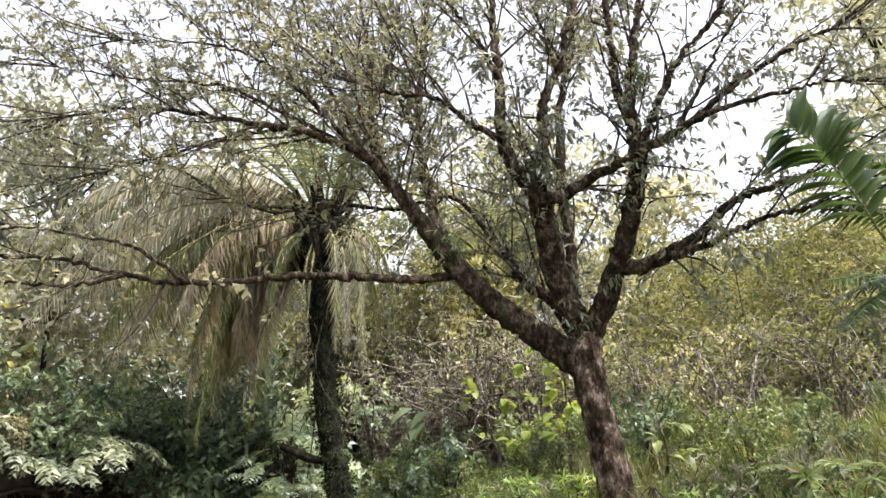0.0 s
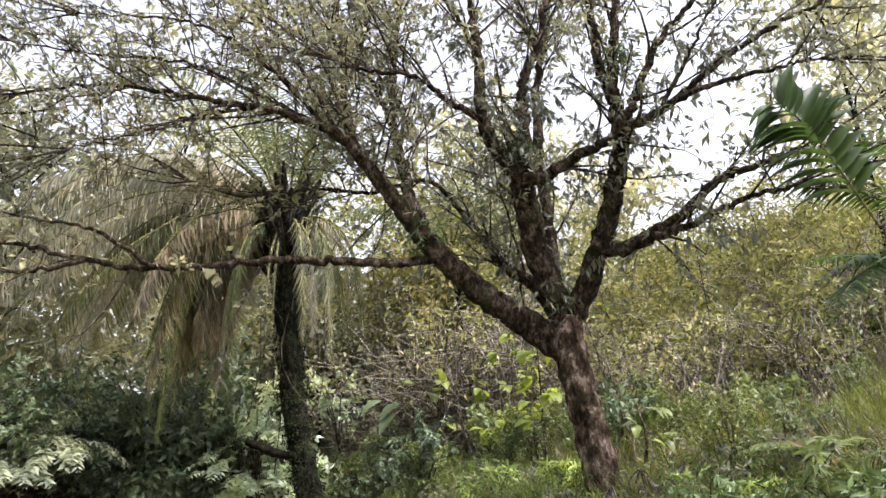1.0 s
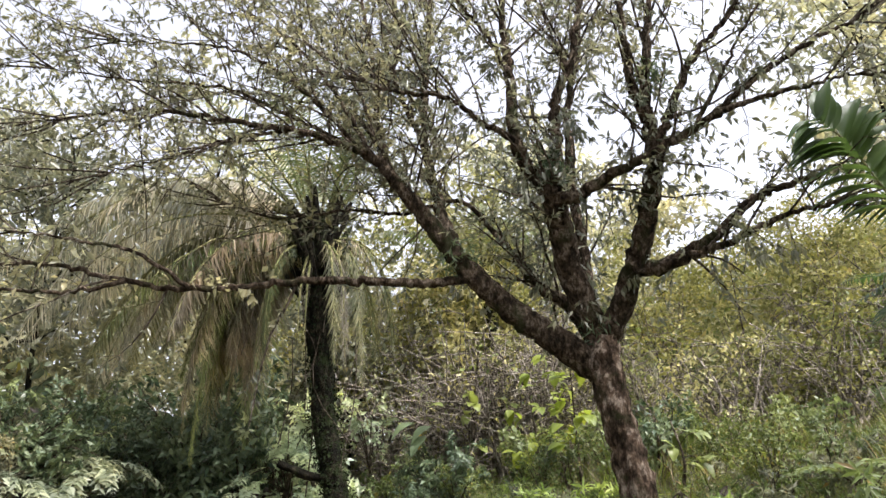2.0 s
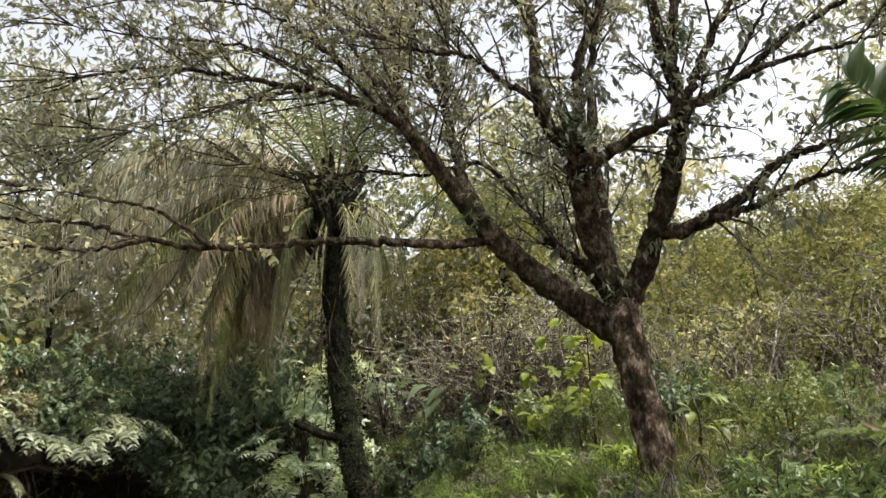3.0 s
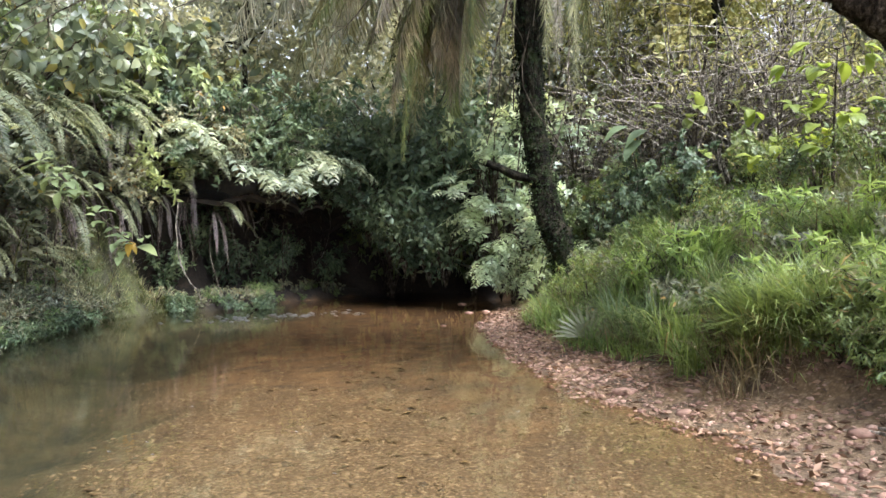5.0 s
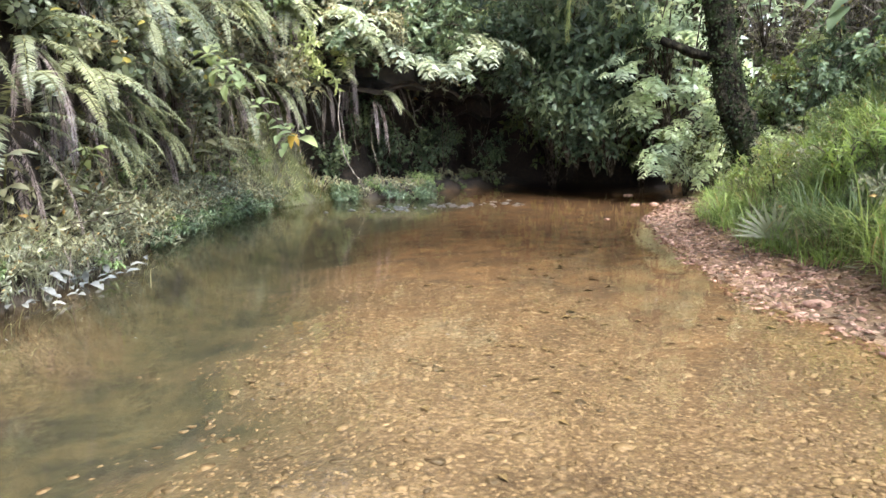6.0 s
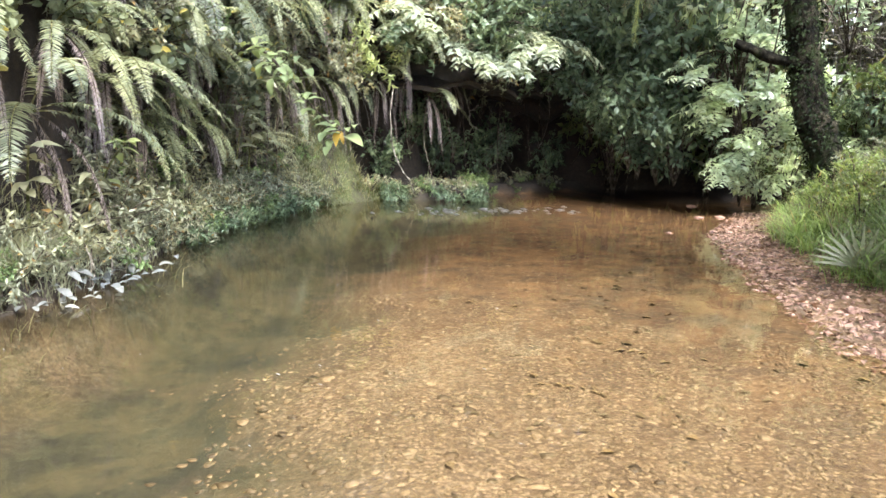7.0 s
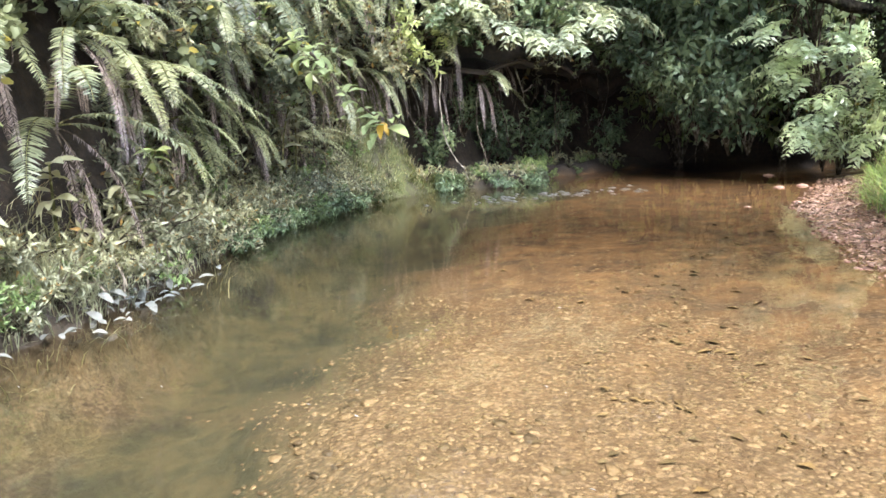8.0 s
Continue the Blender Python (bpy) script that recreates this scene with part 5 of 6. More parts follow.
# ---- grass ----
def grass_area(name, label, count, pick, hmin, hmax, bend, width, mat, seed, tuft=14):
    r_ = np.random.default_rng(seed)
    cx, cy = pick(r_, count // tuft)
    x = np.repeat(cx, tuft) + r_.normal(0, 0.09, len(cx) * tuft)
    y = np.repeat(cy, tuft) + r_.normal(0, 0.09, len(cx) * tuft)
    patch_ = 0.75 + 0.45 * np.sin(1.7 * cx + 0.9 * cy) * np.sin(2.3 * cy - 1.1 * cx + 0.5)
    hs = np.repeat(r_.uniform(hmin, hmax, len(cx)) * patch_, tuft) * r_.uniform(0.6, 1.1, len(x))
    v, f = blades(np.stack([x, y, height(x, y) - 0.03], 1), hs, r_.uniform(bend * 0.4, bend * 1.4, len(x)), r_.uniform(0.6, 1.2, len(x)) * width, r_)
    return tagged(new(name, np_mesh(name, v, f, mat)), label, "grass", kind="stuff")


def near_bank(r_, n):
    y = r_.uniform(2, 24, n)
    y = np.where((y < 12) & (r_.uniform(0, 1, n) < 0.6), y + 10, y)
    return right_edge(y) + 0.85 + 0.7 * smooth01((14 - y) / 2) + r_.uniform(0, 1, n) ** 1.3 * 4.5, y


def high_bank(r_, n):
    y = r_.uniform(8, 27, n)
    x = np.maximum(r_.uniform(5.5, 17, n), right_edge(y) + 2.5)
    return np.where((y < 15.0) & (x < 8.2), x + 3.0, x), y


def far_toe(r_, n):
    y = np.where(r_.uniform(0, 1, n) < 0.8, r_.uniform(7.6, 11.2, n), r_.uniform(13.8, 18.2, n))
    return left_edge(y) - r_.uniform(0.12, 0.8, n), y


def edge_clumps(r_, n):
    y = r_.uniform(10, 20, n)
    return right_edge(y) + 0.75 * smooth01((14 - y) / 2) + r_.uniform(0.85, 2.2, n), y


grass_area("grass", "dense green grass on the near bank", 34000, near_bank, 0.22, 0.62, 0.9, 0.014, GRASS, 1, 22)
grass_area("tall_grass", "tall rank grass behind the forked tree", 18000, high_bank, 0.35, 1.25, 0.8, 0.013, GRASS_HIGH, 2, 11)
grass_area("bright_grass", "bright green grass tufts on the high bank", 11000, high_bank, 0.3, 0.9, 0.9, 0.013, GRASS_BRIGHT, 22, 9)
grass_area("dry_grass", "straw-coloured dry grass among the green", 11000, near_bank, 0.35, 0.8, 1.0, 0.012, GRASS_DRY, 3, 24)
grass_area("toe_grass", "pale grass at the foot of the far bank", 11000, far_toe, 0.16, 0.44, 0.9, 0.01, TOE_GRASS, 4)
grass_area("reed_grass", "yellowing reeds and dry stalks on the high bank", 3500, high_bank, 0.6, 1.3, 0.5, 0.012, GRASS_DRY, 9, 12)
grass_area("brown_hanging_grass", "withered brown grass hanging over the shingle", 1900, edge_clumps, 0.3, 0.55, 1.4, 0.01, GRASS_DRY, 16, 60)


def dry_clump(r_, n):
    return r_.normal(float(right_edge(12.15)) + 1.5, 0.14, n), r_.normal(12.15, 0.16, n)


grass_area("withered_clump", "withered brown grass clump leaning over the shingle", 420, dry_clump, 0.45, 0.8, 1.2, 0.011, GRASS_DRY, 17, 26)
grass_area("hanging_grass", "long grass hanging over the shingle", 10000, edge_clumps, 0.3, 0.55, 1.3, 0.01, GRASS, 6, 50)


def moss_slope(r_, n):
    y = r_.uniform(15.6, 18.4, n)
    return left_edge(y) - r_.uniform(0.0, 1.0, n) ** 1.2 * 1.3, y


grass_area("moss_slope", "short mossy green growth on the low earth slope by the pool", 26000, moss_slope, 0.06, 0.17, 1.0, 0.012, MOSS_LEAF, 44, 13)


def bank_top(r_, n):
    return r_.uniform(5.9, 10.5, n), r_.uniform(8.2, 15.5, n)


grass_area("bank_top_grass", "bright ragged grass round the foot of the forked tree", 14000, bank_top, 0.18, 0.75, 0.9, 0.012, GRASS_BRIGHT, 12, 9)
grass_area("brown_grass", "withered brown grass among the green round the tree", 5000, bank_top, 0.25, 0.8, 1.1, 0.01, GRASS_DRY, 13, 9)


# ---- hillside and woods ----
def clumps(centres, radii, per, size, ratio, rng_, shape=LEAF_SMALL, squash=0.8):
    n = len(centres) * per
    c = np.repeat(centres, per, 0)
    r_ = np.repeat(radii, per) * rng_.uniform(0.55, 1.0, n) ** 0.6
    d = rand_dirs(rng_, n, 0.35)
    at_ = c + d * r_[:, None] * np.array([1, 1, squash]) + rng_.normal(0, 0.06, (n, 3))
    return leaves(at_, d * 0.5 + rand_dirs(rng_, n, -0.3), d + rand_dirs(rng_, n, 0.6), size * rng_.uniform(0.6, 1.2, n), ratio, shape)


rng = np.random.default_rng(31)
n = 620
hx, hy = rng.uniform(5, 34, n), rng.uniform(23, 50, n)
keep = hx > 4 + (hy - 23) * 0.1
hx, hy = hx[keep], hy[keep]
cr = rng.uniform(0.45, 1.0, len(hx)) ** 2 * 2.0
cc = np.stack([hx, hy, height(hx, hy) + cr * rng.uniform(0.1, 1.7, len(hx))], 1)
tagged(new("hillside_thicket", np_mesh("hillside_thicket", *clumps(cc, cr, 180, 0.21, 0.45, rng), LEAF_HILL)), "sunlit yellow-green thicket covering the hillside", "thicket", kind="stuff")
n = 90
tx_ = rng.uniform(8.5, 24, n)
ty_ = 28 + rng.uniform(-2.0, 4.0, n)
tr_ = rng.uniform(0.6, 1.3, n)
tz_ = 4.5 + 0.18 * (tx_ - 8) + (ty_ - 26) * 0.25 + rng.uniform(0.0, 4.6, n)
tagged(new("tall_thicket", np_mesh("tall_thicket", *clumps(np.stack([tx_, ty_, tz_], 1), tr_, 190, 0.2, 0.42, rng), LEAF_HILL)), "taller yellow-green thicket along the top of the hillside", "thicket", kind="stuff")
n = 110
gx_, gy_ = rng.uniform(6, 30, n), rng.uniform(21, 45, n)
cr = rng.uniform(0.4, 1.2, n)
cc = np.stack([gx_, gy_, height(gx_, gy_) + cr * rng.uniform(0.5, 1.6, n)], 1)
tagged(new("hillside_scrub", np_mesh("hillside_scrub", *clumps(cc, cr, 220, 0.17, 0.45, rng), LEAF_MID)), "darker green scrub scattered over the hillside", "scrub", kind="stuff")
ux, uy = rng.uniform(-3, 5, 42), rng.uniform(24.8, 28.5, 42)
cc = np.stack([ux, uy, height(ux, uy) + rng.uniform(5.0, 10.5, 42)], 1)
cc = np.concatenate([cc, np.stack([rng.uniform(0.8, 5.2, 30), rng.uniform(25, 28, 30), rng.uniform(6.5, 10.0, 30)], 1)])
tagged(new("woods_edge", np_mesh("woods_edge", *clumps(cc, rng.uniform(0.6, 1.25, 72), 170, 0.19, 0.45, rng), LEAF_HILL)), "light green foliage at the edge of the woods behind the palm", "woods", kind="stuff")
# Clusters that paint the bright highlights onto the hillside.
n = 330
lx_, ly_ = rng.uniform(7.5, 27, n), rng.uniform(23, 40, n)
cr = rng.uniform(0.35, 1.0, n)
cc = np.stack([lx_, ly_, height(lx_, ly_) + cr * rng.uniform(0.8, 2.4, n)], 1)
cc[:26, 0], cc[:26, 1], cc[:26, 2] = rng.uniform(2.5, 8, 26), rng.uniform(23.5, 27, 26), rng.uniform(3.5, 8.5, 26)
tagged(new("pale_scrub", np_mesh("pale_scrub", *clumps(cc, cr, 75, 0.25, 0.4, rng), HILL_LIGHT)), "hillside leaf clusters with highlights painted as creamy yellow-green", "scrub", kind="stuff")
stalks = []
for q in range(380):
    x, y = rng.uniform(6, 24), rng.uniform(19, 38)
    o = np.array([x, y, float(height(x, y))])
    e = o + np.array([rng.normal(0, 0.5), rng.normal(0, 0.5), rng.uniform(0.9, 2.6)])
    stalks.append(tube(spline([o, (o + e) / 2 + rng.normal(0, 0.12, 3), e], 4), np.linspace(0.016, 0.006, 4), 3))
tagged(new("bare_stalks", np_mesh("bare_stalks", *join(stalks), BARK_DRY)), "bare pale stalks standing in the hillside scrub", "stalks", kind="stuff")
n = 390
wx_, wy_ = rng.uniform(-22, 3, n), rng.uniform(25.5, 40, n)
wx_[280:], wy_[280:] = rng.uniform(-19, -9.5, 110), rng.uniform(13, 27, 110)
wx_[340:], wy_[340:] = rng.uniform(-11, -5.3, 50), rng.uniform(25, 28.5, 50)
cr = rng.uniform(0.9, 1.9, n)
cc = np.stack([wx_, wy_, height(wx_, wy_) + rng.uniform(0.5, 9.0, n) * np.where(wx_ < -8, 0.62, 1)], 1)
cc[340:, 2] = rng.uniform(4.5, 10.5, 50)
tagged(new("far_woods", np_mesh("far_woods", *clumps(cc, cr, 135, 0.27, 0.45, rng), LEAF_FAR)), "green woods behind the palm, backlight painted into the leaves", "woods", kind="stuff")


def far_tree(x, y, h, r, mat, seed, leafsize=0.3, label="tall leafy tree standing behind the stream"):
    r_ = np.random.default_rng(seed)
    z = float(height(x, y))
    t_ = thing("background_tree", (x, y, z), label, "tree", "background trees")
    tk = spline([(0, 0, -0.2), (r_.normal(0, 0.2), r_.normal(0, 0.2), h * 0.4), (r_.normal(0, 0.4), r_.normal(0, 0.4), h * 0.85)], 12)
    part("trunk", tube(tk, np.linspace(0.006 * h + 0.02, 0.02, 12), 7, 0.06, r_), BARK_PALM, t_, "", True)
    ends, wood = [], []
    for _ in range(26):
        j = r_.integers(4, 12)
        d = unit(rand_dirs(r_, 1)[0] * np.array([1, 1, 0.5]) + np.array([0, 0, 0.35]))
        e = tk[j] + d * r * r_.uniform(0.5, 1.05)
        mid = (tk[j] + e) / 2 + r_.normal(0, 0.15, 3)
        wood.append(tube(spline([tk[j], mid, e], 7), np.linspace(0.04, 0.012, 7), 4))
        ends += [e, mid + r_.normal(0, 0.3, 3)]
    for tb in wood:
        part("limb", tb, BARK_PALM, t_, "", True)
    ends = np.array(ends)
    part("crown", clumps(ends, r_.uniform(0.5, 1.0, len(ends)) * r * 0.36, 62, leafsize * 1.2, 0.4, r_, LEAF_SMALL, 0.7), mat, t_, "open uneven crown")


# The four with y of 4 or less are added unseen, behind the camera.
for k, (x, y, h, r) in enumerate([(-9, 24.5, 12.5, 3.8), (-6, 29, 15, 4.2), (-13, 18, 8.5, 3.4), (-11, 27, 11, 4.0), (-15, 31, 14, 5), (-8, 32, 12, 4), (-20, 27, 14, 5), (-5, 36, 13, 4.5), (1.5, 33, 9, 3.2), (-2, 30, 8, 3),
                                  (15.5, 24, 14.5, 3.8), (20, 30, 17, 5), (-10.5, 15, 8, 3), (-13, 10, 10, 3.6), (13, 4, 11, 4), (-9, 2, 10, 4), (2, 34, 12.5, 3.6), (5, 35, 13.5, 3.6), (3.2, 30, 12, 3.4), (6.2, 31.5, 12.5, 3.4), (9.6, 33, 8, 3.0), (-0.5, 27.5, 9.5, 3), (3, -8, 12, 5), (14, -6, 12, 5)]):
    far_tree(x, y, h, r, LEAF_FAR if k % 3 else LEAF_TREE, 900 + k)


def dry_bush(x, y, h, r, seed):
    r_ = np.random.default_rng(seed)
    t_ = thing("dry_bush", (x, y, float(height(x, y))), "bare grey-brown thicket of dry branches with few leaves", "bush", "dry thicket")
    wood, ends = [], []
    for _ in range(16):
        a = r_.uniform(0, 6.28)
        e = np.array([math.cos(a) * r * r_.uniform(0.1, 1), math.sin(a) * r * r_.uniform(0.1, 1), h * r_.uniform(0.5, 1)])
        st = spline([(r_.normal(0, 0.3), r_.normal(0, 0.3), -0.1), e * np.array([0.3, 0.3, 0.5]) + r_.normal(0, 0.15, 3), e], 9)
        part("branch", tube(st, np.linspace(0.042, 0.01, 9), 5), BARK_DRY, t_, "", True)
        for _ in range(5 if x > 7 else 7):
            j = r_.integers(2, 9)
            d = unit(rand_dirs(r_, 1)[0] * np.array([1, 1, 0.45]) + np.array([0, 0, 0.1]))
            q = st[j] + d * (r_.uniform(0.5, 1.6) if x > 7 else r_.uniform(0.8, 2.3)) * np.linspace(0, 1, 4)[:, None] + r_.normal(0, 0.04, (4, 3))
            q[0] = st[j]
            wood.append(tube(q, np.linspace(0.021, 0.008, 4), 3))
            ends.append(q[1:])
    tagged(part("twig", join(wood), BARK_DRY, t_, "", True), kind="stuff")
    e = np.repeat(np.concatenate(ends), 4 if x > 7 else 1 + seed % 2, 0)
    e = e + r_.normal(0, 0.09, e.shape)
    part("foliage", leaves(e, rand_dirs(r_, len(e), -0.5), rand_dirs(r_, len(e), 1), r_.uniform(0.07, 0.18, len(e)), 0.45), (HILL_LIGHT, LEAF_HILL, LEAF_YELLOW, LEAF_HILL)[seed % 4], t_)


for k, (x, y, h, r) in enumerate([(2.2, 24.5, 4.5, 1.6), (3.4, 26, 5.5, 1.8), (4.6, 24.6, 4.5, 1.6), (5.6, 26.5, 5, 1.8), (3.0, 28, 7, 2), (6.8, 25, 4, 1.6), (4.9, 22.6, 3.2, 1.2),
                                  (5.0, 29, 7, 2), (1.6, 27, 6.5, 1.8), (2.6, 26, 6.5, 1.8), (4.0, 27.5, 7.5, 2), (6.4, 28, 7, 2), (1.2, 25, 5, 1.5), (3.0, 23.5, 3.6, 1.3), (7.6, 27, 5.5, 1.8), (5.6, 24, 4.2, 1.5), (2.2, 29.5, 8, 2), (4.2, 30.5, 8.5, 2.2), (8.8, 26.5, 4, 1.6), (12.5, 24.5, 3.2, 1.5), (10, 29, 4, 1.7), (14.5, 27, 3.5, 1.6), (8.2, 24, 3.4, 1.5), (10.5, 22.5, 3.0, 1.5), (4.3, 22.2, 4.2, 1.2), (5.3, 21.9, 4.4, 1.3), (3.5, 23.0, 5.0, 1.4), (6.3, 22.6, 4.4, 1.4), (9.3, 21.5, 2.6, 1.5), (11.8, 21.8, 2.6, 1.6), (13.5, 22.8, 3.0, 1.6), (7.6, 21.8, 2.8, 1.3), (15, 24, 3.4, 1.7)]):
    dry_bush(x, y, h, r, 60 + k)

# ---- stones ----
import_rng = np.random.default_rng(8)
bm = bmesh.new()
bmesh.ops.create_icosphere(bm, subdivisions=1, radius=1.0)
ICO_V = np.array([v.co[:] for v in bm.verts])
ICO_F = np.array([[v.index for v in f.verts] for f in bm.faces])
bm.free()
DOME_F = ICO_F[ICO_V[ICO_F].mean(1)[:, 2] > -0.45]     # the underside lies in the gravel


def stones(x, y, size, flat, rng_, sink=0.4):
    n = len(x)
    s = np.asarray(size)[:, None] * np.stack([rng_.uniform(0.7, 1.3, n), rng_.uniform(0.6, 1.0, n), rng_.uniform(0.3, 0.6, n) * flat], 1)
    a = rng_.uniform(0, 2 * math.pi, n)
    v = ICO_V[None] * rng_.uniform(0.78, 1.15, (n, len(ICO_V), 1)) * s[:, None]
    tilt = rng_.normal(0, 0.12, (n, 2))
    v[:, :, 2] += v[:, :, 0] * tilt[:, 0:1] + v[:, :, 1] * tilt[:, 1:2]
    ca, sa = np.cos(a)[:, None], np.sin(a)[:, None]
    vx, vy = v[:, :, 0] * ca - v[:, :, 1] * sa, v[:, :, 0] * sa + v[:, :, 1] * ca
    v = np.stack([vx + x[:, None], vy + y[:, None], v[:, :, 2] + (height(x, y) + s[:, 2] * (1 - sink) * 0.6)[:, None]], -1)
    f = DOME_F[None] + (np.arange(n) * len(ICO_V))[:, None, None]
    return v.reshape(-1, 3), f.reshape(-1, 3)


n = 32000
y = np.where(np.arange(n) < 23000, 7.2 + 5 * import_rng.uniform(0, 1, n), 9 + 10 * import_rng.uniform(0, 1, n))
u = import_rng.uniform(0, 1, n)
x = left_edge(y) + 0.3 + u * (right_edge(y) - left_edge(y) - 0.3)
ok = (x > pool_edge(y) + import_rng.normal(-0.1, 0.55, n)) & (x < 5)
x, y = x[ok], y[ok]
n = len(x)
size = np.exp(import_rng.normal(-4.55, 0.45, n)).clip(0.006, 0.036) * (1 + (y - 6) * 0.05)
tagged(new("bed_pebbles", np_mesh("bed_pebbles", *stones(x, y, size, 0.45, import_rng, 1.2), PEBBLE, True)), "ochre pebbles lying on the stream bed", "pebbles", kind="stuff")
n = 8500
y = 7 + 15.5 * import_rng.uniform(0, 1, n)
x = right_edge(y) - 0.15 + import_rng.uniform(0, 1.5, n) * (1 + 0.35 * smooth01((13 - y) / 2))
size = np.exp(import_rng.normal(-4.15, 0.5, n)).clip(0.01, 0.05)
tagged(new("shingle", np_mesh("shingle", *stones(x, y, size, 0.9, import_rng), SHINGLE)), "pinkish-brown flat shingle and gravel at the water's edge", "shingle", kind="stuff")
n = 4800
y = import_rng.uniform(9.0, 22, n)
x = right_edge(y) + import_rng.uniform(-0.1, 1.4, n) * (1 + 0.3 * smooth01((13 - y) / 2))
at_ = np.stack([x, y, height(x, y) + 0.03], 1)
tagged(new("leaf_litter", np_mesh("leaf_litter", *leaves(at_, rand_dirs(import_rng, n) * np.array([1, 1, 0.25]), rand_dirs(import_rng, n, 2), import_rng.uniform(0.03, 0.09, n), 0.4), LITTER)),
       "fallen brown leaves strewn over the shingle", "leaf litter", kind="stuff")


# ---- single plants and small things ----
rng = np.random.default_rng(64)


def big_leaf(parent, at_, way, size, mat, label="", ratio=0.5, name="leaf"):
    v, f = leaves(np.array([at_]), np.array([way]), np.array([[0.1, -0.4, 1.0]]), size, ratio, BROAD)
    return part(name, (v, f), mat, parent, label, True)


def broad_outline(rows=7):
    """A broad oval leaf with a raised edge, a midrib and a drooping tip."""
    v, f = [], []
    for i in range(rows):
        u = i / (rows - 1)
        w_ = 0.5 * math.sin(math.pi * min(1, u ** 0.8 * 0.97 + 0.02)) ** 0.8
        z = 0.06 * math.sin(math.pi * u) - 0.22 * u * u
        for s in (-1, -0.5, 0, 0.5, 1):
            v.append((u, s * w_, z + 0.07 * abs(s) * w_ * 2 + 0.012 * math.sin(9 * u + 4 * s)))
    for i in range(rows - 1):
        for j in range(4):
            a = i * 5 + j
            f += [(a, a + 1, a + 6), (a, a + 6, a + 5)]
    return np.array(v), np.array(f)


BROAD = broad_outline()


def twig_part(parent, pts, r0, r1, mat=BARK_TWIG, name="stem", label=""):
    path = spline(pts, 5 * len(pts))
    return part(name, tube(path, np.linspace(r0, r1, len(path)), 7, 0.05, rng), mat, parent, label, True)


# large compound leaf and young palm reaching in from the near bank
plant = thing("compound_leaved_sapling", (9.1, 11.8, float(height(9.1, 11.8))), "sapling with a large dark green compound leaf", "sapling")
o = np.array(plant.location)
twig_part(plant, [(0, 0, -0.1), (-0.05, 0, 1.2), (-0.3, 0, 2.1), (8.66 - o[0], 0, 3.66 - o[2])], 0.03, 0.018)
rach = spline(np.array([(8.66, 11.8, 3.66), (8.4, 11.78, 4.35), (8.22, 11.75, 4.75), (7.96, 11.7, 5.02)]) - o, 20)
part("leaf_stalk", tube(rach, np.linspace(0.014, 0.005, 20), 6), RACHIS, plant, "", True)
for q in range(14):
    s = 0.16 + 0.82 * q / 13
    k0 = int(s * 19)
    tan = unit(rach[min(k0 + 1, 19)] - rach[k0 - 1])
    for sgn in (-1, 1):
        sd = np.cross(tan, (0, -1, 0.2)) * sgn
        big_leaf(plant, rach[k0], sd * 0.9 + tan * 0.55 + np.array([0, rng.normal(0, 0.15), -0.15]), 0.66 * (0.55 + 0.5 * math.sin(math.pi * min(1, s * 0.85 + 0.1))), SAPLING_DARK, "", 0.3, "leaflet")
young = thing("young_palm", (9.9, 12.6, float(height(9.9, 12.6))), "young palm with dark green feathery fronds", "palm")
o = np.array(young.location)
for a, el, ln, z0 in ((178, 30, 1.5, 4.0), (190, 8, 1.7, 4.55 - o[2]), (170, 45, 1.6, 3.2), (200, 20, 1.5, 2.8), (120, 50, 1.8, 2.4), (20, 50, 1.8, 2.4)):
    way = (math.cos(radians(a)) * math.cos(radians(el)), math.sin(radians(a)) * math.cos(radians(el)), math.sin(radians(el)))
    st, lf = frond_mesh((0, 0, z0 - 1.0), way, ln + 0.3, 1.0, rng, 50, 0.44, 0.1, 0.3, 0.6, 0.014, 0.2)
    fr_ = part("frond", lf, SAPLING_DARK, young)
    new("stalk", np_mesh("stalk", st[0], st[1], RACHIS, True)).parent = fr_
twig_part(young, [(0, 0, -0.1), (0.03, 0, 1.4), (0, 0, 3.1)], 0.07, 0.04, BARK_PALM, "trunk")

# yellowish fern-like leaf low on the bank
yel = thing("yellow_leaved_weed", (7.7, 12.0, float(height(7.7, 12.0))), "weed with bright yellowish compound leaves", "weed")
for a in (170, 200, 150, 250, 20):
    st, lf = frond_mesh((0, 0, 0.2), (0.5 * math.cos(radians(a)), 0.5 * math.sin(radians(a)), 0.6), 0.75, 1.6, rng, 9, 0.17, 0.4, 0.1, 0.4, 0.006, 0.3, LEAF_LARGE)
    fr_ = part("compound_leaf", lf, LEAF_YELLOW, yel)
    new("stalk", np_mesh("stalk", st[0], st[1], RACHIS, True)).parent = fr_

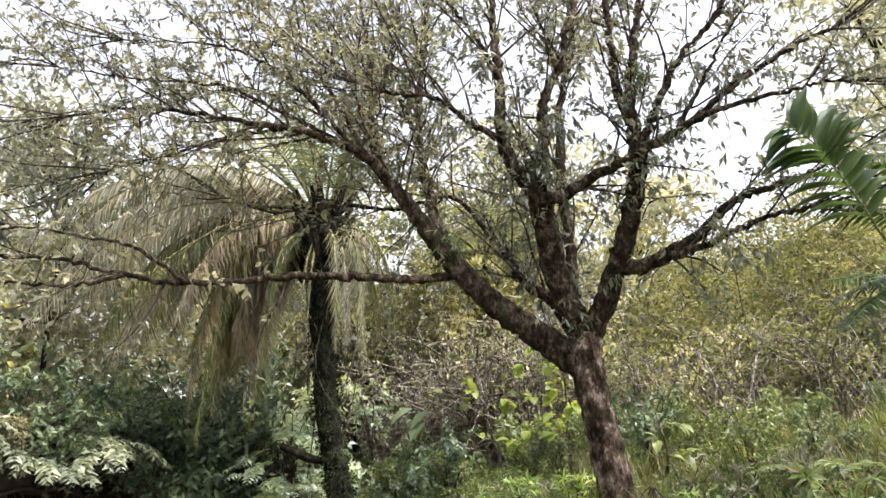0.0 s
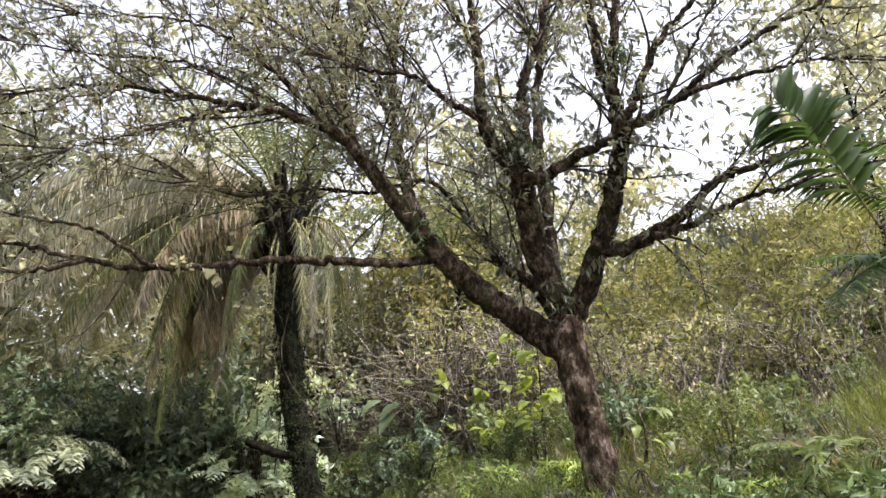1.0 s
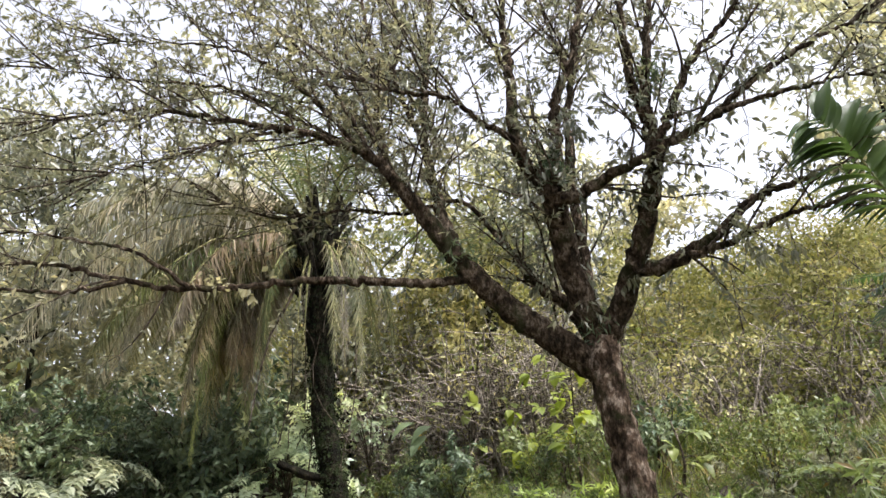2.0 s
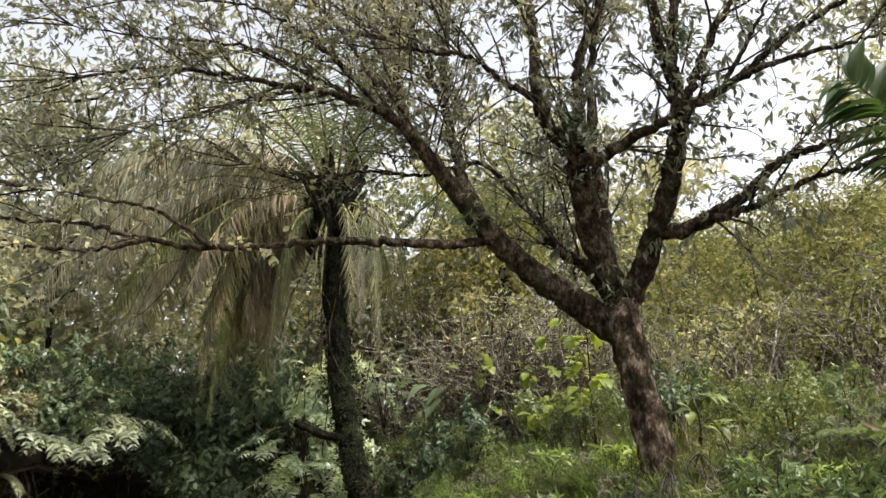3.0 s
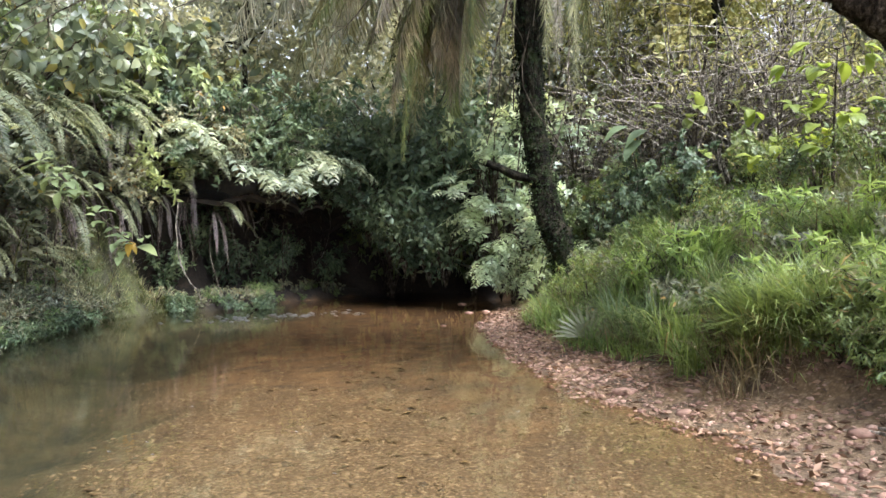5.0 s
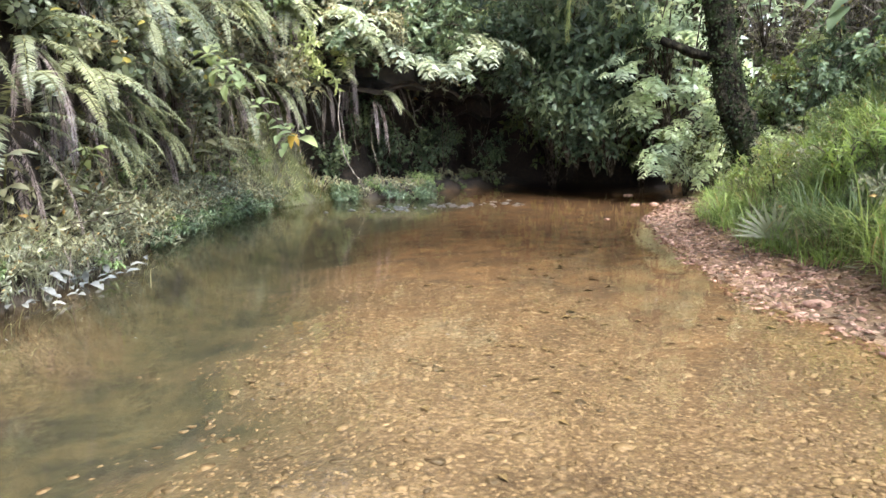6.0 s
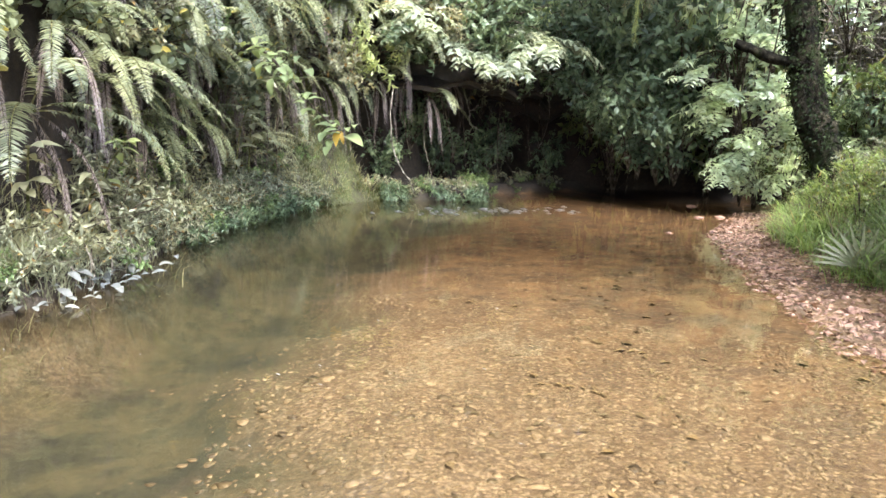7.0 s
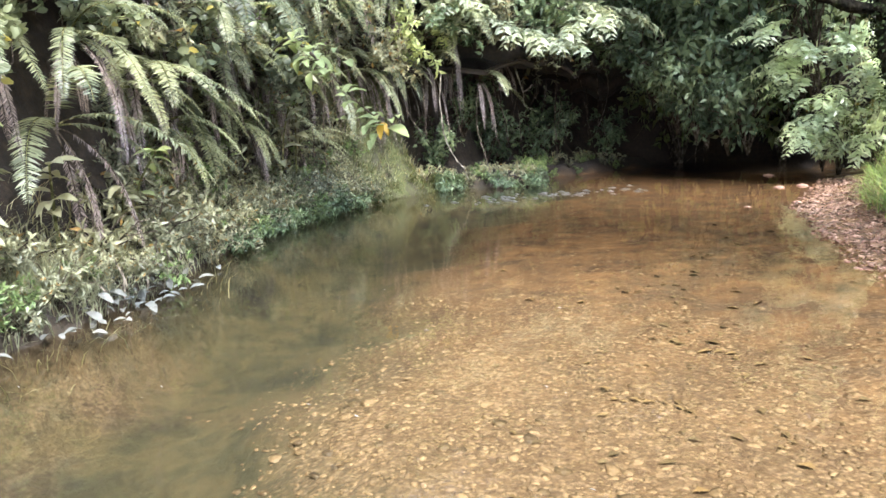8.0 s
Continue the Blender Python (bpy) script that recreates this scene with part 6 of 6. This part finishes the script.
# sapling with big bright leaves, beside the forked tree
def leafy_sapling(x, y, h, label, mat, count, size, spread, seed, stem_r=0.03):
    r_ = np.random.default_rng(seed)
    z = float(height(x, y))
    t_ = thing("sapling", (x, y, z), label, "sapling", "saplings")
    top = [(0, 0, -0.1), (r_.normal(0, 0.06), r_.normal(0, 0.06), h * 0.5), (r_.normal(0, 0.12), r_.normal(0, 0.1), h)]
    st = spline(top, 14)
    part("stem", tube(st, np.linspace(stem_r, stem_r * 0.3, 14), 7, 0.08, r_), BARK_TWIG, t_, "", True)
    for q in range(count):
        j = r_.integers(5, 14)
        a = r_.uniform(0, 6.28)
        e = st[j] + np.array([math.cos(a), math.sin(a), r_.uniform(-0.1, 0.5)]) * spread * r_.uniform(0.3, 1)
        part("twig", tube(spline([st[j], (st[j] + e) / 2 + np.array([0, 0, 0.05]), e], 5), np.linspace(0.008, 0.004, 5), 4), BARK_TWIG, t_)
        for _ in range(3):
            big_leaf(t_, e, np.array([math.cos(a), math.sin(a), -0.3]) + r_.normal(0, 0.6, 3), size * r_.uniform(0.6, 1.1), mat, "", 0.62)
    return t_


leafy_sapling(5.75, 18.0, 2.3, "sapling with large bright yellow-green leaves beside the tree", SAPLING_LIGHT, 22, 0.3, 0.75, 1)
leafy_sapling(5.1, 19.0, 1.9, "sapling with large bright yellow-green leaves in the grass", SAPLING_LIGHT, 16, 0.28, 0.65, 2)
leafy_sapling(6.9, 16.0, 1.2, "low sapling with green broad leaves behind the trunk", LEAF_MID, 8, 0.24, 0.4, 3)
s1 = leafy_sapling(3.8, 21.9, 3.6, "forked sapling with dark stem and mixed green leaves", LEAF_MID, 14, 0.34, 0.9, 4, 0.075)
twig_part(s1, [(0, 0, 1.3), (0.5, 0, 2.1), (1.2, 0, 2.9), (1.75, 0, 3.6)], 0.06, 0.02, BARK_TWIG, "limb")
o = np.array(s1.location)
big_leaf(s1, np.array([2.52, 21.6, 3.75]) - o, (0.1, -0.2, -1), 0.42, LEAF_ORANGE, "hanging orange leaf", 0.4)
twig_part(s1, [(0, 0, 1.6), (-0.6, -0.2, 2.3), (2.52 - o[0], -0.3, 3.75 - o[2])], 0.02, 0.006, BARK_TWIG, "limb")
for dx, dz in ((-1.35, 2.0), (-0.95, 1.9), (-1.1, 1.7)):
    big_leaf(s1, (dx, -0.4, dz), (rng.normal(0, 0.5), -0.5, -0.5), 0.6, LEAF_DARK, "large dark leaf", 0.5)
leafy_sapling(7.6, 23.0, 3.6, "slender hillside sapling with fresh green leaves", LEAF_MID, 16, 0.2, 0.7, 6, 0.04)
leafy_sapling(11.3, 26.0, 3.8, "slender hillside sapling with fresh green leaves", LEAF_MID, 18, 0.22, 0.8, 7, 0.04)

# branch of broad leaves hanging from the far bank over the water
hang_b = thing("hanging_branch", (-4.6, 13.1, 2.3), "leafy branch with broad pale leaves drooping over the water", "branch")
o = np.array(hang_b.location)
hb = spline(np.array([(-4.75, 13.15, 2.2), (-4.2, 13.1, 2.35), (-3.7, 13.15, 2.05), (-3.2, 13.2, 1.6), (-2.7, 13.28, 1.24)]) - o, 24)
part("stem", tube(hb, np.linspace(0.022, 0.008, 24), 6, 0.05, rng), BARK_TWIG, hang_b, "", True)
for q in range(64):
    j = rng.integers(5, 24)
    big_leaf(hang_b, hb[j] + rng.normal(0, 0.1, 3), (rng.uniform(-0.6, 1), rng.normal(-0.4, 0.6), rng.uniform(-0.4, 0.2)), rng.uniform(0.15, 0.25), LEAF_PALE, "", 0.52)
big_leaf(hang_b, hb[-1], (1, -0.1, -0.15), 0.33, LEAF_PALE, "pale upturned leaf", 0.5)
big_leaf(hang_b, hb[-2], (0.1, -0.3, -0.5), 0.2, LEAF_ORANGE, "withered orange leaf", 0.5)
big_leaf(hang_b, hb[-2], (0.5, -0.1, -0.6), 0.18, LEAF_ORANGE, "withered orange leaf", 0.4)


# shrubs with pale compound leaves in tiers, reaching out of the shade at the bend
def compound_shrub(x, y, z, label, mat, arms, leaf_len, seed, toward, reach, rise):
    r_ = np.random.default_rng(seed)
    t_ = thing("compound_leaved_shrub", (x, y, z), label, "shrub", "compound-leaved shrubs")
    for q in range(arms):
        a = toward + r_.uniform(-1.0, 1.0)
        ln, up_ = reach * r_.uniform(0.55, 1.1), rise * (q + 0.5) / arms
        out_ = np.array([math.cos(a), math.sin(a), 0])
        arm = spline([(0, 0, -0.1), out_ * ln * 0.3 + np.array([0, 0, up_ + 0.15]), out_ * ln * 0.7 + np.array([0, 0, up_ + 0.2]), out_ * ln + np.array([0, 0, up_ - 0.05])], 16)
        part("stem", tube(arm, np.linspace(0.025, 0.007, 16), 5, 0.05, r_), BARK_TWIG, t_, "", True)
        for j in (7, 9, 11, 12, 13, 14, 15):
            b = a + r_.uniform(-0.95, 0.95)
            st, lf = frond_mesh(arm[j], (math.cos(b), math.sin(b), r_.uniform(0.0, 0.3)), leaf_len * r_.uniform(0.75, 1.15), r_.uniform(0.9, 1.6), r_, 8, 0.29 * leaf_len, 0.38, 0.3, 0.45, 0.006, 0.16, LEAF_MEDIUM, 0.25)
            part("compound_leaf", with_stalk(st, lf), mat, t_)


compound_shrub(-5.5, 20.6, 2.6, "shrub with pale feathery compound leaves over the hollow", LEAF_SPRAY, 6, 1.0, 61, -0.5, 1.7, 0.9)
compound_shrub(-6.3, 18.8, 2.9, "shrub with pale feathery compound leaves on the bank", LEAF_SPRAY, 5, 0.9, 62, -0.3, 1.3, 0.8)
# These three look sunlit through the painted brightness of LEAF_LIT.
compound_shrub(-0.7, 23.2, 0.6, "shrub with tiers of compound leaves beside the palm, painted pale as if sunlit", LEAF_LIT, 8, 0.75, 63, -1.7, 1.15, 1.9)
compound_shrub(-1.0, 23.4, 1.6, "shrub with tiers of compound leaves beside the palm, painted pale as if sunlit", LEAF_LIT, 7, 0.8, 64, -1.3, 1.3, 2.2)
compound_shrub(0.9, 22.9, 0.5, "compound-leaved shrub behind the palm trunk, sunlight painted into its light green", LEAF_LIT, 5, 0.75, 65, -1.2, 1.2, 1.6)


def broad_plant(x, y, h, seed, mat, size, count, label, lean=(0.4, -0.2)):
    r_ = np.random.default_rng(seed)
    t_ = thing("broad_leaved_plant", (x, y, float(height(x, y))), label, "plant", "broad-leaved plants")
    st = spline([(0, 0, -0.1), (lean[0] * 0.3, lean[1] * 0.3, h * 0.6), (lean[0], lean[1], h)], 12)
    part("stem", tube(st, np.linspace(0.016, 0.007, 12), 6), RACHIS, t_, "", True)
    for q in range(count):
        j = r_.integers(4, 12)
        a = 2.4 * q
        big_leaf(t_, st[j], (math.cos(a), math.sin(a), r_.uniform(-0.35, 0.35)), size * r_.uniform(0.7, 1.1), mat, "", 0.45)


broad_plant(-2.5, 8.9, 1.35, 1, LEAF_PALE, 0.3, 11, "plant with large pale leaves on the bank")
broad_plant(-1.85, 8.75, 0.7, 2, LEAF_BANK, 0.34, 9, "plant with large pale leaves at the water's edge")
broad_plant(-1.75, 8.8, 0.45, 3, LEAF_YELLOW, 0.22, 9, "plant with bright yellow-green leaves at the water's edge")
broad_plant(-1.9, 8.75, 1.6, 8, LEAF_PALE, 0.3, 9, "plant with large pale leaves leaning from the bank", (0.5, 0.0))
broad_plant(-3.3, 9.7, 1.2, 4, LEAF_PALE, 0.26, 12, "plant with large pale leaves on the bank")
broad_plant(-3.9, 10.9, 1.4, 6, LEAF_BANK, 0.26, 12, "broad-leaved plant among the bank ferns")
broad_plant(-5.5, 14.0, 1.75, 11, LEAF_BANK, 0.3, 15, "climbing plant with rounded pale leaves among the ferns", (0.75, -0.35))
broad_plant(-5.15, 13.5, 1.45, 12, LEAF_BANK, 0.27, 13, "climbing plant with rounded pale leaves among the ferns", (0.6, -0.2))
broad_plant(-2.3, 9.45, 0.75, 13, LEAF_BANK, 0.2, 14, "broad-leaved plant low on the bank", (0.3, -0.1))
broad_plant(-2.65, 10.1, 0.6, 14, LEAF_BANK, 0.18, 13, "broad-leaved plant low on the bank", (0.3, -0.1))
broad_plant(-2.9, 10.3, 0.8, 15, LEAF_PALE, 0.18, 12, "broad-leaved plant low on the bank", (0.35, 0.1))
# bleached fallen leaves and stalks by the water
fallen = thing("fallen_leaves", (-1.75, 9.5, 0.05), "bleached fallen leaves and broken stalks at the water's edge", "leaves")
for q in range(64):
    y_ = 9.75 + rng.normal(0, 0.42)
    x_ = float(left_edge(y_)) + rng.uniform(-0.12, 0.32)
    big_leaf(fallen, np.array([x_, y_, max(0.03, float(height(x_, y_)) + rng.uniform(0.02, 0.16))]) - np.array(fallen.location), (rng.normal(0.2, 1), rng.normal(0, 1), rng.normal(0.25, 0.4)),
             rng.uniform(0.06, 0.15), LEAF_WHITE, "", 0.42)
for q in range(7):
    y_ = rng.uniform(9.4, 10.6)
    x_ = float(left_edge(y_)) - 0.05
    p0 = np.array([x_, y_, 0.0]) - np.array(fallen.location)
    twig_part(fallen, [p0, p0 + (0.04, 0, 0.15), p0 + (rng.normal(0, 0.12), -0.05, rng.uniform(0.2, 0.4))], 0.009, 0.006, BARK_DRY, "stalk")


# hanging vines and roots on the steep face
def vine(pts, r, mat, label):
    t_ = thing("vine", pts[0], label, "vine", "hanging vines")
    path = spline(np.array(pts) - np.array(pts[0]), 8 * len(pts))
    path += rng.normal(0, 0.008, path.shape)
    part("stem", tube(path, np.linspace(r, r * 0.6, len(path)), 6, 0.1, rng), mat, t_, "", True)


vine([(-5.4, 17.2, 2.2), (-5.25, 17.0, 1.5), (-5.2, 17.1, 0.9), (-5.0, 17.3, 0.45), (-5.05, 17.5, 0.2)], 0.014, BARK_DRY, "pale curved vine hanging to the water")
vine([(-6.3, 20.6, 2.5), (-6.0, 20.3, 2.3), (-5.7, 20.1, 1.9), (-5.4, 20.0, 2.0)], 0.02, BARK_DRY, "pale bare twig sticking out of the bank")
vine([(-5.7, 20.1, 1.9), (-5.6, 20.0, 1.6), (-5.3, 19.9, 1.5)], 0.014, BARK_DRY, "pale bare twig sticking out of the bank")
for q in range(34):
    y_ = rng.uniform(12.5, 24.6)
    x_ = float(left_edge(y_)) - rng.uniform(0.2, 0.9)
    top = rng.uniform(1.6, 3.2)
    ln = rng.uniform(0.8, 2.0)
    vine([(x_, y_, top), (x_ + rng.normal(0.1, 0.1), y_ - 0.05, top - ln / 2), (x_ + rng.normal(0.15, 0.15), y_ - 0.05, max(0.1, top - ln))], rng.uniform(0.006, 0.016),
         BARK_DRY if rng.random() < 0.15 else BARK_TWIG, "thin hanging vine on the bank")
for q in range(24):
    x_ = rng.uniform(-5, -0.6)
    y_ = 24.2 + rng.uniform(-0.6, 0.5)
    top = rng.uniform(1.8, 3.0)
    ln = rng.uniform(0.8, 2.2)
    vine([(x_, y_, top), (x_ + rng.normal(0, 0.15), y_, top - ln / 2), (x_ + rng.normal(0, 0.25), y_ - 0.1, max(0.1, top - ln))], rng.uniform(0.006, 0.016), BARK_TWIG,
         "thin dark vine hanging in the hollow")

# fan of a palm seedling by the shingle
seedling = thing("palm_seedling", (2.78, 14.25, float(height(2.78, 14.25))), "small palm seedling with a fan of narrow pale leaves", "palm")
for q in range(15):
    a = radians(180 * q / 14)
    v, f = leaves(np.array([(0, 0, 0.12)]), np.array([(math.cos(a), -0.35, 0.75 * math.sin(a) + 0.1)]), np.array([(0, -1, 0.6)]), 0.42, 0.09, LEAF_STRIP)
    part("leaflet", (v, f), LEAF_BANK, seedling)

# broken log under the tree, driftwood, fallen branch with moss on the hill
log = thing("log", (5.5, 13.0, float(height(5.5, 13.0)) + 0.06), "dark rotten broken log under the tree", "log")
lp = spline([(-0.35, 0.05, -0.02), (0, 0, 0.03), (0.4, -0.05, 0.06)], 12)
part("wood", tube(lp, 0.075 + 0.012 * rng.normal(0, 1, 12), 9, 0.15, rng), BARK_PALM, log, "", True)
for pts in ([(4.75, 11.05, 0.1), (4.95, 10.85, 0.15), (5.2, 10.6, 0.13)], [(4.9, 11.1, 0.12), (5.1, 10.8, 0.18), (5.15, 10.45, 0.14)], [(5.0, 10.7, 0.13), (5.25, 10.75, 0.16), (5.5, 10.6, 0.17)],
            [(3.4, 13.4, 0.16), (3.55, 13.15, 0.19), (3.8, 13.0, 0.17)], [(4.35, 11.7, 0.1), (4.6, 11.55, 0.14), (4.7, 11.3, 0.1)]):
    t_ = thing("driftwood_stick", pts[0], "dry driftwood stick lying on the shingle", "stick", "driftwood sticks")
    path = spline(np.array(pts) - np.array(pts[0]), 12)
    part("wood", tube(path, np.linspace(0.014, 0.007, 12), 6, 0.1, rng), BARK_DRY, t_, "", True)
fb = thing("fallen_branch", (13.35, 25.5, 4.72), "pale fallen branch with a cushion of moss on the hillside", "branch")
twig_part(fb, [(-1.9, 0, 0.2), (-1.0, 0, 0.15), (0, 0, 0.05), (1.6, 0, -0.15)], 0.05, 0.08, BARK_DRY, "wood")
n = 900
d = rand_dirs(rng, n, 0.4)
part("moss", leaves(np.array([-1.75, -0.1, 0.25]) + d * np.array([0.75, 0.3, 0.26]) * rng.uniform(0.5, 1, (n, 1)), d + rand_dirs(rng, n), d, rng.uniform(0.05, 0.14, n), 0.4), LEAF_YELLOW, fb, "bright moss cushion")

# stones that stand out, and flecks of foam at the riffle
def stone(x, y, s, mat, label):
    t_ = thing("stone", (x, y, max(0.0, float(height(x, y)))), label, "stone", "single stones")
    v = ICO_V * rng.uniform(0.85, 1.1, (12, 1)) * np.array([s, s * 0.7, s * 0.35])
    part("rock", (v, ICO_F), mat, t_, "", True)


for x, y, s, lab in ((-1.55, 22.7, 0.13, "pale stone breaking the water at the bend"), (-0.35, 20.7, 0.12, "pale flat stone at the water's edge"), (-0.6, 20.3, 0.1, "pale flat stone at the water's edge"),
                     (0.3, 18.2, 0.08, "small wet stone in the shallows"), (-0.1, 17.4, 0.06, "small wet stone in the shallows"), (3.4, 12.15, 0.13, "reddish stone on the shingle"),
                     (3.9, 11.55, 0.1, "dark grey stone on the shingle"), (4.9, 10.9, 0.12, "broad pinkish stone on the shingle"), (2.9, 13.2, 0.11, "reddish stone on the shingle"), (2.2, 14.4, 0.1, "flat stone on the shingle")):
    stone(x, y, s, SHINGLE, lab)
n = 64
along = rng.uniform(0, 1, n)
fx = -4.3 + 1.4 * along + rng.normal(0, 0.26, n)
fy = 16.3 + 2.8 * along + rng.normal(0, 0.38, n)
extra = 26
fy = np.concatenate([fy, rng.uniform(7.8, 11.5, extra)])
fx = np.concatenate([fx, rng.uniform(-0.8, 2.2, extra)])
fa = np.stack([fx, fy, np.full(len(fx), 0.006)], 1)
fd = np.stack([rng.normal(1, 0.3, len(fx)), rng.normal(0, 0.25, len(fx)), np.zeros(len(fx))], 1)
tagged(new("foam", np_mesh("foam", *leaves(fa, fd, np.tile([0, 0, 1.0], (len(fx), 1)), rng.uniform(0.04, 0.25, len(fx)) * np.where(fy < 12, 0.15, 1), 0.065), FOAM)), "white flecks of foam on the riffle", "foam", kind="stuff")
n = 260
ly = 7.4 + 10 * rng.uniform(0, 1, n) ** 1.3
lx = left_edge(ly) + 1.5 + rng.uniform(0, 1, n) * (right_edge(ly) - left_edge(ly) - 1.6)
drift = rng.integers(0, 5, n)
gather = rng.random(n) < 0.7
lx = np.where(gather, np.array([1.15, 0.75, 1.7, 1.75, 2.6])[drift] + rng.normal(0, 0.4, n), lx)
ly = np.where(gather, np.array([12.4, 14.6, 11.2, 10.2, 9.9])[drift] + rng.normal(0, 0.55, n), ly)
ok = (height(lx, ly) > -0.25) & ((ly > 10.2) | (rng.random(n) < 0.25))
lx, ly = lx[ok], ly[ok]
n = len(lx)
lat = np.stack([lx, ly, height(lx, ly) + 0.01], 1)
tagged(new("sunken_leaves", np_mesh("sunken_leaves", *leaves(lat, rand_dirs(rng, n) * np.array([1, 0.6, 0.03]), rand_dirs(rng, n, 12), rng.uniform(0.045, 0.12, n) * np.where(ly < 11.3, 0.7, 1.0), 0.5, LEAF_SMALL), SUNKEN)),
       "dark sunken leaves lying on the stream bed", "leaves", kind="stuff")

cob = np.random.default_rng(19)
COBBLE = stone_material("brown_wet_cobble", (0.06, 0.042, 0.022), (0.13, 0.095, 0.05), (0.25, 0.18, 0.1), 0.6)
n = 170
cy = cob.uniform(7.3, 10.2, n)
cx = np.clip(cob.normal(1.6, 0.8, n), 0.6, 3.6)
tagged(new("bed_cobbles", np_mesh("bed_cobbles", *stones(cx, cy, cob.uniform(0.025, 0.06, n), 0.4, cob, 1.2), COBBLE, True)), "brown wet cobbles in the deeper pool", "cobbles", kind="stuff")
